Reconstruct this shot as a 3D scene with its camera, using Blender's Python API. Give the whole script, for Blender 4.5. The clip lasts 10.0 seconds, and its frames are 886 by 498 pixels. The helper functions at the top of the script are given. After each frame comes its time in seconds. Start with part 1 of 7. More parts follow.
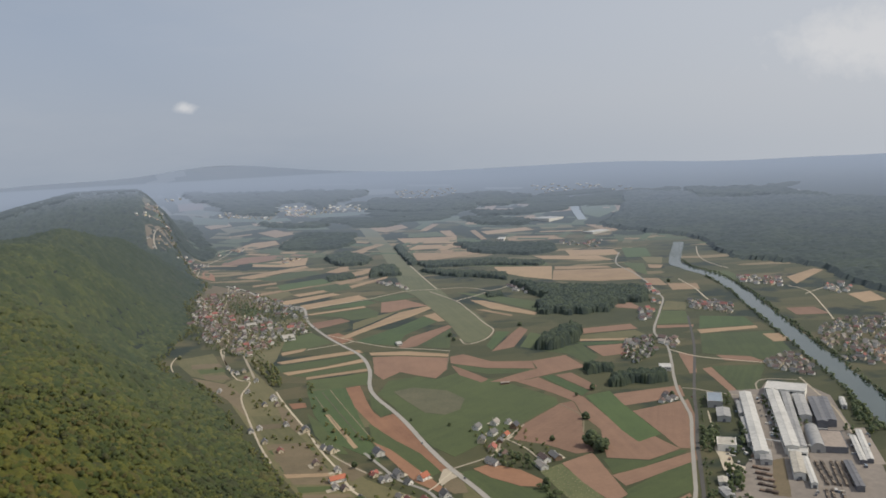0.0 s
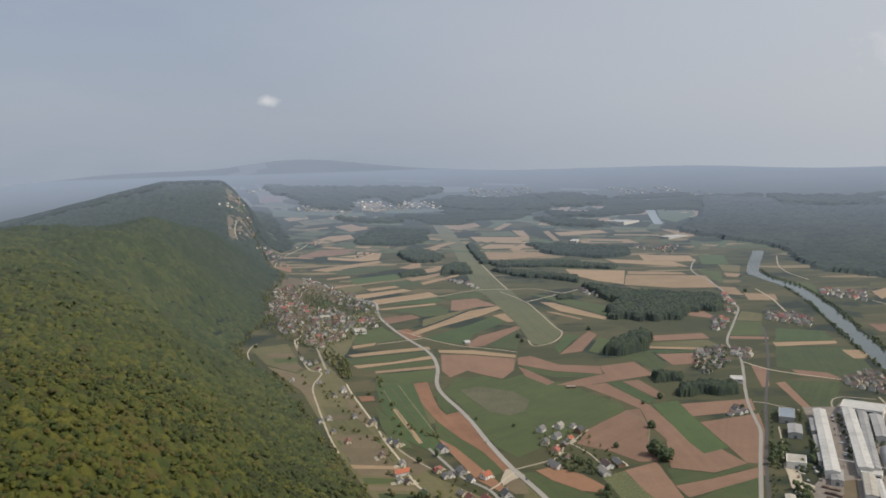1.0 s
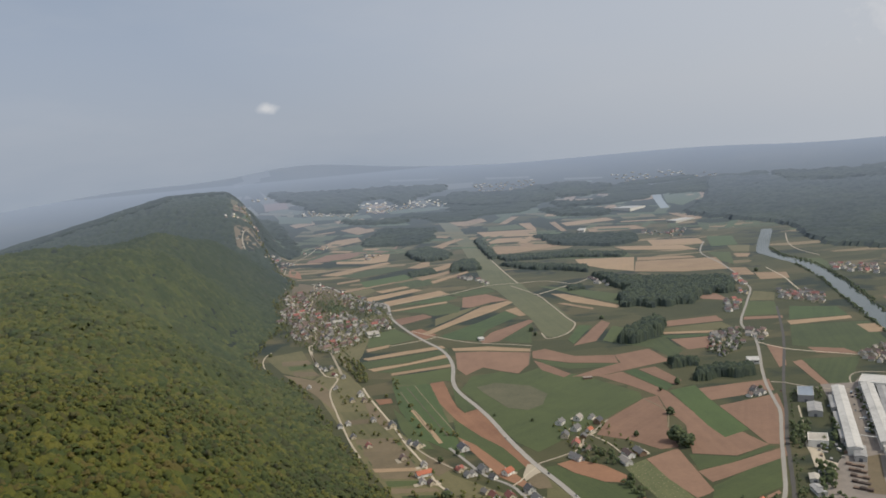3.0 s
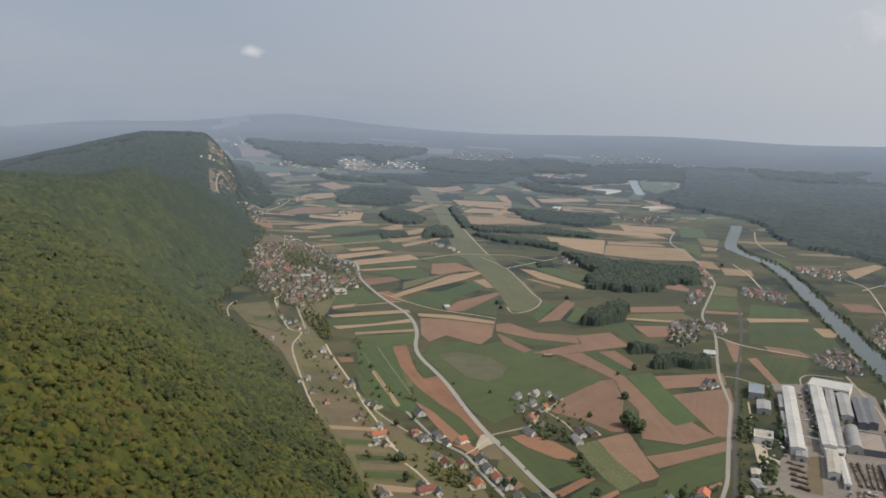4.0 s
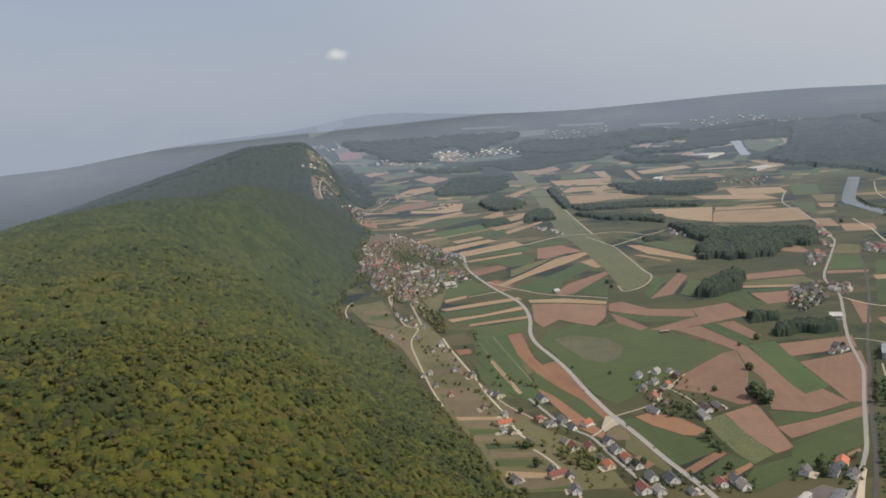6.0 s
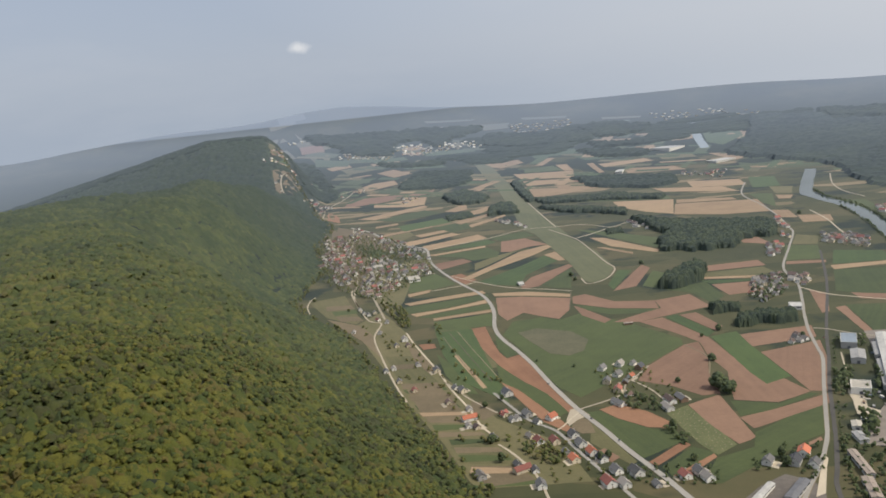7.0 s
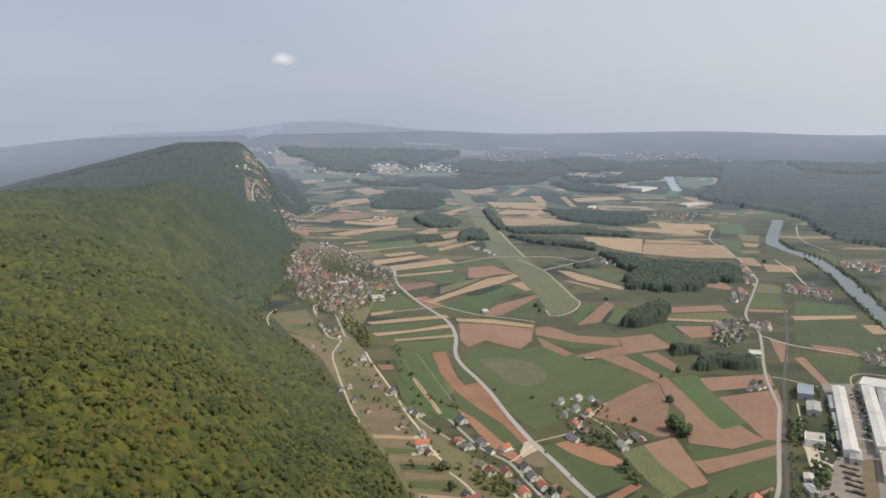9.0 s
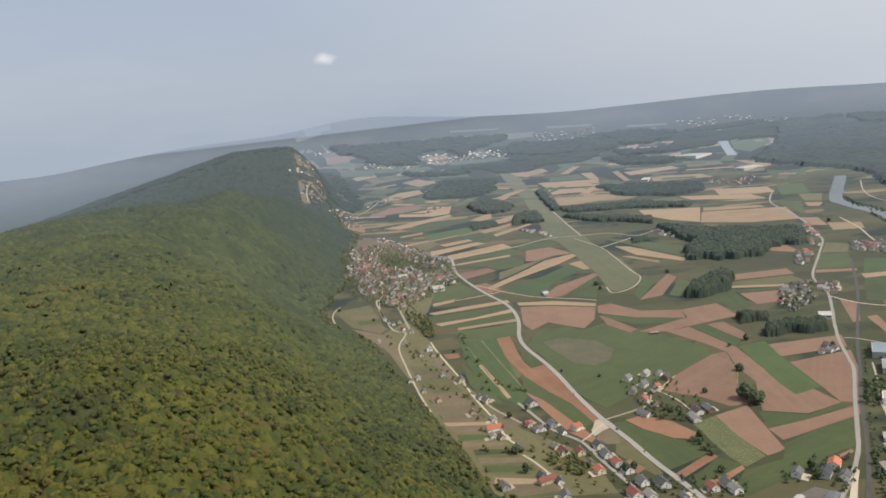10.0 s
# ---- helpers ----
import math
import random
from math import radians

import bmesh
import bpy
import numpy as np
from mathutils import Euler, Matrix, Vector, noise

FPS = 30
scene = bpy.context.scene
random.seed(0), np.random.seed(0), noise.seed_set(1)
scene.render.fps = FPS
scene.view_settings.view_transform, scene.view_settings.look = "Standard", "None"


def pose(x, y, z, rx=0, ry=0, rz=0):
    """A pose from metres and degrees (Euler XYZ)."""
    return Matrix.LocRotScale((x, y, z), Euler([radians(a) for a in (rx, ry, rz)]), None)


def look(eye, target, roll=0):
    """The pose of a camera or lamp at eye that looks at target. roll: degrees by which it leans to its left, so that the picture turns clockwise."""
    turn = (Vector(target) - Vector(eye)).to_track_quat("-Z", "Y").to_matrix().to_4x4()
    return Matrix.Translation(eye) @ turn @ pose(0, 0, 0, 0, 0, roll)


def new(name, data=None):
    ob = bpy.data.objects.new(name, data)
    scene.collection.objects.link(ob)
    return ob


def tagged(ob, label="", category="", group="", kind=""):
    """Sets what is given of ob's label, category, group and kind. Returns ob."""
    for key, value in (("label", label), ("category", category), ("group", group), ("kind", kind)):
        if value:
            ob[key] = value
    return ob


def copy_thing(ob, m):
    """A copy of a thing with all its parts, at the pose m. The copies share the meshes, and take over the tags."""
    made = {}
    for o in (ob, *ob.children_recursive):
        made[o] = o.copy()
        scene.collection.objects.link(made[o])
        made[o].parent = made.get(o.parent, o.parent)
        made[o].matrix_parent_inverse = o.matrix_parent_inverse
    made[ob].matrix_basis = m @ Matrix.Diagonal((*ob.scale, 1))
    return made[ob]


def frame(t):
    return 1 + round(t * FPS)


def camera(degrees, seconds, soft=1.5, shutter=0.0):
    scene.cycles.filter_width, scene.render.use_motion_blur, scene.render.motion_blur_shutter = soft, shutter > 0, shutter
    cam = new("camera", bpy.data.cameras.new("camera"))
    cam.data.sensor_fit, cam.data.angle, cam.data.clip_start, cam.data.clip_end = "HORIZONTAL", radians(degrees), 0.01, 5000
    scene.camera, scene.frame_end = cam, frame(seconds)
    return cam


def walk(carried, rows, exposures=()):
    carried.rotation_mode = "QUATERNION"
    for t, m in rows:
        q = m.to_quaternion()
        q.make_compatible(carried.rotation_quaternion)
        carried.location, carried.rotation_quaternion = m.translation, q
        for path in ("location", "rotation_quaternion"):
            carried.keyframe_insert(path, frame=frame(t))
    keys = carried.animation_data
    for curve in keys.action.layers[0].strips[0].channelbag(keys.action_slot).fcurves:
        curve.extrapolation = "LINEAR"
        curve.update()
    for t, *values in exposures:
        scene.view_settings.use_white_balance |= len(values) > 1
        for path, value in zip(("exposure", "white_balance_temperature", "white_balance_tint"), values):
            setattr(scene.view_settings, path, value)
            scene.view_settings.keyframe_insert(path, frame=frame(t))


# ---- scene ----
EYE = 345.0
cam = camera(59.0, 10.0, soft=1.7)
# seconds, x, y, z, yaw, pitch down, lean to the right
ROWS = [
    (0, 0.00, 0.00, 344.78, 0.017, -6.332, 3.212),
    (0.5, 1.71, -7.77, 348.55, 2.638, -6.624, 0.515),
    (1, 2.83, -14.36, 351.70, 5.359, -6.299, 1.730),
    (1.5, 2.86, -17.99, 354.00, 4.622, -6.156, 5.536),
    (2, 2.27, -19.01, 355.91, 5.216, -7.910, 6.982),
    (2.2, 2.14, -19.10, 356.43, 6.611, -6.822, 8.642),
    (3.3, 2.24, -13.59, 355.28, 4.711, -6.630, 3.477),
    (3.5, 1.08, -14.34, 356.35, 3.510, -7.185, 2.475),
    (4, -2.32, -17.83, 360.04, 3.908, -9.200, -0.807),
    (4.5, -5.29, -24.75, 365.07, 6.075, -9.900, 1.500),
    (5, -6.73, -33.12, 370.06, 9.390, -9.859, 4.775),
    (5.5, -7.00, -38.97, 373.61, 11.314, -9.306, 7.213),
    (5.7, -7.08, -40.33, 374.58, 11.964, -9.594, 5.909),
    (6.8, -7.67, -28.36, 372.03, 9.733, -10.510, 7.369),
    (7, -7.76, -25.41, 371.07, 8.854, -10.670, 6.074),
    (7.5, -8.01, -17.88, 368.43, 6.870, -10.448, 5.593),
    (8, -8.16, -12.48, 366.41, 6.041, -11.174, 1.487),
    (8.5, -7.87, -10.92, 365.63, 6.020, -9.899, 0.375),
    (9, -7.25, -13.48, 366.41, 6.445, -9.114, 1.090),
    (9.5, -6.42, -19.15, 368.72, 8.660, -8.945, 4.238),
    (10, -5.50, -25.87, 371.92, 10.657, -9.815, 6.583),
]


def gimbal(x, y, z, yaw, pitch, lean):
    return pose(x, y, z, 0, 0, yaw) @ pose(0, 0, 0, 90 + pitch) @ pose(0, 0, 0, 0, 0, -lean)


walk(cam, [(t, gimbal(*row)) for t, *row in ROWS], exposures=[(0.0, -0.04), (2.0, -0.05), (3.5, -0.04), (5.5, 0.0), (7.0, 0.19), (8.0, 0.29), (10.0, 0.28)])

# ---- light ----
SUN_AZ, SUN_EL = -100.0, 50.0     # degrees to the left of +y, and above the horizon
sun_dir = Vector((-math.sin(radians(SUN_AZ)) * math.cos(radians(SUN_EL)), math.cos(radians(SUN_AZ)) * math.cos(radians(SUN_EL)), math.sin(radians(SUN_EL))))
sun = new("sun", bpy.data.lights.new("sun", "SUN"))
sun.data.energy, sun.data.angle, sun.data.color = 3.0, radians(4.0), (1.0, 0.90, 0.74)
sun.matrix_world = look((0, 0, 900), Vector((0, 0, 900)) - sun_dir)


class Nodes:
    """Short hand for a node tree."""

    def __init__(self, tree):
        self.tree = tree
        tree.nodes.clear()

    def add(self, kind, ins=(), **settings):
        n = self.tree.nodes.new(kind)
        for key, value in settings.items():
            setattr(n, key, value)
        for key, value in dict(ins).items():
            self.put(n.inputs[key], value)
        return n

    def put(self, socket, value):
        if isinstance(value, bpy.types.NodeSocket):
            self.tree.links.new(value, socket)
        elif isinstance(value, bpy.types.Node):
            self.tree.links.new(value.outputs[0], socket)
        else:
            socket.default_value = value

    def math(self, op, a, b=0.0, c=0.0, clamp=False):
        return self.add("ShaderNodeMath", {0: a, 1: b, 2: c}, operation=op, use_clamp=clamp).outputs[0]

    def mix(self, fac, a, b, blend="MIX"):
        n = self.add("ShaderNodeMix", data_type="RGBA", blend_type=blend)
        for socket, value in ((n.inputs[0], fac), (n.inputs[6], a), (n.inputs[7], b)):
            self.put(socket, value)
        return n.outputs[2]

    def noise(self, vec, scale, detail=4.0, rough=0.55):
        return self.add("ShaderNodeTexNoise", {"Vector": vec, "Scale": scale, "Detail": detail, "Roughness": rough}).outputs[0]

    def ramp(self, fac, stops):
        n = self.add("ShaderNodeValToRGB", {0: fac})
        while len(n.color_ramp.elements) < len(stops):
            n.color_ramp.elements.new(0.5)
        for e, (place, col) in zip(n.color_ramp.elements, stops):
            e.position, e.color = place, (*col, 1.0) if len(col) == 3 else col
        return n.outputs[0]


def rgb(r, g, b):
    return (r, g, b, 1.0)


def build_world():
    world = bpy.data.worlds.new("sky")
    scene.world = world
    world.use_nodes = True
    n = Nodes(world.node_tree)
    way = n.add("ShaderNodeTexCoord").outputs["Generated"]
    up = n.add("ShaderNodeSeparateXYZ", {0: way}).outputs[2]
    sky = n.add("ShaderNodeTexSky", sky_type="NISHITA", sun_disc=False, sun_elevation=radians(SUN_EL), sun_rotation=radians(-SUN_AZ),
                altitude=300.0, air_density=1.0, dust_density=4.0, ozone_density=1.0)
    blue = n.mix(1.0, sky.outputs[0], rgb(0.10, 0.10, 0.10), "MULTIPLY")
    # spring haze: pale near the horizon, greyer blue above
    haze = n.ramp(up, [(0.0, (0.365, 0.42, 0.505)), (0.07, (0.385, 0.43, 0.51)), (0.16, (0.365, 0.42, 0.515)), (0.30, (0.30, 0.37, 0.48)), (0.48, (0.27, 0.345, 0.47)), (1.0, (0.22, 0.30, 0.45))])
    col = n.mix(0.88, blue, haze)
    # brighter towards the sun
    glow = n.add("ShaderNodeVectorMath", {0: way, 1: tuple(sun_dir)}, operation="DOT_PRODUCT").outputs["Value"]
    glow = n.math("MULTIPLY", n.math("ADD", glow, 0.4), 0.714)
    col = n.mix(n.ramp(glow, [(0.12, (0, 0, 0)), (0.29, (0.22, 0.22, 0.22)), (0.52, (0.46, 0.46, 0.46)), (1.0, (1, 1, 1))]), col, rgb(0.74, 0.74, 0.74))
    # thin high veils
    veil = n.noise(n.add("ShaderNodeMapping", {0: way, "Scale": (1.0, 1.0, 3.5)}), 3.2, 5.0, 0.6)
    veil = n.math("MULTIPLY", n.ramp(veil, [(0.48, (0, 0, 0)), (0.75, (1, 1, 1))]), 0.20)
    col = n.mix(veil, col, rgb(0.50, 0.52, 0.56))
    # cumulus: a small one over the valley, a bank further to the right
    lump = n.noise(way, 26.0, 5.0, 0.6)
    edge = n.noise(way, 70.0, 3.0, 0.6)
    for (az, el, wide, high, full, tone) in ((17.53, 4.64, 0.017, 0.0085, 0.9, (0.64, 0.65, 0.67)), (-28.6, 6.1, 0.115, 0.042, 0.85, (0.66, 0.665, 0.68))):
        a, e = radians(az), radians(el)
        centre = (-math.sin(a) * math.cos(e), math.cos(a) * math.cos(e), math.sin(e))
        off = n.add("ShaderNodeVectorMath", {0: way, 1: centre}, operation="SUBTRACT").outputs[0]
        side = n.add("ShaderNodeVectorMath", {0: off, 1: (math.cos(a), math.sin(a), 0.0)}, operation="DOT_PRODUCT").outputs["Value"]
        rise = n.add("ShaderNodeSeparateXYZ", {0: off}).outputs[2]
        front = n.add("ShaderNodeVectorMath", {0: way, 1: centre}, operation="DOT_PRODUCT").outputs["Value"]
        u, v = n.math("DIVIDE", side, wide), n.math("DIVIDE", rise, high)
        far = n.math("SQRT", n.math("ADD", n.math("MULTIPLY", u, u), n.math("MULTIPLY", v, v)))
        far = n.math("ADD", far, n.math("MULTIPLY", n.math("SUBTRACT", n.math("ADD", n.math("MULTIPLY", lump, 0.7), n.math("MULTIPLY", edge, 0.3)), 0.5), 2.0))
        dense = n.math("MULTIPLY", n.ramp(far, [(0.25, (1, 1, 1)), (1.0, (0, 0, 0))]), full)
        dense = n.math("MULTIPLY", dense, n.math("GREATER_THAN", front, 0.0))
        col = n.mix(dense, col, rgb(*tone))
    out = n.add("ShaderNodeBackground", {0: col, 1: 1.0})
    n.add("ShaderNodeOutputWorld", {0: out.outputs[0]})


build_world()


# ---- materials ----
def surface(name, build, rough=0.85, relief=0.0, haze_reach=1.0, spec=0.25, leafy=False):
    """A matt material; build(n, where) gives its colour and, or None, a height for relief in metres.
    Distance haze is imitated: a pale rough glossy coat, mixed in with distance (two lengths below: how soon)."""
    m = bpy.data.materials.new(name)
    m.use_nodes = True
    n = Nodes(m.node_tree)
    where = n.add("ShaderNodeNewGeometry").outputs["Position"]
    col, height = build(n, where)
    base = n.add("ShaderNodeBsdfPrincipled", {"Base Color": col, "Roughness": rough, "Specular IOR Level": spec})
    if height is not None:
        bump = n.add("ShaderNodeBump", {"Height": height, "Distance": relief, "Strength": 1.0})
        n.put(base.inputs["Normal"], bump)
    shader = base.outputs[0]
    if leafy:
        thin = n.add("ShaderNodeBsdfTranslucent", {"Color": n.mix(1.0, col, rgb(1.25, 1.2, 0.7), "MULTIPLY")})
        shader = n.add("ShaderNodeMixShader", {0: 0.38, 1: shader, 2: thin.outputs[0]}).outputs[0]
    if haze_reach:
        # imitated haze: view angle and height give camera distance, which sets the coat's share
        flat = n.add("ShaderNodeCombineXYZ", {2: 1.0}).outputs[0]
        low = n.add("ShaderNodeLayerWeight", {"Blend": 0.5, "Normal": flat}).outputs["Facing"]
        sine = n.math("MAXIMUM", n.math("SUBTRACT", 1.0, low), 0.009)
        # EYE + 18 stands for the camera's height
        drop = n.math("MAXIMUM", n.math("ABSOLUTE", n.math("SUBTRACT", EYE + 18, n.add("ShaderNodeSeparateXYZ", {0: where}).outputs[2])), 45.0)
        reach = n.math("MULTIPLY", n.math("DIVIDE", drop, sine), haze_reach)
        part = n.math("ADD", n.math("DIVIDE", reach, HAZE_NEAR), n.math("POWER", n.math("DIVIDE", reach, HAZE_FAR), 7.0))
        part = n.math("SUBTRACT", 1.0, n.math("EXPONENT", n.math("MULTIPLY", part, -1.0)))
        # coat normal leans up and south, so the haze looks even on slopes
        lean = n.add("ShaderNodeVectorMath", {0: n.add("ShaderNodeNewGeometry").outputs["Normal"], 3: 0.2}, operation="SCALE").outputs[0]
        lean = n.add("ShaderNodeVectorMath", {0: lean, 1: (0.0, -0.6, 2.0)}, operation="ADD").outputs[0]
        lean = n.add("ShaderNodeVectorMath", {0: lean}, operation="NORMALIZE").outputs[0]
        haze_coat = n.add("ShaderNodeBsdfAnisotropic", {"Color": rgb(*HAZE_TONE), "Roughness": 1.0, "Normal": lean}, distribution="MULTI_GGX")
        shader = n.add("ShaderNodeMixShader", {0: part, 1: shader, 2: haze_coat.outputs[0]}).outputs[0]
    n.add("ShaderNodeOutputMaterial", {0: shader})
    return m


# imitated haze: lengths in metres for near and far build-up, and its tone
HAZE_NEAR, HAZE_FAR, HAZE_TONE = 13500.0, 4400.0, (0.402, 0.468, 0.575)


def crop(dark, light, row=0.0, relief=0.15):
    """Soil or a crop: two tones in patches, a fine grain, and rows along the field's own length."""
    def build(n, where):
        wide = n.noise(where, 0.012, 4.0)
        grain = n.noise(where, 0.22, 6.0, 0.75)
        patch = n.noise(where, 0.045, 4.0, 0.65)
        tone = n.math("ADD", n.math("MULTIPLY", wide, 0.55), n.math("ADD", n.math("MULTIPLY", grain, 0.60), n.math("MULTIPLY", patch, 0.40)))
        own = n.add("ShaderNodeObjectInfo").outputs["Random"]
        tone = n.math("ADD", tone, n.math("MULTIPLY", n.math("SUBTRACT", own, 0.5), 0.35))
        col = n.mix(n.ramp(tone, [(0.50, (0, 0, 0)), (1.02, (1, 1, 1))]), rgb(*[0.92 * c for c in dark]), rgb(*[1.06 * c for c in light]))
        height = grain
        if row:
            along = n.add("ShaderNodeTexCoord").outputs["UV"]
            wave = n.add("ShaderNodeTexWave", {"Vector": along, "Scale": row, "Distortion": 1.2, "Detail": 2.0, "Detail Scale": 0.4}, bands_direction="Y").outputs[1]
            strips = n.noise(n.add("ShaderNodeMapping", {0: along, "Scale": (0.004, 0.12, 1.0)}), 1.0, 3.0)
            col = n.mix(n.math("MULTIPLY", wave, 0.022), col, rgb(*[0.6 * c for c in dark]))
            col = n.mix(n.math("MULTIPLY", n.ramp(strips, [(0.38, (0, 0, 0)), (0.62, (1, 1, 1))]), 0.26), col, rgb(*[1.15 * c for c in light]))
            height = n.math("ADD", grain, n.math("MULTIPLY", wave, 0.15))
        return col, height
    return build


def meadow_colour(n, where):
    broad = n.noise(where, 0.0045, 5.0, 0.6)
    mid = n.noise(where, 0.03, 4.0)
    fine = n.noise(where, 0.5, 4.0, 0.7)
    # a patchwork of strips: each plot its own green, more straw and soil among the far ones
    turned = n.add("ShaderNodeMapping", {0: where, "Rotation": (0.0, 0.0, radians(-22)), "Scale": (0.006, 0.019, 0.0)})
    cell = n.add("ShaderNodeSeparateColor", {0: n.add("ShaderNodeTexVoronoi", {"Vector": turned, "Scale": 1.0, "Randomness": 0.75}).outputs["Color"]})
    own = n.math("ADD", n.math("MULTIPLY", cell.outputs[0], 0.34), n.math("ADD", n.math("MULTIPLY", broad, 0.42), n.math("MULTIPLY", mid, 0.24)))
    col = n.ramp(own, [(0.30, (0.068, 0.072, 0.021)), (0.44, (0.090, 0.090, 0.029)), (0.56, (0.115, 0.107, 0.040)), (0.72, (0.165, 0.132, 0.062))])
    away = n.ramp(n.math("DIVIDE", n.add("ShaderNodeVectorMath", {0: where}, operation="LENGTH").outputs["Value"], 4000.0), [(0.50, (0, 0, 0)), (0.62, (1, 1, 1))])
    soil = n.math("MULTIPLY", away, n.math("GREATER_THAN", cell.outputs[1], 0.86))
    col = n.mix(soil, col, rgb(0.36, 0.27, 0.17))
    # the rising ground is wooded, with clearings
    height = n.add("ShaderNodeSeparateXYZ", {0: where}).outputs[2]
    woods = n.math("ADD", n.math("DIVIDE", height, 150.0), n.math("MULTIPLY", n.math("SUBTRACT", n.noise(where, 0.0040, 4.0, 0.6), 0.5), 2.2))
    woods = n.ramp(woods, [(0.08, (0, 0, 0)), (0.20, (1, 1, 1))])
    woods = n.math("MAXIMUM", woods, n.math("MULTIPLY", n.math("GREATER_THAN", height, 2.0), n.math("SUBTRACT", 1.0, away)))
    col = n.mix(woods, col, n.ramp(mid, [(0.35, (0.016, 0.026, 0.010)), (0.65, (0.030, 0.044, 0.014))]))
    beyond = n.ramp(n.math("DIVIDE", n.add("ShaderNodeVectorMath", {0: where}, operation="LENGTH").outputs["Value"], 5000.0), [(0.86, (0, 0, 0)), (0.91, (1, 1, 1))])
    col = n.mix(beyond, col, n.ramp(n.noise(where, 0.0035, 5.0, 0.62), [(0.40, (0.022, 0.032, 0.014)), (0.52, (0.050, 0.060, 0.026)), (0.66, (0.110, 0.105, 0.060))]))
    return n.mix(0.5, col, n.ramp(fine, [(0.3, (0.035, 0.055, 0.018)), (0.7, (0.13, 0.15, 0.06))]), "OVERLAY"), fine


def leaf_colour(tones):
    """Foliage: each crown in a tone of its own, with lighter and darker sprays."""
    def build(n, where):
        own = n.add("ShaderNodeNewGeometry").outputs["Random Per Island"]
        stand = n.noise(where, 0.010, 3.0)
        spray = n.noise(where, 0.55, 5.0, 0.72)
        fac = n.math("ADD", n.math("MULTIPLY", own, 0.62), n.math("MULTIPLY", stand, 0.42))
        col = n.ramp(fac, [(0.12 + 0.76 * i / (len(tones) - 1), c) for i, c in enumerate(tones)])
        # darker where the spray noise dips, which is also the relief
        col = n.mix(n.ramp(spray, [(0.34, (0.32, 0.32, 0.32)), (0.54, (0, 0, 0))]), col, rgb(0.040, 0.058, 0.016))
        return col, spray
    return build


def hill_leaf_colour(single):
    """The hill's trees, each in a tone of its own, in stands of lighter and darker kinds."""
    def build(n, where):
        if single:
            own = n.add("ShaderNodeNewGeometry").outputs["Random Per Island"]
        else:
            own = n.add("ShaderNodeAttribute", attribute_name="tree_tone").outputs["Fac"]
        stand = n.noise(where, 0.011, 4.0, 0.6)
        spray = n.noise(where, 1.3, 5.0, 0.8)
        fac = n.math("ADD", n.math("MULTIPLY", own, 0.52), n.math("ADD", n.math("MULTIPLY", stand, 0.66), n.math("MULTIPLY", spray, 0.22)))
        col = n.ramp(fac, [(0.34, (0.064, 0.088, 0.008)), (0.55, (0.112, 0.130, 0.011)), (0.72, (0.148, 0.158, 0.014)), (0.90, (0.196, 0.186, 0.020))])
        other = n.math("FRACT", n.math("MULTIPLY", own, 7.31))
        col = n.mix(n.math("MULTIPLY", n.math("GREATER_THAN", other, 0.80), 0.75), col, rgb(0.175, 0.130, 0.028))
        col = n.mix(n.math("MULTIPLY", n.math("LESS_THAN", other, 0.16), 0.7), col, rgb(0.062, 0.094, 0.015))
        # towards the far end: more firs; leaves darker, with the haze's blue painted in
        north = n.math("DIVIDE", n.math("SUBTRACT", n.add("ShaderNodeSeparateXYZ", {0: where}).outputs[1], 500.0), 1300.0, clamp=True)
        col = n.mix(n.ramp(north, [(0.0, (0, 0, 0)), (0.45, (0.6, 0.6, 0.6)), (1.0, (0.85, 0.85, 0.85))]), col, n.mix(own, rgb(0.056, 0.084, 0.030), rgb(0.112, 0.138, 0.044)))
        # the far ridge: dark blue-green, hazy distance put into the base colour
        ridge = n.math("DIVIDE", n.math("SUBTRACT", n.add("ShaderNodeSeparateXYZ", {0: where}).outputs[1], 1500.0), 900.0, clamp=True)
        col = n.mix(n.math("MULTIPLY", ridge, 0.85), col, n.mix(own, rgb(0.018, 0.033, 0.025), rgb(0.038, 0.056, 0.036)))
        firs = n.math("MULTIPLY", n.ramp(n.math("ADD", n.math("ADD", n.noise(where, 0.0085, 5.0, 0.65), n.math("MULTIPLY", n.math("SUBTRACT", other, 0.5), 0.22)), n.math("MULTIPLY", north, 0.10)), [(0.54, (0, 0, 0)), (0.62, (1, 1, 1))]), 0.62)
        col = n.mix(firs, col, rgb(0.034, 0.056, 0.016))
        # the low parts of the spray relief are mixed darker
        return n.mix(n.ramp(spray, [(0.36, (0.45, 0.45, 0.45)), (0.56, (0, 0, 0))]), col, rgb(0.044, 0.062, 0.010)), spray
    return build


def stand_colour(n, where):
    """The darker woods of the plain."""
    own = n.add("ShaderNodeAttribute", attribute_name="tree_tone").outputs["Fac"]
    spray = n.noise(where, 0.5, 5.0, 0.75)
    fac = n.math("ADD", n.math("MULTIPLY", own, 0.55), n.math("ADD", n.math("MULTIPLY", n.noise(where, 0.02, 3.0), 0.5), n.math("MULTIPLY", spray, 0.25)))
    return n.ramp(fac, [(0.35, (0.026, 0.042, 0.014)), (0.60, (0.042, 0.062, 0.019)), (0.90, (0.066, 0.086, 0.026))]), spray


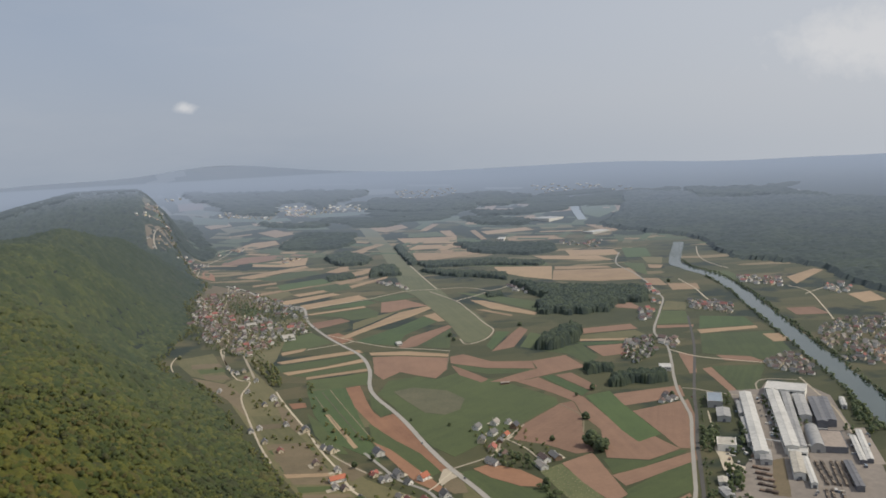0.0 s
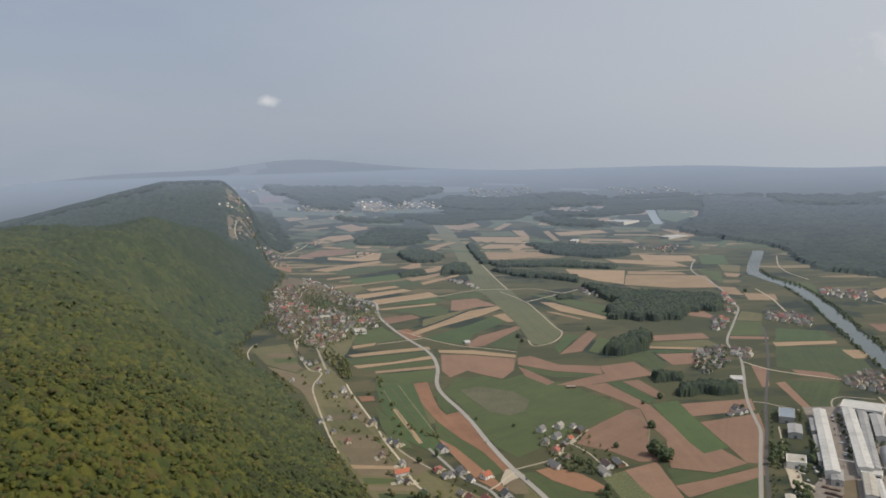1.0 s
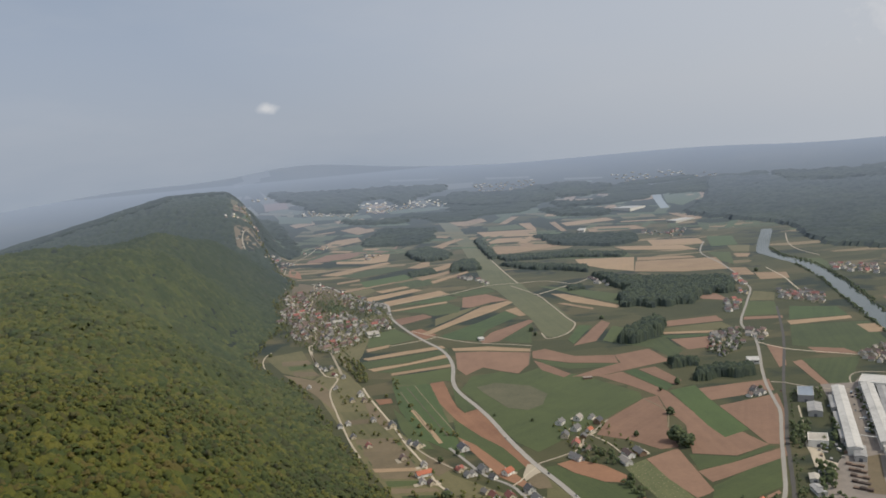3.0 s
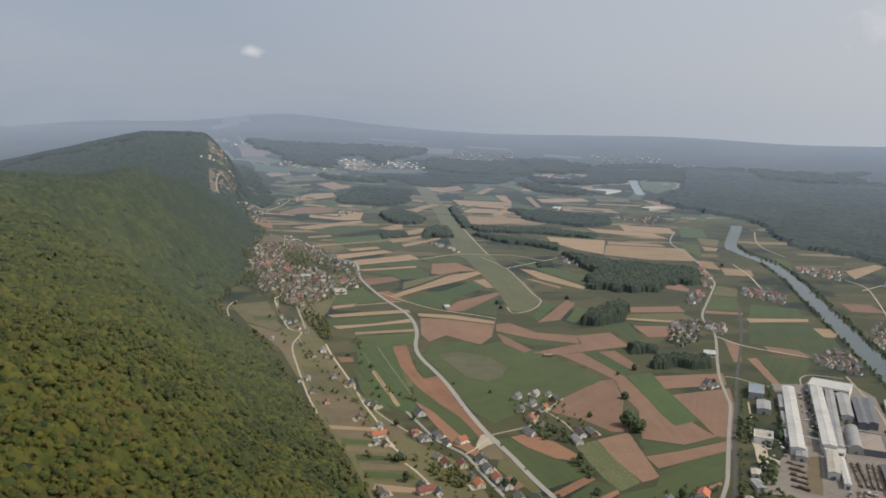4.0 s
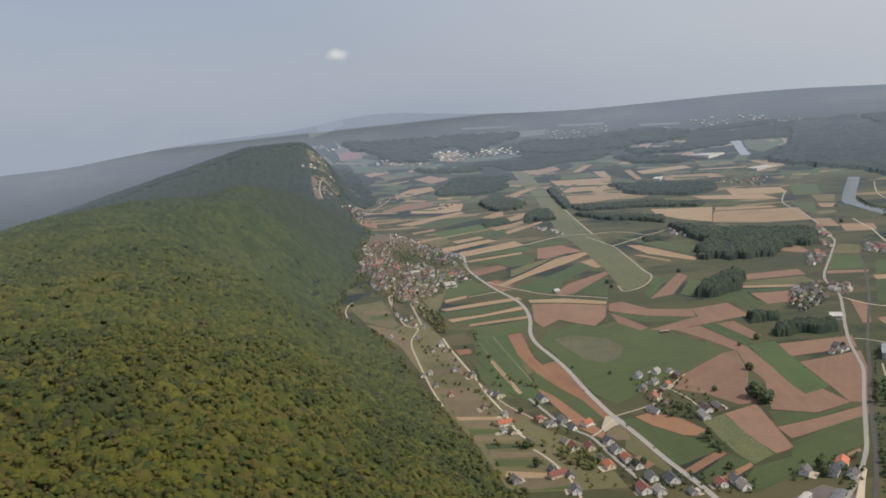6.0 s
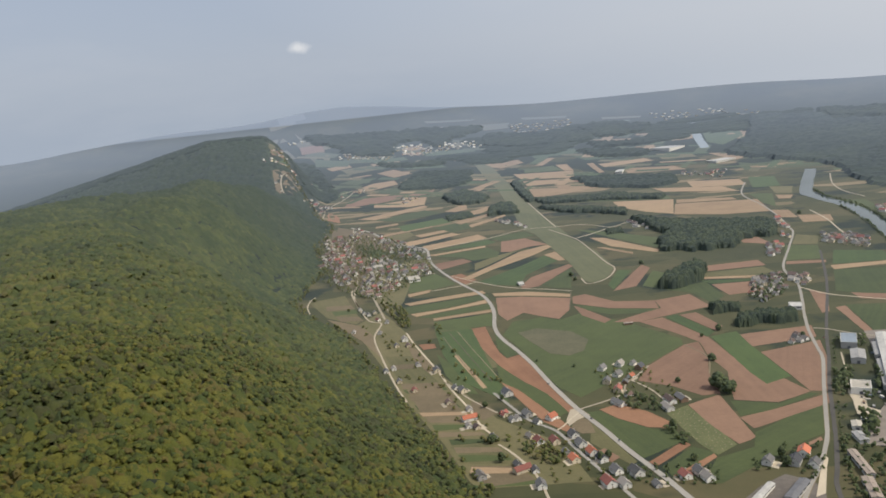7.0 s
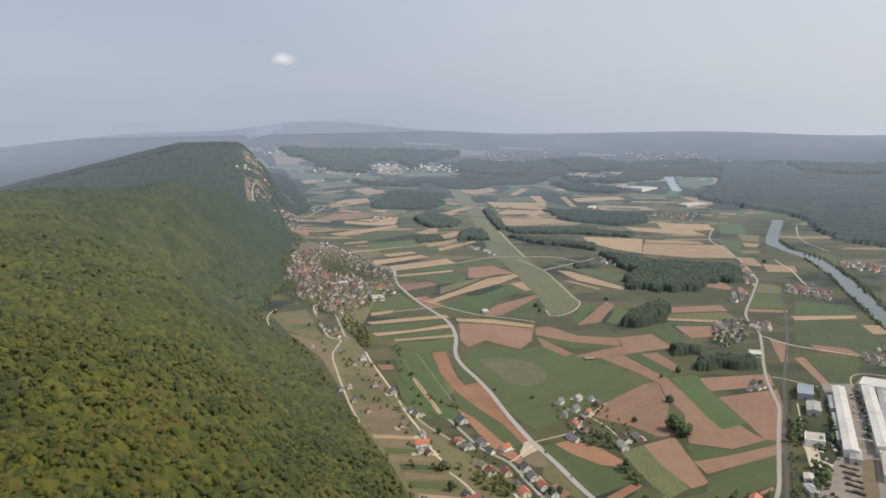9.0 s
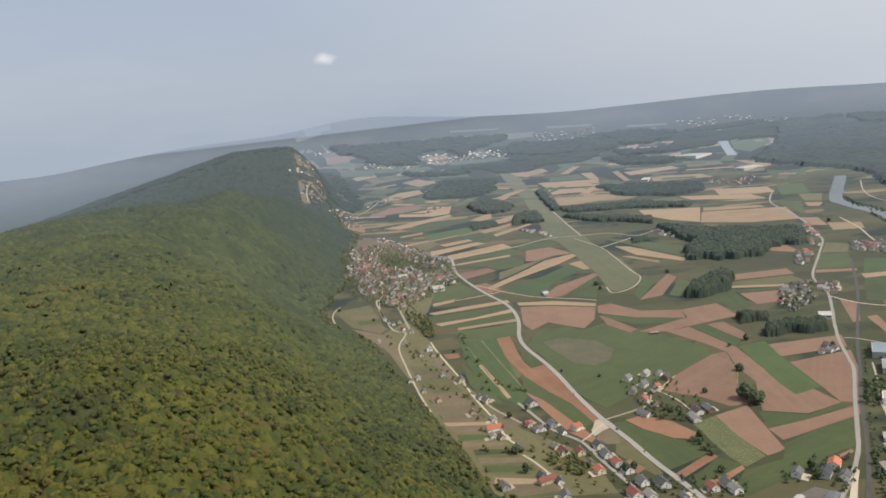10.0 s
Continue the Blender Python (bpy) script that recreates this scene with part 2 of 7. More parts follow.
def canopy_colour(n, where):
    stand = n.noise(where, 0.006, 4.0, 0.6)
    crown = n.noise(where, 0.09, 4.0, 0.7)
    # creases between crowns are darkened in the colour, in place of shade
    col = n.ramp(n.math("ADD", n.math("MULTIPLY", stand, 0.6), n.math("MULTIPLY", crown, 0.5)),
                 [(0.36, (0.009, 0.017, 0.012)), (0.52, (0.016, 0.027, 0.016)), (0.70, (0.032, 0.046, 0.022))])
    return col, crown


def plain(col, grain=0.15, scale=0.8):
    def build(n, where):
        own = n.add("ShaderNodeObjectInfo").outputs["Random"]
        a = n.noise(where, scale, 5.0, 0.65)
        b = n.noise(where, scale * 0.08, 3.0)
        f = n.math("ADD", n.math("ADD", n.math("MULTIPLY", a, 0.5), n.math("MULTIPLY", b, 0.5)), n.math("MULTIPLY", n.math("SUBTRACT", own, 0.5), 0.6))
        return n.ramp(f, [(0.2, tuple(c * (1 - 2 * grain) for c in col)), (0.8, tuple(min(1, c * (1 + 1.2 * grain)) for c in col))]), a
    return build


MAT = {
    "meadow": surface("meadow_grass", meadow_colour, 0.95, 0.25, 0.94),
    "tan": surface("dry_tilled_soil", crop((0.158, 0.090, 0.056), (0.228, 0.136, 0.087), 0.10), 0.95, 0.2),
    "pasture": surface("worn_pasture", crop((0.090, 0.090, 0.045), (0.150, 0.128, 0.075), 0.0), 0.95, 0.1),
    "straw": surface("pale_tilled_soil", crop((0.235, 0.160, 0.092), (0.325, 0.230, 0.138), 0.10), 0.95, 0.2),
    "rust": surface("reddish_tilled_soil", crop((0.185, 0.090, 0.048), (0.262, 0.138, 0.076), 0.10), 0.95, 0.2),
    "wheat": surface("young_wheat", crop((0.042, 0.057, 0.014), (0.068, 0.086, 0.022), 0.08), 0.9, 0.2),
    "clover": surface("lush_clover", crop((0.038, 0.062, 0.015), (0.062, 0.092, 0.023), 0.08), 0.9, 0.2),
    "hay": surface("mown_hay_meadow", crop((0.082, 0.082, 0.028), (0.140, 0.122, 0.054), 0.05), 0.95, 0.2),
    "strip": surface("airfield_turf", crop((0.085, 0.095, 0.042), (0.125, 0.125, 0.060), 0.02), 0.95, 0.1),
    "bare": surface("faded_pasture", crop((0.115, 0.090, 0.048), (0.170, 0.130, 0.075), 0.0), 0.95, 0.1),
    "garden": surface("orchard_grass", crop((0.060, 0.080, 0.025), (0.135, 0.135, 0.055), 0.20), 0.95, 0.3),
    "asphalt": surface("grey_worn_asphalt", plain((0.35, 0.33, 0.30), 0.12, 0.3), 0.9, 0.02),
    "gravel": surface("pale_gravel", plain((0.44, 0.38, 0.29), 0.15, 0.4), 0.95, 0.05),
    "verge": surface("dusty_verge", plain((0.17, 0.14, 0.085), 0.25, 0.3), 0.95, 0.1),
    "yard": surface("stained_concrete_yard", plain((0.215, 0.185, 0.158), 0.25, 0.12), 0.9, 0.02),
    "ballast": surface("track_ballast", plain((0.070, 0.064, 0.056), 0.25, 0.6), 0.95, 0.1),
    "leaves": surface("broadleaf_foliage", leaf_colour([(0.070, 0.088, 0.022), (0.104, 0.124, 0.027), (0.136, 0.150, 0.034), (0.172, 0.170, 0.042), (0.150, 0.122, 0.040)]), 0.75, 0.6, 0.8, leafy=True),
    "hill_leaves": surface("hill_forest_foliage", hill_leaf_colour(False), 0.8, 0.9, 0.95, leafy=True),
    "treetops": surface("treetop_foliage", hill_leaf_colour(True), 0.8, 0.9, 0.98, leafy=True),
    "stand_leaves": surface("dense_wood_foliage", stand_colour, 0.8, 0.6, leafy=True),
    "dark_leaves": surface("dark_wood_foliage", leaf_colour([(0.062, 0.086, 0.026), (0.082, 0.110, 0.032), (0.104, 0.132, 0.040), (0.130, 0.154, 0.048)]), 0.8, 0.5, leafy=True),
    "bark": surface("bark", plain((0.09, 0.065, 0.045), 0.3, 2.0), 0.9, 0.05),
    # three canopies alike in colour; only their imitated haze differs
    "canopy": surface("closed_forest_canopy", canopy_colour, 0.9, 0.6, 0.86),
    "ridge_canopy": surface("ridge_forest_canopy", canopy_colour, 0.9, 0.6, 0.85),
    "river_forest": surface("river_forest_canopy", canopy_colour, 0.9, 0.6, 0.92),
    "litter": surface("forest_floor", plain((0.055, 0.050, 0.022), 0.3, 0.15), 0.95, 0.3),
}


# ---- shape of the land ----
def smooth(a, b, x):
    t = min(max((x - a) / (b - a), 0.0), 1.0)
    return t * t * (3 - 2 * t)


def hump(x, centre, width):
    return math.exp(-((x - centre) / width) ** 2)


def far_rise(x, y):
    """Beyond 2.7 km the plain climbs gently to the hills that close the view."""
    d = math.hypot(x, y)
    if d < 2700:
        return 0.0
    a = math.degrees(math.atan2(-x, y))
    crest = -0.014 + 0.019 * hump(a, 15.0, 7.5) + 0.0078 * hump(a, 27.5, 6) - 0.004 * smooth(33, 38, a) - 0.006 * smooth(-8, -24, a)
    start, q = EYE / 2700, min(d - 2700, 2200)
    low = start - start / 2700 * q + (start / 2700 * 2150 - start - crest) / 2150 ** 2 * q * q
    wave = 14.0 * noise.noise((x / 520, y / 520, 3.3)) * smooth(3500, 4600, d)
    return EYE - d * low + wave


FOOT_X, FOOT_Y = -86.0, 400.0
ALONG = Vector((-0.452, 0.892))


def ridge_frame(x, y):
    """u: metres into the hill from its foot, v: metres along the foot line."""
    dx, dy = x - FOOT_X, y - FOOT_Y
    v = dx * ALONG.x + dy * ALONG.y
    u = -dx * ALONG.y + dy * ALONG.x
    return u - foot_bend(v), v


def foot_bend(v):
    return -5 * (1 - smooth(260, 400, v)) + 13 * smooth(380, 470, v) + 34 * hump(v, 560, 110) - 30 * hump(v, 820, 130) + 14 * math.sin(v / 190) - 125 * smooth(830, 1260, v) + 170 * smooth(1450, 2300, v)


LAND = EYE / 240      # the hill below is drawn at a smaller size


def hill_plan(x, y):
    """A place of the valley in the hill's own, smaller plan."""
    return (1.03688 * x +0.00131 * y +3.381) / LAND, (-0.02996 * x +0.91191 * y -60.213) / LAND


def hill_place(x, y):
    """The way back from the hill's own plan."""
    x, y = x * LAND, y * LAND
    return 0.96439 * x -0.00139 * y -3.345, 0.03168 * x +1.09656 * y +65.919


def hill(x, y):
    d, a = math.hypot(x, y), math.degrees(math.atan2(-x, y))
    x, y = hill_plan(x, y)
    u, v = ridge_frame(x, y)
    top = 139 + 18 * smooth(100, 700, v) - 70 * smooth(850, 1500, v)
    side = smooth(-2, 245 - 62 * smooth(850, 1150, v), u) ** 0.85
    lump = 15 * noise.noise((x / 150, y / 150, 0.0)) + 6 * noise.noise((x / 62, y / 62, 5.0)) + 3 * noise.noise((x / 30, y / 30, 9.0))
    z = top * side + lump * smooth(10, 120, u)
    z *= 1 - 0.50 * smooth(370, 1000, u)
    z *= 1 - smooth(2500, 3000, v)
    # the farther wooded ridge
    e = -0.017 - 0.0040 * max(a - 25.0, 0) - 0.0012 * max(22.0 - a, 0)
    far = (EYE + 12 + d * e) * smooth(16.6, 21.2, a) * smooth(2650, 3480, d) * (1 - 0.6 * smooth(3600, 4300, d)) * (1 - smooth(50, 60, a))
    return max(LAND * z, far, 0.0)


def land(x, y):
    return max(hill(x, y), far_rise(x, y))


def tidy(name, verts, faces, material, parent=None, smoothed=False):
    me = bpy.data.meshes.new(name)
    me.from_pydata(verts, [], faces)
    me.materials.append(MAT[material])
    if smoothed:
        me.polygons.foreach_set("use_smooth", [True] * len(me.polygons))
    me.update()
    ob = new(name, me)
    if parent:
        ob.parent = parent
    return ob


def build_ground():
    """One sheet, in rings round the place below the camera, out to the far hills."""
    turns = [math.radians(a) for a in np.concatenate([np.arange(-62, 62, 0.6), np.arange(62, 298, 6.0)])]
    rings = [12.0]
    while rings[-1] < 4955:
        rings.append(min(rings[-1] + min(rings[-1] * 0.008 + 5, 38), 4960))
    verts = [(0.0, 0.0, land(0, 0))]
    for r in rings:
        for a in turns:
            x, y = -r * math.sin(a), r * math.cos(a)
            verts.append((x, y, land(x, y)))
    k, faces = len(turns), []
    for j in range(k):
        faces.append((0, 1 + j, 1 + (j + 1) % k))
    for i in range(len(rings) - 1):
        p, q = 1 + i * k, 1 + (i + 1) * k
        for j in range(k):
            faces.append((p + j, q + j, q + (j + 1) % k, p + (j + 1) % k))
    ob = tidy("ground", verts, faces, "meadow", smoothed=True)
    tagged(ob, "green valley floor rising to wooded hills", "ground", kind="structure")


build_ground()


# ---- fields, roads, water ----
def area2(pts):
    return sum(a[0] * b[1] - b[0] * a[1] for a, b in zip(pts, pts[1:] + pts[:1]))


def outline(pts, step=18.0, ragged=0.8):
    """The border of a plot, with small irregularities."""
    out = []
    for a, b in zip(pts, pts[1:] + pts[:1]):
        k = max(1, int(math.dist(a, b) / step))
        nx, ny = -(b[1] - a[1]) / (math.dist(a, b) + 1e-6), (b[0] - a[0]) / (math.dist(a, b) + 1e-6)
        for i in range(k):
            t = i / k
            w = ragged * noise.noise((a[0] + t * 97.0 + b[1], a[1] * 0.7 + t * 53.0, 1.0)) if i else 0.0
            out.append((a[0] + (b[0] - a[0]) * t + nx * w, a[1] + (b[1] - a[1]) * t + ny * w))
    return out


def slab(name, pts, material, lift, parent=None, ragged=0.8):
    """A thin plot of ground that follows the land, its edge turned down into the soil."""
    if area2(pts) < 0:
        pts = pts[::-1]
    rim = outline(pts, ragged=ragged)
    bm = bmesh.new()
    vs = [bm.verts.new((x, y, land(x, y) + lift)) for x, y in rim]
    low = [bm.verts.new((x, y, land(x, y) - 0.6)) for x, y in rim]
    face = bm.faces.new(vs)
    for i in range(len(rim)):
        j = (i + 1) % len(rim)
        bm.faces.new((vs[i], low[i], low[j], vs[j]))
    long = max(((math.dist(a, b), a, b) for a, b in zip(pts, pts[1:] + pts[:1])), key=lambda e: e[0])
    c, s = (long[2][0] - long[1][0]) / long[0], (long[2][1] - long[1][1]) / long[0]
    uv = bm.loops.layers.uv.new("rows")
    for f in bm.faces:
        for loop in f.loops:
            x, y, _ = loop.vert.co
            loop[uv].uv = (x * c + y * s, -x * s + y * c)
    bm.normal_update()
    tops = bmesh.ops.triangulate(bm, faces=[face], ngon_method="EAR_CLIP")["faces"]
    heights = [land(*p) for p in rim]
    if max(heights) > 0.5:
        # on sloping ground the plot bends with the land
        near = math.hypot(*pts[0]) < 2600
        gap = 12.0 if near else 55.0
        for axis in (0, 1):
            low_end, high_end = min(p[axis] for p in rim), max(p[axis] for p in rim)
            at = low_end + gap
            while at < high_end - 0.1:
                geom = [e for f in tops for e in (f, *f.edges, *f.verts)]
                cut = bmesh.ops.bisect_plane(bm, geom=list(dict.fromkeys(geom)), plane_co=(at, 0, 0) if axis == 0 else (0, at, 0), plane_no=(1, 0, 0) if axis == 0 else (0, 1, 0))
                tops = list(dict.fromkeys([f for f in tops if f.is_valid] + [g for g in cut["geom"] if isinstance(g, bmesh.types.BMFace)]))
                at += gap
        for v in {v for f in tops for v in f.verts}:
            here = land(v.co.x, v.co.y)
            v.co.z = here + lift + (0.12 * min(1.0, here / 0.5) if near else 0.0)
    me = bpy.data.meshes.new(name)
    bm.to_mesh(me)
    bm.free()
    me.materials.append(MAT[material])
    ob = new(name, me)
    if parent:
        ob.parent = parent
    return ob


PLOT_WORDS = {
    "tan": "dry brown tilled field with faint furrows", "straw": "pale sandy tilled field strip", "rust": "reddish-brown freshly tilled field",
    "wheat": "dark green field of young wheat", "clover": "bright green field of clover", "hay": "yellowish mown hay meadow",
    "pasture": "worn olive pasture with a bare centre", "strip": "olive turf of a grass airfield", "bare": "faded greyish pasture with bare patches", "garden": "orchard plot with rows of small plants",
    "yard": "stained grey concrete factory yard", "gravel": "pale gravel lot beside the road", "litter": "brown forest floor under the trees",
}
LAYER = {"meadow": 0.08, "wheat": 0.10, "hay": 0.06, "bare": 0.12, "pasture": 0.2, "clover": 0.14, "strip": 0.07, "garden": 0.12, "tan": 0.13, "straw": 0.16, "rust": 0.15, "yard": 0.12, "gravel": 0.19}
plots_made = [0]


def plot(kind, *pts, name="field"):
    plots_made[0] += 1
    ob = slab(name, [tuple(p) for p in pts], kind, LAYER[kind] + 0.0003 * plots_made[0])
    return tagged(ob, PLOT_WORDS[kind], name.replace("_", " "), "fields of the valley" if name == "field" else "", kind="structure")


def curve_points(pts, step=9.0):
    """A smooth line through the points of the plan."""
    out = []
    p = [pts[0], *pts, pts[-1]]
    for i in range(1, len(p) - 2):
        a, b, c, d = (Vector(q) for q in p[i - 1:i + 3])
        k = max(2, int((c - b).length / step))
        for j in range(k):
            t = j / k
            out.append(0.5 * ((2 * b) + (c - a) * t + (2 * a - 5 * b + 4 * c - d) * t * t + (3 * b - a - 3 * c + d) * t ** 3))
    out.append(Vector(pts[-1]))
    return out


def ribbon(name, pts, width, material, lift, parent=None, uneven=0.0):
    line = curve_points(pts)
    verts, faces = [], []
    for i, q in enumerate(line):
        d = (line[min(i + 1, len(line) - 1)] - line[max(i - 1, 0)]).normalized()
        side = Vector((-d.y, d.x))
        wl = width / 2 + uneven * noise.noise((q.x / 15, q.y / 15, 2.0))
        wr = width / 2 + uneven * noise.noise((q.x / 15, q.y / 15, 7.0))
        z = max(land(*q), land(*(q + side * wl)), land(*(q - side * wr)))
        z += 0.12 * min(1.0, z / 0.5)
        for w, h in ((wl + 0.25, -0.6), (wl, lift), (-wr, lift), (-wr - 0.25, -0.6)):
            e = q + side * w
            verts.append((e.x, e.y, z + h))
    for i in range(len(line) - 1):
        for j in range(3):
            a = 4 * i + j
            faces.append((a, a + 1, a + 5, a + 4))
    return tidy(name, verts, [f[::-1] for f in faces], material, parent)


def road(words, width, material, *pts, verge=0.0, line=False, name="road"):
    ob = ribbon(name, list(pts), width, material, 0.30 if name == "road" else 0.27, uneven=0.15 if material == "asphalt" else 0.5)
    tagged(ob, words, "road", kind="structure")
    if verge:
        tagged(ribbon("road_verge", list(pts), width + 2 * verge, "verge", 0.25, uneven=1.0), "dusty strip of earth along the road", "verge", kind="structure")
    return ob


# fields, from the far plain to the near meadows
plot("rust", (-886, 2740), (-845, 2778), (-791, 2670), (-747, 2528), (-818, 2615))
plot("tan", (-831, 2883), (-841, 3048), (-529, 3121), (-517, 3188), (-509, 3079), (-718, 2921))
plot("straw", (-711, 2894), (-522, 2999), (-502, 2817), (-560, 2786), (-699, 2838))
plot("straw", (-697, 2578), (-569, 2726), (-498, 2796), (-478, 2748), (-627, 2532))
plot("straw", (-864, 3282), (-822, 3371), (-731, 3417), (-698, 3333), (-810, 3212), (-858, 3208))
plot("straw", (-844, 3579), (-775, 3640), (-672, 3549), (-742, 3477))
plot("straw", (-962, 3516), (-867, 3565), (-862, 3542), (-951, 3494))
plot("straw", (-591, 2380), (-527, 2424), (-518, 2387), (-582, 2345))
plot("straw", (-531, 2213), (-400, 2322), (-391, 2289), (-522, 2172))
plot("straw", (-426, 2157), (-349, 2213), (-332, 2182), (-400, 2118))
plot("straw", (-450, 2048), (-316, 2151), (-287, 2121), (-408, 1994))
plot("straw", (-374, 1976), (-236, 2091), (-205, 2028), (-348, 1911))
plot("straw", (-338, 1850), (-204, 1922), (-198, 1899), (-321, 1836))
plot("tan", (-305, 1740), (-245, 1778), (-218, 1738), (-287, 1666))
plot("straw", (-224, 1569), (-168, 1681), (-112, 1809), (-46, 1871), (-35, 1841), (-83, 1748), (-164, 1634), (-204, 1558))
plot("rust", (-257, 1602), (-230, 1618), (-190, 1552), (-209, 1517))
plot("tan", (-164, 1959), (-104, 1981), (-46, 1878), (-88, 1865), (-133, 1817), (-156, 1824))
plot("straw", (-53, 1753), (-27, 1780), (-5, 1684), (-19, 1678))
plot("clover", (-184, 1532), (-103, 1651), (-52, 1747), (-23, 1679), (-87, 1563), (-99, 1474), (-152, 1497))
plot("tan", (-96, 1473), (-75, 1542), (1, 1637), (10, 1615), (-60, 1459), (-90, 1446))
plot("wheat", (-54, 1469), (7, 1604), (2, 1428), (-32, 1441))
plot("straw", (-314, 1393), (-254, 1423), (-170, 1455), (-161, 1433), (-300, 1376))
plot("straw", (-288, 1316), (-220, 1340), (-152, 1388), (-146, 1364), (-274, 1297))
plot("straw", (-241, 1279), (-135, 1317), (-134, 1299), (-238, 1264))
plot("straw", (-320, 1465), (-277, 1493), (-277, 1469), (-313, 1441))
plot("wheat", (-309, 1368), (-228, 1393), (-156, 1423), (-153, 1393), (-221, 1347), (-291, 1319))
plot("wheat", (-273, 1293), (-145, 1356), (-136, 1320), (-241, 1282))
plot("wheat", (-343, 1581), (-289, 1636), (-230, 1527), (-276, 1489), (-320, 1479))
plot("wheat", (-237, 1257), (-138, 1287), (-129, 1205), (-140, 1214), (-170, 1208), (-165, 1086), (-227, 1203))
plot("straw", (-148, 1428), (-80, 1424), (-0, 1385), (0, 1364), (-79, 1393), (-143, 1406))
plot("tan", (-139, 1393), (-89, 1389), (0, 1357), (-5, 1281), (-23, 1229), (-53, 1252), (-83, 1280), (-109, 1238), (-127, 1280))
plot("tan", (2, 1365), (25, 1377), (73, 1315), (140, 1304), (140, 1254), (61, 1275), (2, 1318))
plot("tan", (140, 1304), (201, 1331), (222, 1249), (157, 1216), (101, 1186), (61, 1192), (114, 1235), (144, 1255))
plot("wheat", (5, 1314), (61, 1270), (142, 1251), (112, 1234), (60, 1237), (23, 1270))
plot("tan", (3, 1303), (19, 1281), (60, 1208), (48, 1191), (15, 1240))
plot("tan", (101, 1186), (139, 1202), (188, 1089), (171, 1074), (142, 1126))
plot("clover", (143, 1203), (162, 1212), (202, 1116), (187, 1094))
plot("tan", (166, 1210), (193, 1219), (218, 1139), (204, 1119))
plot("wheat", (-112, 1158), (-99, 1231), (-53, 1245), (-23, 1223), (13, 1256), (83, 1189), (150, 1093), (149, 1066), (92, 994), (0, 888), (-27, 925), (-59, 1014), (-82, 1089))
plot("pasture", (-88, 1167), (-59, 1184), (-6, 1158), (19, 1112), (11, 1064), (-10, 1044), (-38, 1058), (-73, 1130))
plot("rust", (-167, 1201), (-144, 1211), (-124, 1121), (-112, 1075), (-99, 1046), (-77, 1065), (-70, 1038), (-39, 945), (-5, 857), (-12, 836), (-41, 905), (-73, 953), (-108, 1017), (-146, 1114), (-161, 1166))
plot("wheat", (-130, 1205), (-115, 1144), (-81, 1067), (-99, 1052), (-115, 1092))
plot("tan", (92, 987), (150, 1064), (171, 1074), (171, 1009), (162, 946), (162, 880), (141, 877), (112, 910), (73, 935))
plot("tan", (172, 1078), (188, 1092), (218, 915), (242, 923), (261, 875), (218, 847), (173, 860), (185, 952), (176, 994), (173, 1016))
plot("clover", (192, 1094), (231, 1111), (235, 1053), (254, 925), (220, 903), (210, 945))
plot("tan", (232, 1095), (336, 1119), (327, 1067), (235, 1040))
plot("tan", (241, 1016), (327, 1053), (314, 981), (283, 871), (261, 877), (254, 931))
plot("wheat", (168, 858), (218, 843), (260, 871), (268, 867), (203, 825), (170, 814))
plot("tan", (168, 810), (208, 828), (281, 868), (274, 842), (176, 781))
plot("tan", (120, 851), (160, 877), (173, 761), (166, 754), (153, 746), (134, 796))
plot("garden", (93, 831), (119, 850), (151, 745), (128, 723), (115, 749))
plot("rust", (20, 849), (40, 861), (72, 839), (93, 808), (89, 791), (68, 795), (38, 822))
plot("wheat", (1, 841), (19, 845), (38, 821), (73, 789), (97, 783), (101, 758), (67, 730), (55, 721), (29, 775))
plot("rust", (60, 713), (100, 757), (106, 748), (67, 704))
plot("rust", (79, 684), (125, 727), (126, 719), (85, 674))
plot("wheat", (71, 702), (107, 744), (128, 728), (126, 723), (91, 691), (79, 681))
plot("wheat", (126, 717), (166, 738), (175, 772), (267, 846), (242, 764), (212, 744), (187, 719), (173, 710), (120, 666), (102, 667))
plot("tan", (77, 1386), (130, 1535), (148, 1581), (161, 1549), (120, 1410))
plot("straw", (59, 1920), (93, 1904), (203, 1716), (193, 1693), (101, 1796))
plot("straw", (68, 1791), (87, 1789), (145, 1711), (142, 1693))
plot("wheat", (26, 2053), (105, 1989), (224, 1847), (205, 1735), (101, 1918))
plot("tan", (270, 1533), (368, 1552), (371, 1504), (258, 1486))
plot("straw", (239, 1445), (339, 1431), (333, 1415), (236, 1428))
plot("tan", (249, 1386), (319, 1390), (326, 1323), (263, 1309))
plot("wheat", (167, 1369), (243, 1410), (254, 1305), (228, 1262), (207, 1338))
plot("tan", (414, 1522), (483, 1512), (477, 1493), (407, 1499))
plot("straw", (476, 1467), (592, 1476), (587, 1454), (472, 1435))
plot("tan", (445, 1277), (494, 1256), (503, 1218), (446, 1239))
plot("tan", (396, 1199), (412, 1206), (405, 1082), (394, 1075))
plot("tan", (391, 1313), (410, 1284), (381, 1181), (369, 1176))
plot("wheat", (470, 1432), (603, 1426), (562, 1235), (508, 1231), (427, 1292))
plot("wheat", (403, 1212), (497, 1204), (427, 1065), (407, 1074), (414, 1206))
plot("straw", (159, 2498), (339, 2446), (300, 2177), (232, 2251), (169, 2375))
plot("straw", (330, 2352), (554, 2316), (537, 2098), (419, 2104), (300, 2167))
plot("straw", (346, 2433), (499, 2387), (506, 2341), (336, 2364))
plot("wheat", (-3, 2719), (335, 2548), (333, 2459), (160, 2510), (-4, 2603))
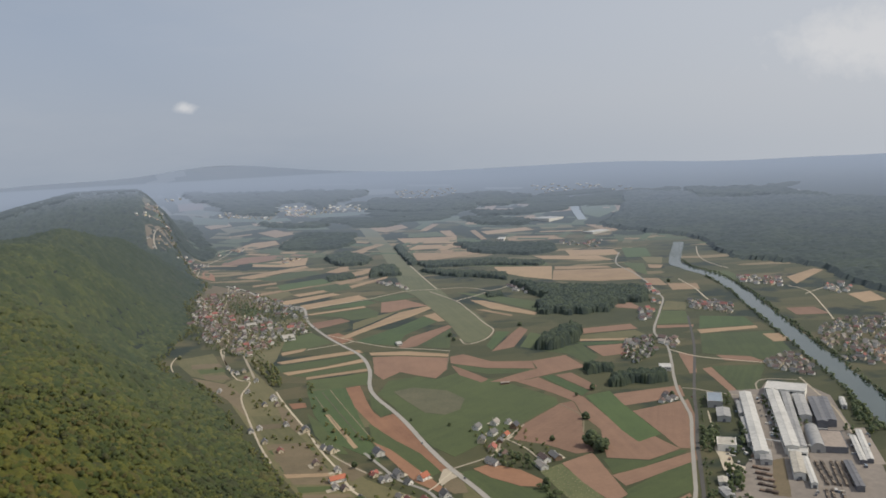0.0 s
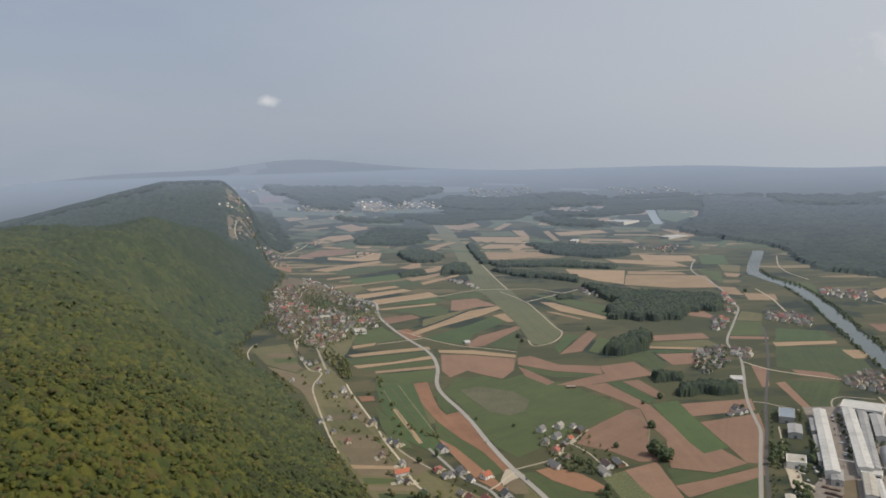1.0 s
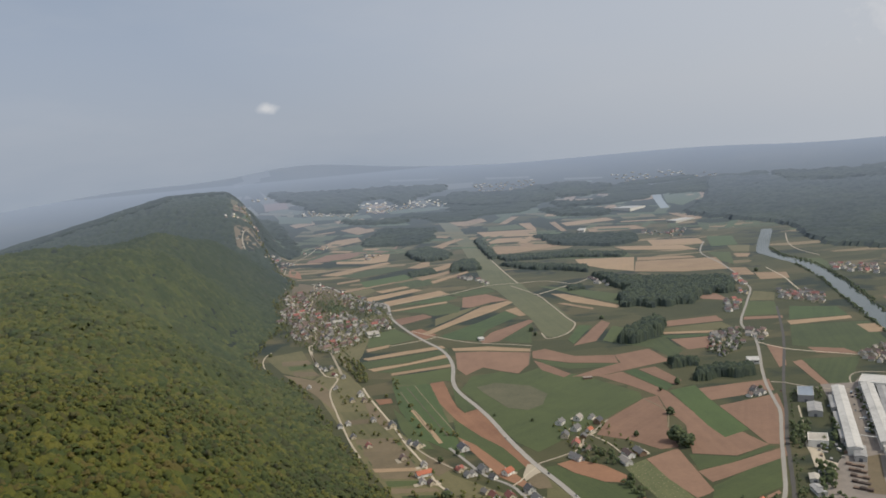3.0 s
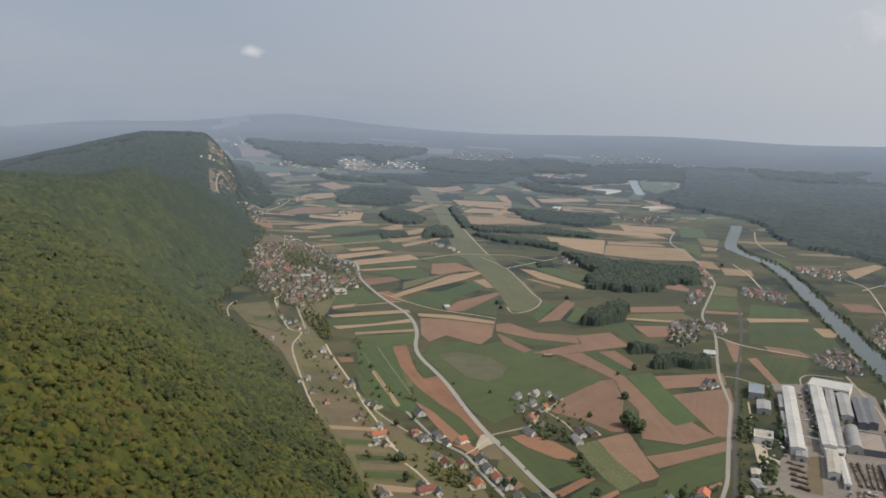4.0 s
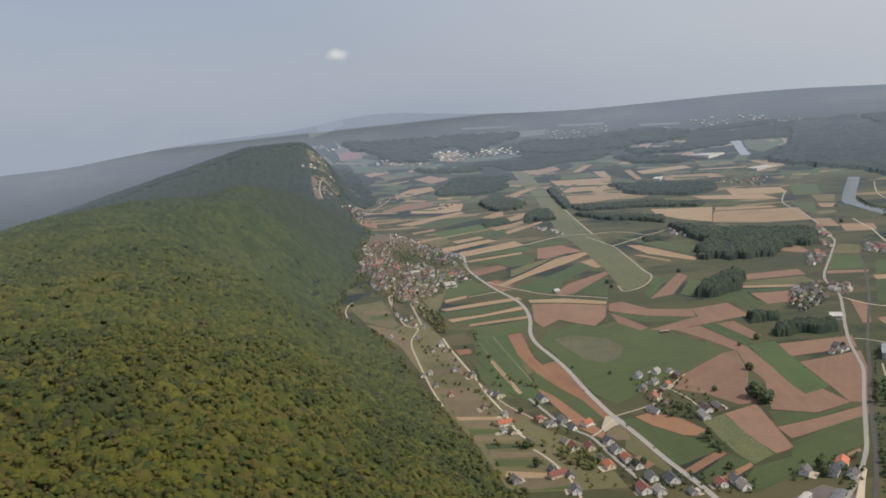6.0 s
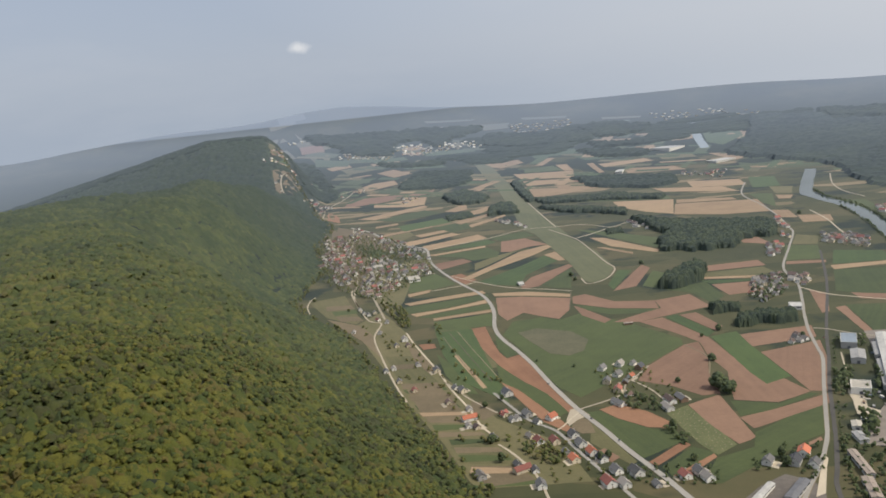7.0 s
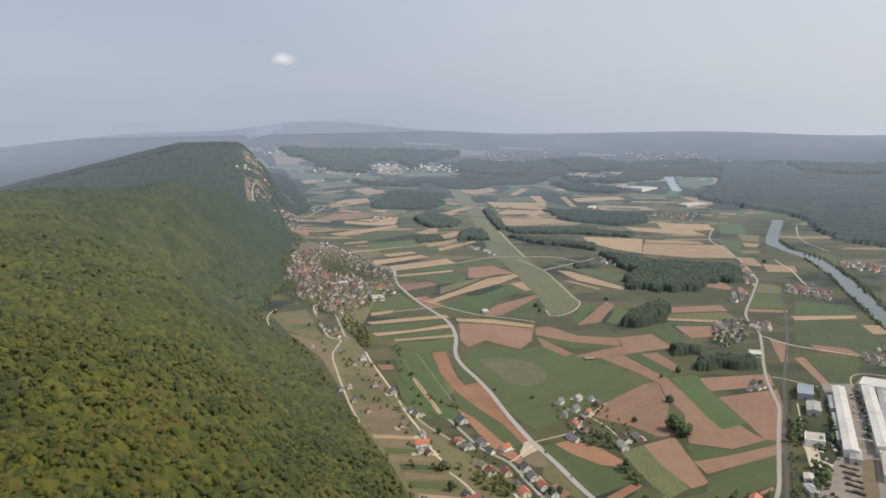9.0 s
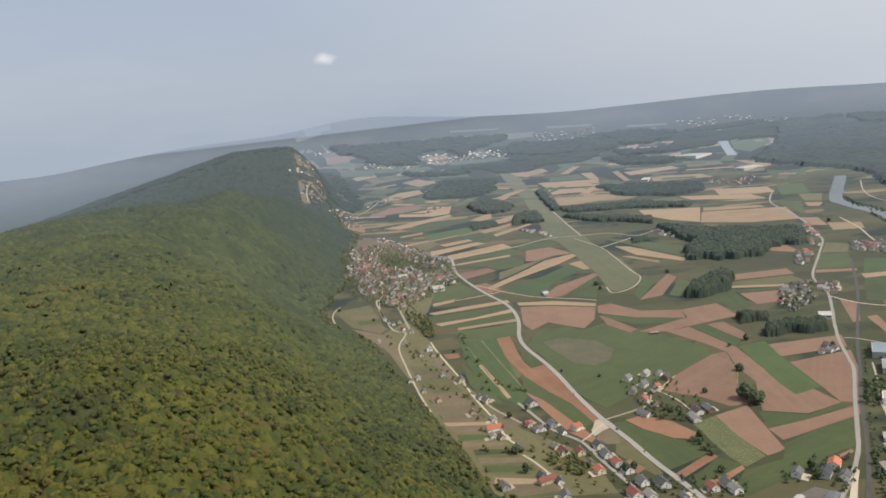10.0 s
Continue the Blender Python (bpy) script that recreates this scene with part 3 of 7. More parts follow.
plot("straw", (311, 2735), (523, 2641), (549, 2504), (336, 2630))
plot("straw", (441, 2832), (609, 2782), (599, 2635), (437, 2678))
plot("straw", (575, 2011), (644, 1983), (625, 1900), (560, 1909))
plot("straw", (537, 2116), (578, 2096), (568, 1978), (528, 1996))
plot("straw", (618, 2367), (660, 2341), (635, 2278), (607, 2290))
plot("straw", (-197, 3377), (59, 3345), (59, 3179), (-156, 3237))
plot("straw", (-150, 3193), (55, 3151), (53, 3066), (-129, 3064))
plot("straw", (-122, 3008), (192, 2995), (164, 2894), (38, 2808), (-91, 2742))
plot("straw", (-14, 3516), (37, 3512), (63, 3345), (23, 3362))
plot("straw", (123, 3477), (149, 3488), (184, 3235), (161, 3236))
plot("straw", (171, 3443), (370, 3476), (400, 3403), (191, 3360))
plot("straw", (268, 3282), (458, 3228), (491, 3125), (269, 3156))
plot("tan", (43, 3139), (133, 3140), (143, 3043), (53, 3066))
plot("straw", (-541, 3816), (-447, 3852), (-387, 3822), (-493, 3769))
plot("straw", (-346, 3667), (-188, 3710), (-158, 3631), (-258, 3540), (-299, 3577))
plot("straw", (-396, 2595), (-342, 2766), (-319, 2602), (-353, 2564))
plot("straw", (-303, 2547), (-254, 2625), (-237, 2568), (-260, 2492), (-285, 2468))
plot("straw", (-333, 2340), (-239, 2465), (-221, 2427), (-309, 2294))
plot("straw", (-280, 2261), (-181, 2424), (-175, 2388), (-267, 2218))
plot("tan", (374, 1808), (423, 1774), (435, 1687), (382, 1725))
plot("hay", (-1676, 4485), (-1542, 4568), (-1507, 4508), (-1638, 4424))
plot("hay", (-1652, 4264), (-1529, 4302), (-1485, 4250), (-1616, 4211))
plot("straw", (888, 3852), (775, 3877), (770, 3720), (828, 3671))
plot("straw", (-816, 4078), (-719, 4125), (-678, 4058), (-781, 3970))
plot("straw", (497, 3906), (587, 3971), (582, 3837), (454, 3780))
plot("strip", (-398, 3703), (-330, 3721), (-180, 3054), (-241, 3029), name='airfield')
plot("strip", (-241, 3029), (-180, 3054), (-64, 2346), (-157, 2459), name='airfield')
plot("strip", (-157, 2459), (-64, 2346), (-16, 2117), (-116, 2112), name='airfield')
plot("strip", (-116, 2112), (-16, 2117), (17, 1929), (-46, 1878), (-82, 2040), name='airfield')
plot("strip", (-46, 1878), (17, 1929), (67, 1751), (93, 1576), (72, 1491), (47, 1459), (28, 1477), (2, 1660), name='airfield')
plot("wheat", (-623, 2519), (-478, 2673), (-401, 2568), (-532, 2449))
plot("clover", (-512, 2352), (-385, 2450), (-343, 2353), (-472, 2241))
plot("hay", (-537, 2153), (-453, 2229), (-428, 2167), (-455, 2074), (-504, 2076))
plot("wheat", (-391, 2267), (-299, 2350), (-267, 2218), (-317, 2161))
plot("clover", (-332, 1903), (-205, 2002), (-176, 1960), (-204, 1922))
plot("wheat", (-320, 1829), (-194, 1891), (-160, 1825), (-160, 1770), (-214, 1745), (-246, 1792))
plot("hay", (-210, 1713), (-158, 1789), (-113, 1830), (-170, 1699), (-202, 1640))
plot("wheat", (-199, 2019), (-111, 2085), (-79, 2014), (-104, 1990), (-165, 1968))
plot("wheat", (-151, 3469), (-26, 3504), (18, 3378), (-148, 3388))
plot("clover", (69, 3248), (161, 3224), (179, 3150), (67, 3179))
plot("hay", (174, 2732), (300, 2721), (331, 2616), (186, 2615))
plot("clover", (522, 1591), (601, 1559), (591, 1480), (482, 1475))
plot("wheat", (452, 1669), (509, 1646), (484, 1527), (414, 1532))
plot("hay", (504, 1772), (540, 1739), (513, 1657), (466, 1670))
plot("hay", (647, 2548), (709, 2518), (666, 2374), (627, 2401))
plot("wheat", (558, 2429), (618, 2401), (566, 2162), (553, 2231))
plot("clover", (234, 1419), (329, 1406), (320, 1393), (250, 1389))
plot("hay", (259, 1476), (364, 1494), (374, 1448), (341, 1431), (239, 1449))
plot("wheat", (131, 1410), (163, 1524), (183, 1500), (157, 1381))
plot("clover", (98, 1550), (125, 1540), (78, 1398), (70, 1432))
plot("wheat", (-781, 3189), (-698, 3258), (-542, 3201), (-670, 3119))
plot("clover", (-523, 3397), (-431, 3470), (-342, 3337), (-456, 3271))
plot("hay", (-1046, 3679), (-907, 3740), (-835, 3664), (-978, 3579))
plot("wheat", (-986, 3408), (-926, 3475), (-823, 3488), (-885, 3364))
plot("clover", (53, 3726), (183, 3686), (329, 3561), (126, 3558))
plot("hay", (427, 3547), (568, 3498), (575, 3390), (435, 3411))
plot("straw", (631, 3446), (738, 3387), (732, 3256), (693, 3231))
plot("wheat", (691, 3166), (773, 3059), (766, 2948), (671, 2976))
plot("straw", (708, 3095), (783, 3015), (783, 2973), (707, 3025))
plot("clover", (644, 2810), (721, 2771), (681, 2546), (599, 2552))
plot("straw", (1008, 3111), (1073, 3147), (1061, 3045), (991, 3024))
plot("wheat", (705, 2202), (790, 2158), (772, 1988), (728, 2026))
plot("hay", (-1517, 4069), (-1446, 4101), (-1347, 3939), (-1413, 3858))
plot("straw", (-1484, 3926), (-1426, 3895), (-1362, 3641), (-1442, 3766))
plot("wheat", (-1059, 3894), (-913, 3897), (-918, 3791), (-1033, 3791))
plot("hay", (-1294, 4096), (-1184, 4145), (-1156, 4098), (-1260, 4030))
plot("hay", (-1481, 4365), (-1160, 3941), (-1142, 3824), (-1403, 4225))
plot("straw", (-912, 3759), (-779, 3805), (-759, 3772), (-888, 3719))
plot("clover", (-766, 3737), (-571, 3734), (-518, 3643), (-720, 3639))
plot("straw", (575, 1406), (605, 1404), (607, 1343), (570, 1344))
plot("hay", (-1040, 4336), (-738, 4450), (-256, 4514), (-261, 4477), (-728, 4386), (-1030, 4289))
plot("hay", (-569, 4147), (-459, 4193), (-439, 4114), (-545, 4073))
plot("hay", (-415, 4458), (-271, 4489), (-258, 4416), (-392, 4379))
plot("straw", (346, 3755), (447, 3757), (446, 3663), (352, 3649))
plot("straw", (569, 3998), (670, 4007), (632, 3804), (536, 3794))
plot("hay", (-1666, 4616), (-1502, 4651), (-1464, 4569), (-1612, 4516))
plot("straw", (172, 3999), (364, 3945), (354, 3897), (174, 3934))
plot("hay", (-1117, 4122), (-1007, 4182), (-992, 4144), (-1087, 4079))
plot("hay", (256, 4488), (469, 4422), (458, 4383), (259, 4436))
plot("hay", (-755, 4565), (-462, 4619), (-472, 4582), (-736, 4528))
plot("hay", (937, 4194), (1134, 4086), (1112, 4042), (935, 4124))
plot("hay", (-195, 4605), (68, 4584), (60, 4548), (-180, 4558))
plot("straw", (-1128, 3722), (-1030, 3780), (-997, 3721), (-1083, 3664))
plot("hay", (-1428, 4198), (-1345, 4256), (-1186, 3785), (-1384, 4120))
plot("clover", (-698, 3993), (-407, 4023), (-415, 3958), (-652, 3894))
plot("clover", (330, 3875), (510, 3798), (477, 3749), (324, 3798))
plot("clover", (-927, 3827), (-767, 3890), (-732, 3826), (-885, 3766))
plot("clover", (220, 4389), (401, 4352), (397, 4312), (228, 4332))
plot("clover", (-138, 3842), (83, 3856), (96, 3746), (-108, 3709))
plot("wheat", (-575, 2085), (-520, 2054), (-455, 1895), (-460, 1845), (-498, 1860), (-550, 1985))
plot("wheat", (-436, 1764), (-392, 1778), (-380, 1740), (-418, 1718))
# hay meadows and vineyard plots along the foot of the wood
plot("hay", (-380, 1252), (-347, 1347), (-275, 1202), (-184, 988), (-99, 835), (-37, 776), (-7, 711), (4, 677), (-110, 669), (-154, 772), (-208, 875), (-267, 1008))
plot("hay", (-521, 1451), (-457, 1490), (-377, 1300), (-377, 1270), (-448, 1327))
plot("bare", (-444, 1315), (-372, 1264), (-332, 1202), (-294, 1084), (-343, 1170))
plot("hay", (-285, 1083), (-250, 1084), (-187, 965), (-226, 965), (-248, 986))
plot("bare", (-227, 942), (-185, 954), (-158, 895), (-132, 831), (-193, 858))
plot("hay", (-188, 846), (-133, 822), (-105, 781), (-156, 783))
plot("bare", (-189, 852), (-136, 841), (-128, 825), (-180, 832))
plot("hay", (-147, 765), (-104, 771), (-64, 719), (-119, 722))
plot("bare", (-119, 718), (-69, 714), (-51, 684), (-99, 672), (-116, 695))
plot("bare", (-136, 890), (-121, 887), (-100, 852), (-115, 831), (-129, 855))
plot("clover", (-225, 1194), (-166, 1204), (-103, 950), (-87, 882), (-150, 956), (-196, 1077))
plot("wheat", (-113, 1021), (-93, 1002), (-53, 944), (-15, 847), (-26, 834), (-67, 885), (-101, 944))
plot("gravel", (-14, 852), (-3, 856), (8, 834), (-6, 822), (-16, 806), (-19, 822))
plot("bare", (-271, 1044), (-236, 1046), (-228, 1027), (-264, 1023))
plot("bare", (-474, 1410), (-423, 1410), (-407, 1380), (-463, 1376))
plot("wheat", (-450, 1367), (-404, 1372), (-394, 1347), (-436, 1339))
plot("bare", (-432, 1331), (-386, 1323), (-369, 1292), (-413, 1296))
plot("bare", (-239, 964), (-189, 965), (-179, 952), (-232, 944))
plot("wheat", (-232, 942), (-178, 951), (-171, 936), (-223, 927))
plot("bare", (-220, 918), (-164, 920), (-156, 903), (-213, 901))
plot("wheat", (-207, 887), (-153, 886), (-146, 874), (-200, 872))
plot("straw", (-197, 863), (-140, 860), (-134, 850), (-191, 851))
plot("wheat", (-175, 825), (-125, 822), (-118, 811), (-169, 808))
plot("bare", (-167, 804), (-114, 800), (-109, 791), (-161, 790))
plot("wheat", (-150, 783), (-103, 781), (-96, 772), (-145, 768))
plot("bare", (-142, 763), (-93, 759), (-86, 748), (-137, 748))
plot("wheat", (-135, 744), (-83, 739), (-75, 728), (-129, 727))
plot("straw", (-122, 716), (-65, 709), (-59, 700), (-117, 699))
plot("wheat", (-114, 695), (-53, 686), (-47, 675), (-109, 671))
plot("bare", (-261, 1135), (-243, 1112), (-194, 1006), (-205, 999), (-237, 1058))
plot("wheat", (-207, 1085), (-179, 1035), (-128, 915), (-151, 921), (-180, 988))
plot("hay", (-219, 1204), (-161, 1198), (-108, 1012), (-131, 1007))
plot("straw", (-180, 1073), (-173, 1073), (-119, 936), (-124, 933))
plot("rust", (-243, 1135), (-218, 1135), (-212, 1113), (-231, 1107))
plot("rust", (-102, 953), (-78, 923), (-9, 792), (-14, 785), (-45, 821), (-84, 908))
plot("bare", (-9, 833), (7, 821), (12, 786), (-3, 785), (-14, 801))
plot("tan", (7, 738), (19, 747), (33, 726), (24, 715))
plot("hay", (7, 816), (26, 772), (49, 715), (43, 708), (25, 733), (5, 762))
plot("bare", (-670, 2084), (-763, 2465), (-697, 2400), (-554, 2224), (-444, 2021), (-510, 1973), (-490, 1834), (-416, 1638), (-438, 1530), (-516, 1628))
plot("hay", (-416, 1638), (-393, 1776), (-334, 1843), (-302, 1696), (-339, 1637), (-318, 1411), (-322, 1308), (-376, 1423), (-432, 1555))
# roads, lanes and the railway
road("pale paved lane winding through the village", 4, "gravel", (-330, 1290), (-395, 1474), (-429, 1573), (-448, 1663), (-454, 1750), (-478, 1832), (-500, 1870))
road("pale paved lane winding through the village", 3.6, "gravel", (-454, 1750), (-429, 1669), (-413, 1629), (-360, 1560))
road("pale paved lane winding through the village", 3.2, "gravel", (-400, 1380), (-435, 1472), (-450, 1521), (-442, 1541))
road("pale paved lane winding through the village", 4, "gravel", (-870, 2760), (-824, 2577), (-738, 2326), (-665, 2118), (-636, 2045), (-600, 1960), (-540, 1820))
road("pale paved lane winding through the village", 3.2, "gravel", (-641, 1920), (-616, 1881), (-590, 1830), (-566, 1761))
road("pale paved lane winding through the village", 3.4, "gravel", (-640, 2290), (-617, 2147), (-600, 2054), (-570, 1920))
road("pale paved lane winding through the village", 3, "gravel", (-430, 1768), (-388, 1765), (-345, 1746), (-318, 1762))
road("pale paved lane winding through the village", 3, "gravel", (-410, 1618), (-372, 1624), (-336, 1631), (-290, 1640))
road("pale grey two-lane asphalt road across the valley", 6.2, "asphalt", (-676, 2398), (-584, 2278), (-479, 2075), (-406, 1986), (-358, 1935), (-321, 1773), (-295, 1696), (-251, 1590), (-209, 1503), (-173, 1433), (-150, 1368), (-135, 1291), (-128, 1205), (-113, 1144), (-84, 1075), (-61, 1014), (-35, 933), (-7, 857), (21, 794), (45, 736), (71, 681), (110, 586), (152, 494), verge=0.4)
road("pale grey asphalt road past the factory", 4, "asphalt", (607, 2691), (539, 2431), (540, 2212), (532, 2029), (513, 1853), (503, 1792), (456, 1653), (402, 1498), (389, 1431), (391, 1389), (381, 1328), (361, 1244), (342, 1170), (325, 1092), (314, 1020), (307, 978), (282, 896), (259, 818), (239, 752), (214, 694), (195, 659), (169, 607), verge=0.4)
road("pale gravel lane between fields", 2.7, "gravel", (-445, 1529), (-427, 1456), (-403, 1389), (-359, 1289), (-332, 1268), (-326, 1186), (-292, 1084), (-247, 964), (-219, 899))
road("pale gravel lane between fields", 2.7, "gravel", (-408, 1638), (-459, 1763), (-495, 1893))
road("pale gravel lane between fields", 2.7, "gravel", (-275, 1202), (-254, 1147), (-222, 1072), (-195, 1010), (-167, 938), (-136, 869), (-116, 816), (-98, 786))
road("pale gravel lane between fields", 2.7, "gravel", (-93, 766), (-74, 739), (-54, 702), (-45, 673), (-32, 624))
road("pale gravel lane between fields", 2.3, "gravel", (-176, 961), (-137, 898), (-100, 852))
road("narrow paved village street", 3.8, "asphalt", (-109, 916), (-87, 874), (-62, 828), (-31, 795), (-14, 757), (5, 715), (23, 678), (48, 623))
road("pale gravel lane between fields", 2, "gravel", (-31, 795), (-22, 807), (-15, 823), (-4, 843))
road("pale gravel lane between fields", 2.4, "gravel", (-3, 852), (31, 875), (50, 893), (57, 927), (71, 948), (92, 987))
road("pale gravel lane between fields", 2, "gravel", (65, 936), (84, 906), (96, 869))
road("pale gravel lane between fields", 2.7, "gravel", (335, 1105), (351, 1098), (368, 1080), (399, 1057), (421, 1053))
road("pale gravel lane between fields", 2.7, "gravel", (383, 1328), (409, 1278), (456, 1242), (501, 1214))
road("pale gravel lane between fields", 3.4, "gravel", (-169, 2969), (-121, 2685), (-64, 2346), (-23, 2118))
road("pale gravel lane between fields", 3.1, "gravel", (-337, 1934), (-213, 2011), (-110, 2113), (-23, 2118), (35, 2124), (80, 2094), (122, 2048), (172, 2107), (189, 2116))
road("pale gravel lane between fields", 3.1, "gravel", (-42, 2082), (24, 1921), (54, 1777), (80, 1630), (93, 1570), (78, 1500), (54, 1463), (32, 1455), (23, 1501))
road("pale gravel lane between fields", 3.1, "gravel", (24, 1921), (75, 1982), (118, 2040))
road("pale gravel lane between fields", 2.3, "gravel", (-249, 1601), (-183, 1527), (-115, 1464), (-37, 1428), (2, 1406))
road("pale gravel lane between fields", 1.8, "gravel", (-274, 1479), (-226, 1503), (-189, 1528))
road("pale gravel lane between fields", 3.4, "gravel", (886, 2725), (823, 2510), (798, 2357), (807, 2207))
road("pale gravel lane between fields", 3.4, "gravel", (623, 2068), (618, 1922), (604, 1816), (596, 1751))
road("pale gravel lane between fields", 2, "gravel", (-492, 1363), (-512, 1411), (-522, 1461), (-520, 1490))
road("pale gravel lane between fields", 2, "gravel", (-802, 2533), (-701, 2232), (-630, 2038), (-584, 1912))
road("pale gravel lane between fields", 2, "gravel", (-584, 1912), (-517, 1765), (-467, 1639), (-441, 1519))
road("pale gravel lane between fields", 2, "gravel", (-662, 2373), (-591, 2081), (-553, 1895))
road("pale gravel lane between fields", 2, "gravel", (-336, 1348), (-375, 1456), (-425, 1572), (-439, 1668))
road("pale gravel lane between fields", 3.4, "gravel", (-923, 3177), (-880, 3244), (-871, 3120), (-893, 2907), (-886, 2740))
road("narrow earth track between fields", 1.6, "verge", (0, 1398), (-5, 1281))
road("pale gravel lane between fields", 1.6, "verge", (150, 1064), (171, 1009), (162, 946))
road("faint earth terrace along the meadow", 1.3, "verge", (-208, 1166), (-180, 1087), (-136, 966))
road("faint earth terrace along the meadow", 1.3, "verge", (-200, 1185), (-163, 1086), (-114, 957))
road("faint earth terrace along the meadow", 1.3, "verge", (-189, 1195), (-150, 1087), (-107, 972))
road("single railway track on a dark ballast bed", 4.2, "ballast", (499, 1597), (432, 1351), (350, 1098), (317, 987), (288, 896), (266, 818), (247, 751), (229, 693), (215, 649), (206, 574), name='railway')
plot("gravel", (-95.2, 907.8), (-100.4, 904.2), (-96.5, 896.7), (-91.3, 900.3), name="driveway")
plot("gravel", (-56.5, 847.4), (-63.0, 842.8), (-59.6, 836.7), (-53.2, 841.2), name="driveway")
plot("gravel", (-33.7, 839.5), (-37.2, 835.5), (-28.3, 825.9), (-24.9, 829.9), name="driveway")
plot("gravel", (-88.1, 858.6), (-93.5, 853.0), (-87.3, 845.4), (-81.9, 850.9), name="driveway")
plot("gravel", (-55.4, 790.2), (-59.3, 785.7), (-55.0, 781.0), (-51.1, 785.4), name="driveway")
plot("gravel", (-53.1, 763.9), (-58.5, 760.7), (-55.5, 754.4), (-50.2, 757.7), name="driveway")
plot("gravel", (-16.9, 778.8), (-21.8, 775.8), (-18.3, 768.5), (-13.5, 771.5), name="driveway")
plot("gravel", (2.3, 764.8), (-3.8, 761.4), (-0.4, 753.8), (5.6, 757.3), name="driveway")
plot("gravel", (9.1, 723.4), (3.3, 719.7), (7.5, 711.3), (13.3, 715.1), name="driveway")
plot("gravel", (-17.6, 726.0), (-24.8, 721.8), (-19.7, 710.1), (-12.4, 714.2), name="driveway")
plot("gravel", (51.2, 701.0), (44.6, 697.0), (48.0, 689.8), (54.6, 693.9), name="driveway")
plot("gravel", (12.9, 671.3), (7.9, 668.4), (11.4, 660.7), (16.3, 663.6), name="driveway")
plot("gravel", (-59.4, 713.9), (-64.7, 710.2), (-60.7, 702.8), (-55.3, 706.5), name="driveway")
plot("gravel", (-63.1, 723.5), (-68.7, 719.5), (-63.8, 710.4), (-58.2, 714.3), name="driveway")
plot("gravel", (-99.8, 700.1), (-105.0, 696.4), (-100.9, 688.8), (-95.7, 692.5), name="driveway")
plot("gravel", (-144.7, 936.0), (-150.3, 931.5), (-145.2, 923.2), (-139.6, 927.7), name="driveway")
plot("gravel", (-169.3, 890.3), (-173.8, 887.7), (-168.2, 874.8), (-163.7, 877.4), name="driveway")
plot("gravel", (-138.0, 864.0), (-145.0, 860.3), (-142.7, 854.1), (-135.6, 857.8), name="driveway")
plot("gravel", (-133.9, 815.6), (-141.3, 811.8), (-138.5, 804.2), (-131.0, 808.1), name="driveway")
plot("gravel", (-114.6, 820.3), (-120.1, 816.0), (-114.2, 805.8), (-108.7, 810.0), name="driveway")
plot("gravel", (-200.6, 1009.5), (-206.7, 1006.1), (-202.1, 994.3), (-196.0, 997.7), name="driveway")
plot("gravel", (33.4, 866.8), (38.2, 860.4), (43.7, 865.6), (38.9, 872.0), name="driveway")
plot("gravel", (44.2, 996.4), (50.8, 992.0), (55.0, 999.9), (48.4, 1004.1), name="driveway")
plot("gravel", (71.6, 988.3), (78.3, 984.0), (84.8, 996.1), (78.2, 1000.4), name="driveway")
plot("gravel", (63.5, 937.6), (67.0, 934.4), (74.4, 945.0), (70.8, 948.1), name="driveway")
plot("gravel", (38.9, 958.5), (44.5, 953.8), (51.6, 964.0), (46.0, 968.7), name="driveway")
plot("gravel", (46.1, 924.1), (50.6, 923.0), (52.4, 931.3), (47.9, 932.5), name="driveway")
plot("gravel", (48.1, 898.1), (54.6, 896.5), (56.4, 905.0), (50.0, 906.7), name="driveway")
plot("gravel", (108.1, 873.9), (102.8, 871.6), (105.4, 863.6), (110.7, 865.9), name="driveway")
plot("gravel", (122.2, 879.0), (115.1, 875.9), (119.6, 862.3), (126.7, 865.4), name="driveway")
plot("gravel", (205.2, 724.6), (200.1, 727.2), (196.6, 718.7), (201.6, 716.1), name="driveway")
plot("gravel", (182.5, 702.5), (176.5, 706.5), (170.1, 694.5), (176.1, 690.5), name="driveway")
plot("gravel", (84.5, 684.3), (77.8, 680.7), (81.2, 672.3), (88.0, 675.8), name="driveway")
plot("gravel", (111.4, 697.6), (103.8, 693.6), (107.3, 685.1), (115.0, 689.1), name="driveway")
plot("gravel", (218.8, 690.2), (212.9, 694.1), (208.7, 686.4), (214.6, 682.4), name="driveway")
plot("gravel", (-50.1, 676.7), (-57.1, 674.3), (-54.6, 664.1), (-47.5, 666.4), name="driveway")
plot("gravel", (68.0, 676.6), (62.8, 673.9), (67.9, 661.1), (73.1, 663.9), name="driveway")
plot("yard", (393, 1080), (439, 1081), (459, 1111), (507, 1091), (515, 1034), (480, 914), (454, 802), (416, 698), (264, 735), (316, 819), (347, 860), (367, 955), name='factory_yard')
plot("yard", (477, 909), (493, 908), (457, 798), (444, 800), name='concrete_lot')
plot("gravel", (303, 876), (316, 872), (304, 824), (313, 812), (302, 793), (287, 806), name='gravel_lot')
plot("bare", (348, 826), (363, 831), (327, 733), (312, 740))
plot("yard", (128, 631), (152, 659), (179, 680), (199, 666), (204, 647), (197, 619), (127, 604), name='concrete_lot')
plot("gravel", (224, 717), (226, 708), (213, 673), (203, 643), (193, 637), (207, 673), name='gravel_lot')
plot("tan", (212, 738), (234, 755), (234, 748), (214, 735))
plot("straw", (885, 2004), (1009, 2116), (1016, 2080), (862, 1898))
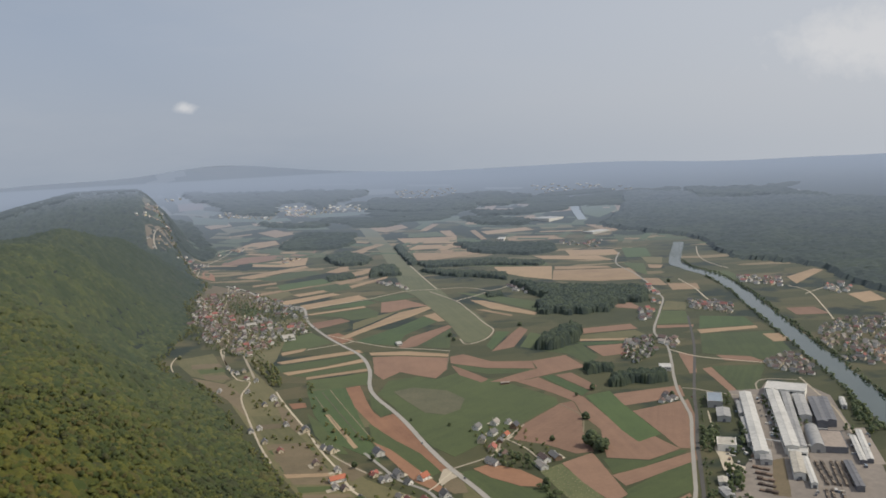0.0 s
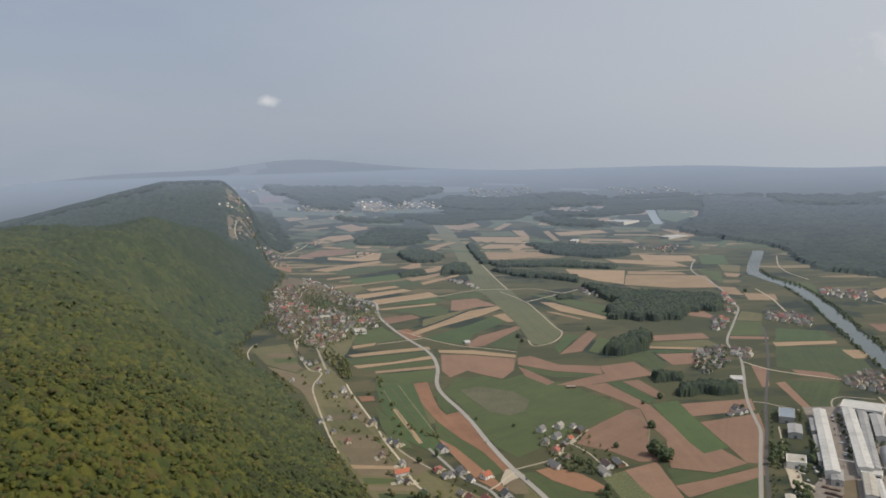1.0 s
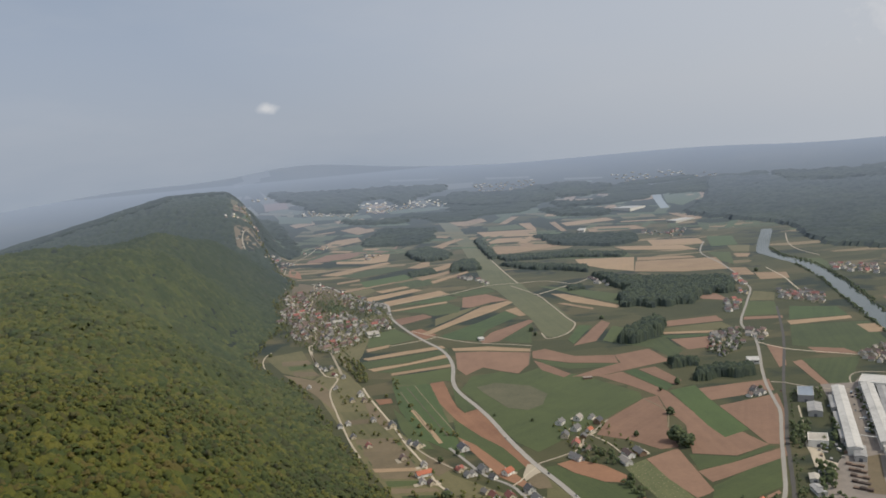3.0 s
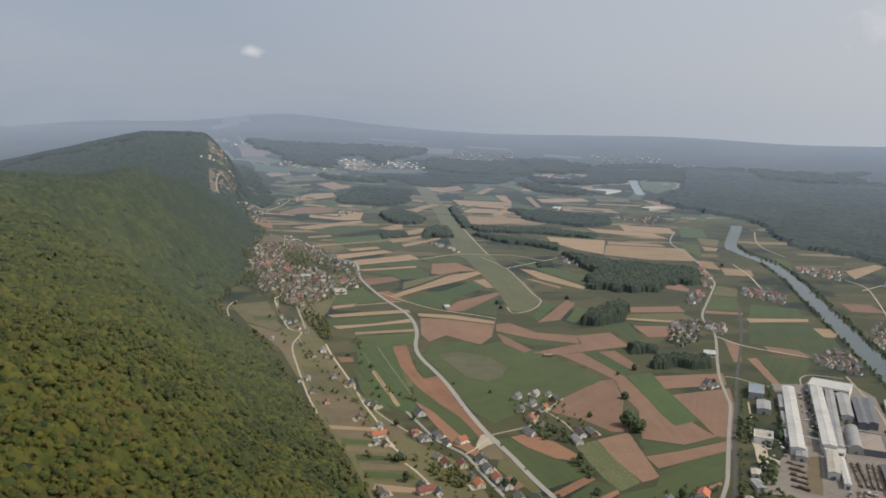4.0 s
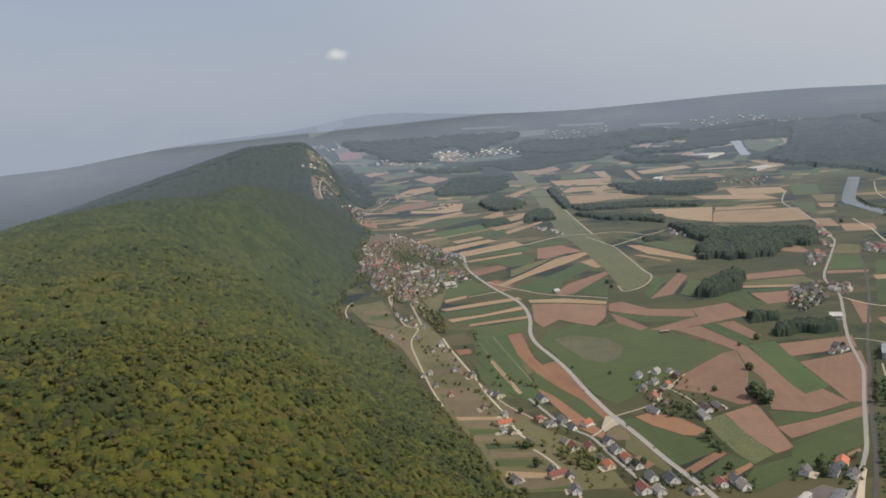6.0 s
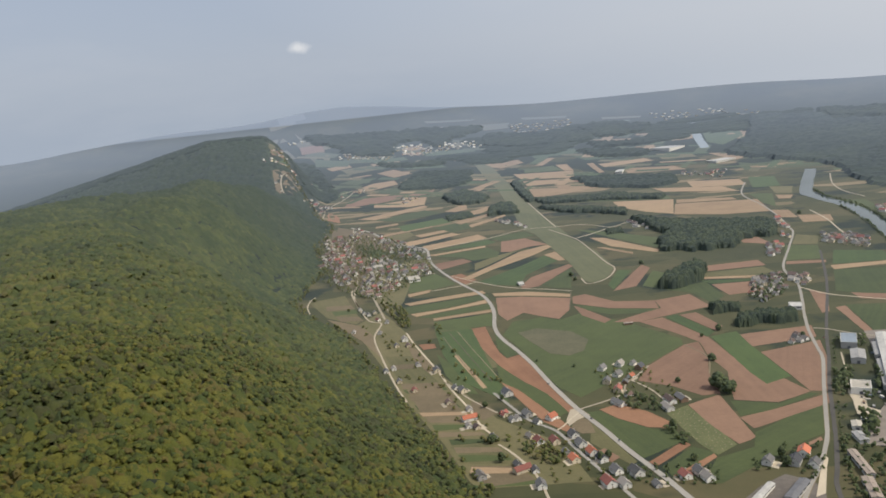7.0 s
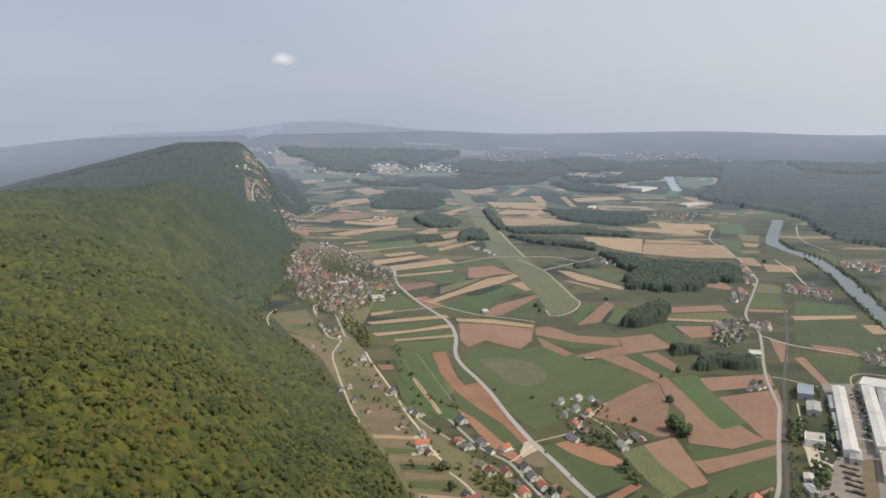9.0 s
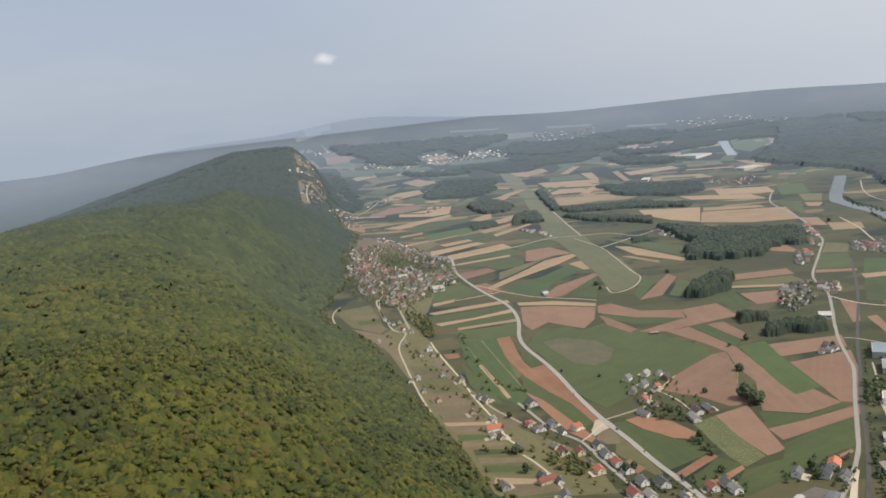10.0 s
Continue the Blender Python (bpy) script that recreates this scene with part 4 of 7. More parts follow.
plot("tan", (689, 1252), (727, 1275), (718, 1207), (666, 1167))
plot("tan", (713, 1620), (770, 1616), (769, 1542), (704, 1549))
plot("straw", (903, 1735), (964, 1754), (941, 1650), (886, 1633))
road("pale gravel lane between fields", 2.7, "gravel", (834, 1882), (842, 1794), (794, 1628), (749, 1491))
road("pale gravel lane between fields", 2.7, "gravel", (820, 1762), (900, 1833), (934, 1845))
road("pale gravel lane between fields", 2.7, "gravel", (515, 1125), (506, 1063), (496, 988), (477, 915), (454, 835))
road("pale gravel lane between fields", 2.3, "gravel", (433, 1078), (444, 1109), (465, 1126), (506, 1114))
road("pale gravel lane between fields", 2, "gravel", (336, 999), (318, 929), (302, 876), (295, 835))


# ---- building materials ----
def metal_sheet(col):
    def build(n, where):
        own = n.add("ShaderNodeObjectInfo").outputs["Random"]
        a = n.noise(where, 0.25, 5.0, 0.65)
        b = n.noise(where, 0.03, 3.0)
        f = n.math("ADD", n.math("MULTIPLY", a, 0.6), n.math("ADD", n.math("MULTIPLY", b, 0.5), n.math("MULTIPLY", own, 0.1)))
        return n.ramp(f, [(0.34, tuple(c * 0.62 for c in col)), (0.66, tuple(min(1, c * 1.15) for c in col))]), a
    return build


for key, tone, rough in (
        ("tile_red", (0.27, 0.095, 0.070), 0.8), ("tile_orange", (0.42, 0.140, 0.075), 0.8), ("tile_brown", (0.16, 0.105, 0.085), 0.8),
        ("tile_grey", (0.135, 0.130, 0.127), 0.75), ("tile_dark", (0.075, 0.075, 0.082), 0.7), ("tile_pale", (0.27, 0.245, 0.22), 0.8)):
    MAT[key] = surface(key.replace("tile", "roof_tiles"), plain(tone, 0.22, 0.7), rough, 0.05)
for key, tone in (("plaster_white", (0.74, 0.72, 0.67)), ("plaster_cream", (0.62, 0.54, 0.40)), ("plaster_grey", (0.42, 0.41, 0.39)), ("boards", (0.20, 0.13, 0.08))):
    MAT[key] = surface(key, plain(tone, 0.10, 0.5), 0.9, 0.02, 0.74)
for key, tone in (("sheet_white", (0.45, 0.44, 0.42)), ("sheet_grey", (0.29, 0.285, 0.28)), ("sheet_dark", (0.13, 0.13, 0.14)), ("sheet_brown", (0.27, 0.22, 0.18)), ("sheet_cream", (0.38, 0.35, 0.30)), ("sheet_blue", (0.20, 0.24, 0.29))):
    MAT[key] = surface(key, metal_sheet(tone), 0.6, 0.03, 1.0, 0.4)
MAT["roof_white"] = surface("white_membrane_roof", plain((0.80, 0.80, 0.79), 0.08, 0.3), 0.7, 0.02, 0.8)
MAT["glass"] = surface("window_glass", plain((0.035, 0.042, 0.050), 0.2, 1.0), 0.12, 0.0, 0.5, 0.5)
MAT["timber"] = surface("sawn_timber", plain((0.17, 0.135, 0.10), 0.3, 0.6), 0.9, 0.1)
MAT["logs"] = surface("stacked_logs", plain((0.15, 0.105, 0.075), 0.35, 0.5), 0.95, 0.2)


# far water: a paler base colour stands in for haze and sky reflection
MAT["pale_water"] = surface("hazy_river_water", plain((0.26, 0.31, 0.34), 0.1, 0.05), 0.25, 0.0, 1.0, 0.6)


def water_material():
    m = bpy.data.materials.new("river_water")
    m.use_nodes = True
    n = Nodes(m.node_tree)
    where = n.add("ShaderNodeNewGeometry").outputs["Position"]
    ripple = n.noise(where, 0.6, 4.0, 0.6)
    bump = n.add("ShaderNodeBump", {"Height": ripple, "Distance": 0.05, "Strength": 0.35})
    col = n.ramp(n.noise(where, 0.02, 3.0), [(0.3, (0.045, 0.065, 0.065)), (0.7, (0.065, 0.085, 0.082))])
    b = n.add("ShaderNodeBsdfPrincipled", {"Base Color": col, "Roughness": 0.12, "Normal": bump.outputs[0], "IOR": 1.33, "Specular IOR Level": 0.8})
    n.add("ShaderNodeOutputMaterial", {0: b.outputs[0]})
    return m


MAT["water"] = water_material()


# ---- parts ----
def part(name, bm, material, parent, label=""):
    me = bpy.data.meshes.new(name)
    bm.to_mesh(me)
    bm.free()
    me.materials.append(MAT[material])
    ob = new(name, me)
    ob.parent = parent
    if label:
        ob["label"] = label
    return ob


def box(bm, x0, x1, y0, y1, z0, z1):
    v = [bm.verts.new((x, y, z)) for z in (z0, z1) for x, y in ((x0, y0), (x1, y0), (x1, y1), (x0, y1))]
    for f in ((3, 2, 1, 0), (4, 5, 6, 7), (0, 1, 5, 4), (1, 2, 6, 5), (2, 3, 7, 6), (3, 0, 4, 7)):
        bm.faces.new([v[i] for i in f])


def made_box(*dims):
    bm = bmesh.new()
    box(bm, *dims)
    return bm


def gable_body(w, l, h, top):
    """Walls with gables: w across the ridge, l along it."""
    bm = bmesh.new()
    a, b = w / 2, l / 2
    ring = [(-a, 0), (a, 0), (a, h), (0, top), (-a, h)]
    ends = [[bm.verts.new((x, y, z)) for x, z in ring] for y in (-b, b)]
    bm.faces.new(ends[0])
    bm.faces.new(ends[1][::-1])
    for i in range(5):
        j = (i + 1) % 5
        bm.faces.new((ends[0][j], ends[0][i], ends[1][i], ends[1][j]))
    return bm


def gable_roof(w, l, h, top, over=0.6, thick=0.28):
    """Two slopes with eaves and verges, a roof of real thickness."""
    bm = bmesh.new()
    a, b = w / 2 + over, l / 2 + over
    drop = over * (top - h) / (w / 2)
    ring = [(-a, h - drop), (0, top), (a, h - drop), (a, h - drop + thick), (0, top + thick * 1.25), (-a, h - drop + thick)]
    ends = [[bm.verts.new((x, y, z)) for x, z in ring] for y in (-b, b)]
    for k, e in enumerate(ends):
        for q in ((0, 1, 4, 5), (1, 2, 3, 4)):
            bm.faces.new([e[i] for i in (q if k == 0 else q[::-1])])
    for i in range(6):
        j = (i + 1) % 6
        bm.faces.new((ends[0][j], ends[0][i], ends[1][i], ends[1][j]))
    return bm


def hip_roof(w, l, h, top, over=0.6, thick=0.25):
    bm = bmesh.new()
    a, b, r = w / 2 + over, l / 2 + over, max(l / 2 - w / 2, 0.4)
    low = [bm.verts.new((x, y, h - thick)) for x, y in ((-a, -b), (a, -b), (a, b), (-a, b))]
    eave = [bm.verts.new((x, y, h)) for x, y in ((-a, -b), (a, -b), (a, b), (-a, b))]
    p, q = bm.verts.new((0, -r, top)), bm.verts.new((0, r, top))
    bm.faces.new(low[::-1])
    for i in range(4):
        bm.faces.new((low[i], low[(i + 1) % 4], eave[(i + 1) % 4], eave[i]))
    bm.faces.new((eave[0], eave[1], p))
    bm.faces.new((eave[1], eave[2], q, p))
    bm.faces.new((eave[2], eave[3], q))
    bm.faces.new((eave[3], eave[0], p, q))
    return bm


HOUSES = {}
ROOF_WORDS = {"tile_red": "red tiled", "tile_orange": "bright orange tiled", "tile_brown": "brown tiled", "tile_grey": "weathered grey", "tile_dark": "dark slate-grey", "tile_pale": "pale grey", "roof_white": "bright white"}
WALL_WORDS = {"plaster_white": "white plastered", "plaster_cream": "cream plastered", "plaster_grey": "grey rendered", "boards": "brown boarded"}


def house_model(w, l, h, pitch, roof, wall, hip=False, storeys=2):
    key = (w, l, h, pitch, roof, wall, hip)
    if key in HOUSES:
        return HOUSES[key]
    top = h + pitch * w / 2
    ob = new("house")
    if hip:
        body = part("wall", made_box(-w / 2, w / 2, -l / 2, l / 2, 0, h - 0.26), wall, ob)
        part("roof", hip_roof(w, l, h, top), roof, ob)
    else:
        body = part("wall", gable_body(w, l, h, top), wall, ob)
        part("roof", gable_roof(w, l, h, top), roof, ob)
    for i in range(storeys):
        z = 0.8 + i * 2.35
        for s in (-1, 1):
            for y in (-l / 4, l / 4):
                x = s * (w / 2 + 0.03)
                part("window", made_box(min(x, x - s * 0.1), max(x, x - s * 0.1), y - 0.55, y + 0.55, z, z + 1.25), "glass", ob)
            if i:
                y = s * (l / 2 + 0.03)
                part("window", made_box(-0.7, 0.7, min(y, y - s * 0.1), max(y, y - s * 0.1), z, z + 1.25), "glass", ob)
    part("door", made_box(-0.5, 0.5, -l / 2 - 0.06, -l / 2 + 0.05, 0, 2.1), "boards", ob)
    part("chimney", made_box(w * 0.14, w * 0.14 + 0.7, l * 0.15, l * 0.15 + 0.7, top - 1.4, top + 0.9), "plaster_grey", ob)
    tagged(ob, f"{WALL_WORDS[wall]} house with a {ROOF_WORDS[roof]} {'hipped' if hip else 'gabled'} roof", "house")
    HOUSES[key] = ob
    ob["spare"] = True
    return ob


used_models = set()


def put(model, x, y, turn, group="", sink=0.15):
    """The first use moves the model itself, the others are copies of it."""
    m = pose(x, y, land(x, y) - sink, 0, 0, turn)
    if model.name in used_models:
        ob = copy_thing(model, m)
    else:
        used_models.add(model.name)
        model.matrix_basis = m
        ob = model
    if "spare" in ob:
        del ob["spare"]
    if group:
        ob["group"] = group
    return ob


SIZES = {"s": (6.8, 8.4, 3.1, 0.80, 1), "m": (9.2, 11.4, 4.4, 0.78, 2), "l": (10.8, 14.2, 4.9, 0.72, 2), "b": (9.0, 18.0, 4.0, 0.66, 1), "h": (11.0, 17.0, 3.6, 0.22, 1), "f": (17.0, 36.0, 5.5, 0.12, 1), "t": (6.4, 7.4, 5.2, 0.85, 2)}


def house(size, roof, wall, x, y, turn, hip=False, group="houses along the valley roads"):
    w, l, h, pitch, storeys = SIZES[size]
    return put(house_model(w, l, h, pitch, "tile_" + roof, "boards" if wall == "boards" else "plaster_" + wall, hip, storeys), x, y, turn, group)


def inside(x, y, pts):
    hit = False
    for (ax, ay), (bx, by) in zip(pts, pts[1:] + pts[:1]):
        if (ay > y) != (by > y) and x < (bx - ax) * (y - ay) / (by - ay) + ax:
            hit = not hit
    return hit


def scatter(pts, gap, seed, most=100000, tries=30):
    """Random places inside the border, at least gap apart."""
    rnd = random.Random(seed)
    x0, x1 = min(p[0] for p in pts), max(p[0] for p in pts)
    y0, y1 = min(p[1] for p in pts), max(p[1] for p in pts)
    cells, out = {}, []
    wanted = int(abs(area2(pts)) / 2 / (gap * gap) * tries) + 20
    for _ in range(wanted):
        x, y = rnd.uniform(x0, x1), rnd.uniform(y0, y1)
        if not inside(x, y, pts):
            continue
        c = (int(x // gap), int(y // gap))
        if any((x - q[0]) ** 2 + (y - q[1]) ** 2 < gap * gap for i in (-1, 0, 1) for j in (-1, 0, 1) for q in cells.get((c[0] + i, c[1] + j), ())):
            continue
        cells.setdefault(c, []).append((x, y))
        out.append((x, y))
        if len(out) >= most:
            break
    return out


def joined_houses(words, placed):
    """Far houses, too small to tell apart, as one mass of walls, roofs and chimneys."""
    vs, fs, slots, which = [], [], [], []
    for model, x, y, turn in placed:
        m = pose(x, y, land(x, y) - (0.15 if y < 2700 else 2.0), 0, 0, turn)
        for child in model.children:
            if child.name.startswith(("window", "door")):
                continue
            me, k = child.data, len(vs)
            vs += [tuple(m @ v.co) for v in me.vertices]
            key = me.materials[0]
            if key not in slots:
                slots.append(key)
            for p in me.polygons:
                fs.append([k + i for i in p.vertices])
                which.append(slots.index(key))
    me = bpy.data.meshes.new("far_houses")
    me.from_pydata(vs, [], fs)
    for s in slots:
        me.materials.append(s)
    me.polygons.foreach_set("material_index", which)
    tagged(new("far_houses", me), words, "houses", kind="stuff")


def hamlet(words, count, turn, gap, seed, *pts, reds=0.4, sizes="smmlt", joined=False, pale=False):
    """Houses packed irregularly inside a border, mostly in line with their lanes."""
    rnd = random.Random(seed)
    spots = scatter(list(pts), gap, seed, count)
    if joined:
        placed = []
        for x, y in spots:
            w, l, h, pitch, storeys = SIZES[rnd.choice(sizes)]
            roof = rnd.choice(("tile_red", "tile_brown")) if rnd.random() < reds else rnd.choice(("tile_grey", "tile_pale", "tile_brown"))
            if pale:
                roof = rnd.choice(("roof_white", "roof_white", "tile_pale"))
            placed.append((house_model(w, l, h, pitch, roof, rnd.choice(("plaster_white", "plaster_cream")), False, storeys), x, y, turn + rnd.choice((0, 90)) + rnd.gauss(0, 9)))
        joined_houses(words, placed)
        return spots
    for x, y in spots:
        roof = rnd.choice(("red", "red", "brown", "brown", "brown")) if rnd.random() < reds else rnd.choice(("grey", "pale", "pale", "pale", "grey", "brown", "brown"))
        wall = rnd.choice(("white", "white", "cream", "white", "grey"))
        house(rnd.choice(sizes), roof, wall, x, y, turn + rnd.choice((0, 0, 90)) + rnd.gauss(0, 9), hip=rnd.random() < 0.12, group=words)
    return spots


# ---- factory halls ----
def hall(words, x, y, turn, w, l, h, roof, wall, pitch=0.18, ends="", lights=True, arch=False, flat=False):
    """A hall: walls, roof sheets with standing seams, gutters, a band of windows and a gate."""
    ob = new("factory_hall")
    top = h + pitch * w / 2
    if flat:
        part("wall", made_box(-w / 2, w / 2, -l / 2, l / 2, -9.0 if y > 2600 else 0, h), wall, ob)
        part("roof", made_box(-w / 2 + 0.5, w / 2 - 0.5, -l / 2 + 0.5, l / 2 - 0.5, h - 0.1, h + 0.08), roof, ob)
        bm = bmesh.new()
        for a in (-1, 1):
            box(bm, a * w / 2 - 0.25, a * w / 2 + 0.25, -l / 2 - 0.25, l / 2 + 0.25, h - 0.05, h + 0.55)
            box(bm, -w / 2 + 0.25, w / 2 - 0.25, a * l / 2 - 0.25, a * l / 2 + 0.25, h - 0.05, h + 0.55)
        part("parapet", bm, wall, ob)
    elif arch:
        steps = 12
        bm = bmesh.new()
        ring = [(-w / 2 * math.cos(math.pi * i / steps), h * 0.55 + h * 0.75 * math.sin(math.pi * i / steps)) for i in range(steps + 1)]
        ends_v = [[bm.verts.new((px, py, pz)) for px, pz in ring] for py in (-l / 2, l / 2)]
        for i in range(steps):
            bm.faces.new((ends_v[0][i], ends_v[0][i + 1], ends_v[1][i + 1], ends_v[1][i]))
        part("roof", bm, roof, ob)
        bm = bmesh.new()
        low = [(-w / 2, 0.0), (w / 2, 0.0)]
        for py in (-l / 2 + 0.1, l / 2 - 0.1):
            bm.faces.new([bm.verts.new((px * 0.985, py, pz - 0.05)) for px, pz in low[::1] + ring[::-1]])
        box(bm, -w / 2 + 0.02, -w / 2 + 0.3, -l / 2, l / 2, 0, h * 0.58)
        box(bm, w / 2 - 0.3, w / 2 - 0.02, -l / 2, l / 2, 0, h * 0.58)
        part("wall", bm, wall, ob)
    else:
        part("wall", gable_body(w, l, h, top), wall, ob)
        part("roof", gable_roof(w, l, h, top, 0.5, 0.3), roof, ob)
        k = max(2, int(l / 11))
        for s in (-1, 1):
            for i in range(k + 1):
                yy = -l / 2 + l * i / k
                seam = bmesh.new()
                v = [seam.verts.new((s * px, yy + dy, pz)) for px, pz, dy in
                     ((0.1, top + 0.36, -0.1), (w / 2 + 0.4, h + 0.22, -0.1), (w / 2 + 0.4, h + 0.22, 0.1), (0.1, top + 0.36, 0.1), (0.1, top + 0.50, 0.0), (w / 2 + 0.4, h + 0.36, 0.0))]
                seam.faces.new((v[0], v[1], v[5], v[4]))
                seam.faces.new((v[2], v[3], v[4], v[5]))
                part("seam", seam, roof, ob)
        part("ridge_cap", made_box(-0.5, 0.5, -l / 2 - 0.4, l / 2 + 0.4, top + 0.30, top + 0.55), roof, ob)
    if lights and not arch:
        for s in (-1, 1):
            xx = s * (w / 2 + 0.04)
            k = max(2, int(l / 9))
            for i in range(k):
                yy = -l / 2 + l * (i + 0.5) / k
                part("window", made_box(min(xx, xx - s * 0.15), max(xx, xx - s * 0.15), yy - l / k * 0.38, yy + l / k * 0.38, h * 0.55, h * 0.82), "glass", ob)
    part("gate", made_box(-1.8, 1.8, -l / 2 - 0.08, -l / 2 + 0.05, 0, min(4.0, h * 0.75)), "sheet_dark", ob)
    ob.matrix_basis = pose(x, y, land(x, y) - 0.1, 0, 0, turn)
    return tagged(ob, words, "factory hall", "halls of the factory")


def stack(words, x, y, turn, w, l, h, material="timber"):
    """A long pile of bundled boards: bundles with gaps, some lower than others."""
    rnd = random.Random(int(x * 7 + y))
    ob = new("timber_stack")
    k = max(2, int(l / 5))
    for i in range(k):
        y0 = -l / 2 + l * i / k
        hh = h * rnd.choice((0.6, 0.85, 1.0, 1.0))
        for j in range(2):
            e = rnd.uniform(-0.15, 0.15)
            part("board_pack", made_box(-w / 2 + e, w / 2 + e, y0 + 0.15, y0 + l / k - 0.25 + e, hh * j / 2 + 0.03, hh * (j + 1) / 2), material, ob)
    ob.matrix_basis = pose(x, y, land(x, y) + 0.05, 0, 0, turn)
    return tagged(ob, words, "timber stack", "timber stacks in the yard")


# ---- trees ----
def lump(rnd, level, rough=0.48):
    """A leafy clump: a ball pushed in and out at random, open and uneven."""
    bm = bmesh.new()
    bmesh.ops.create_icosphere(bm, subdivisions=level, radius=1.0)
    sx, sy = rnd.uniform(0, 50), rnd.uniform(0, 50)
    for v in bm.verts:
        k = noise.noise((v.co.x * 1.7 + sx, v.co.y * 1.7 + sy, v.co.z * 1.7)) * 0.9 * rough / 0.3 * 0.45
        k += rnd.uniform(-rough, rough) * 0.55
        v.co *= 1 + k
        v.co.z *= 0.8
    vs = np.array([v.co[:] for v in bm.verts])
    fs = np.array([[v.index for v in f.verts] for f in bm.faces])
    bm.free()
    return vs, fs


def crown_model(seed, lumps, level, slim=1.0):
    """A crown of unit radius on its own foot: clumps round a core, larger below, smaller on top."""
    rnd = random.Random(seed)
    vs, fs, n = [], [], 0
    for i in range(lumps):
        v, f = lump(rnd, level)
        if lumps == 1:
            size, place = 1.0, (0, 0, 0.95 * slim)
        else:
            t = (i + 0.5) / lumps
            a = i * 2.4 + rnd.uniform(-0.5, 0.5)
            r = 0.62 * math.sqrt(1 - t * 0.85) * rnd.uniform(0.75, 1.1)
            size = rnd.uniform(0.42, 0.62) * (1.08 - 0.35 * t)
            place = (r * math.cos(a), r * math.sin(a), (0.45 + 1.25 * t) * slim * rnd.uniform(0.9, 1.08))
        v = v * np.array([size, size, size * rnd.uniform(0.85, 1.15)]) + np.array(place)
        vs.append(v)
        fs.append(f + n)
        n += len(v)
    vs, fs = np.concatenate(vs), np.concatenate(fs)
    # nobody looks up from below: leave the undersides open
    a, b, c = vs[fs[:, 0]], vs[fs[:, 1]], vs[fs[:, 2]]
    up = np.cross(b - a, c - a)
    return vs, fs[up[:, 2] > -0.35 * np.linalg.norm(up, axis=1)]


CROWNS = {
    "near": [crown_model(10 + i, 5, 2) for i in range(6)],
    "mid": [crown_model(30 + i, 3, 2) for i in range(6)],
    "far": [crown_model(50 + i, 2, 1) for i in range(6)],
    "dot": [crown_model(70 + i, 1, 1) for i in range(8)],
    "fir": [crown_model(90 + i, 6, 1, 1.7) for i in range(4)],
}


def wood(name, words, places, material, seed, category="forest"):
    """Many crowns as one mass. places: x, y, z of the foot, radius, height factor, which model."""
    rnd = random.Random(seed)
    vs, fs, n = [], [], 0
    for x, y, z, r, tall, kind in places:
        v, f = rnd.choice(CROWNS[kind])
        a = rnd.uniform(0, 6.28)
        c, s = math.cos(a) * r, math.sin(a) * r
        w = np.empty_like(v)
        w[:, 0] = v[:, 0] * c - v[:, 1] * s + x
        w[:, 1] = v[:, 0] * s + v[:, 1] * c + y
        w[:, 2] = v[:, 2] * r * tall + z
        vs.append(w)
        fs.append(f + n)
        n += len(v)
    vs, fs = np.concatenate(vs), np.concatenate(fs)
    me = bpy.data.meshes.new(name)
    me.vertices.add(len(vs))
    me.vertices.foreach_set("co", vs.astype(np.float32).ravel())
    me.loops.add(fs.size)
    me.loops.foreach_set("vertex_index", fs.astype(np.int32).ravel())
    me.polygons.add(len(fs))
    me.polygons.foreach_set("loop_start", np.arange(0, fs.size, 3, dtype=np.int32))
    me.polygons.foreach_set("use_smooth", [True] * len(fs))
    me.update(calc_edges=True)
    me.materials.append(MAT[material])
    return tagged(new(name, me), words, category, kind="stuff")


def grove(words, gap, size, seed, *pts, kind="mid", material="dark_leaves", tall=1.25, name="grove"):
    rnd = random.Random(seed)
    places = []
    for x, y in scatter(list(pts), gap, seed):
        r = size * rnd.uniform(0.7, 1.2)
        places.append((x, y, land(x, y) - 0.3 * r + 0.1, r, tall * rnd.uniform(0.8, 1.25), kind))
    return wood(name, words, places, material, seed, name.replace("_", " ")) if places else None


def treeline(words, gap, size, seed, *pts, wide=4.0, kind="mid", material="dark_leaves", tall=1.1, name="hedgerow"):
    rnd = random.Random(seed)
    places = []
    for q in curve_points(list(pts), gap):
        if rnd.random() < 0.18:
            continue
        x, y = q.x + rnd.uniform(-wide, wide), q.y + rnd.uniform(-wide, wide)
        r = size * rnd.uniform(0.55, 1.25)
        places.append((x, y, land(x, y) - 0.3 * r, r, tall * rnd.uniform(0.75, 1.2), kind))
    return wood(name, words, places, material, seed, name.replace("_", " "))


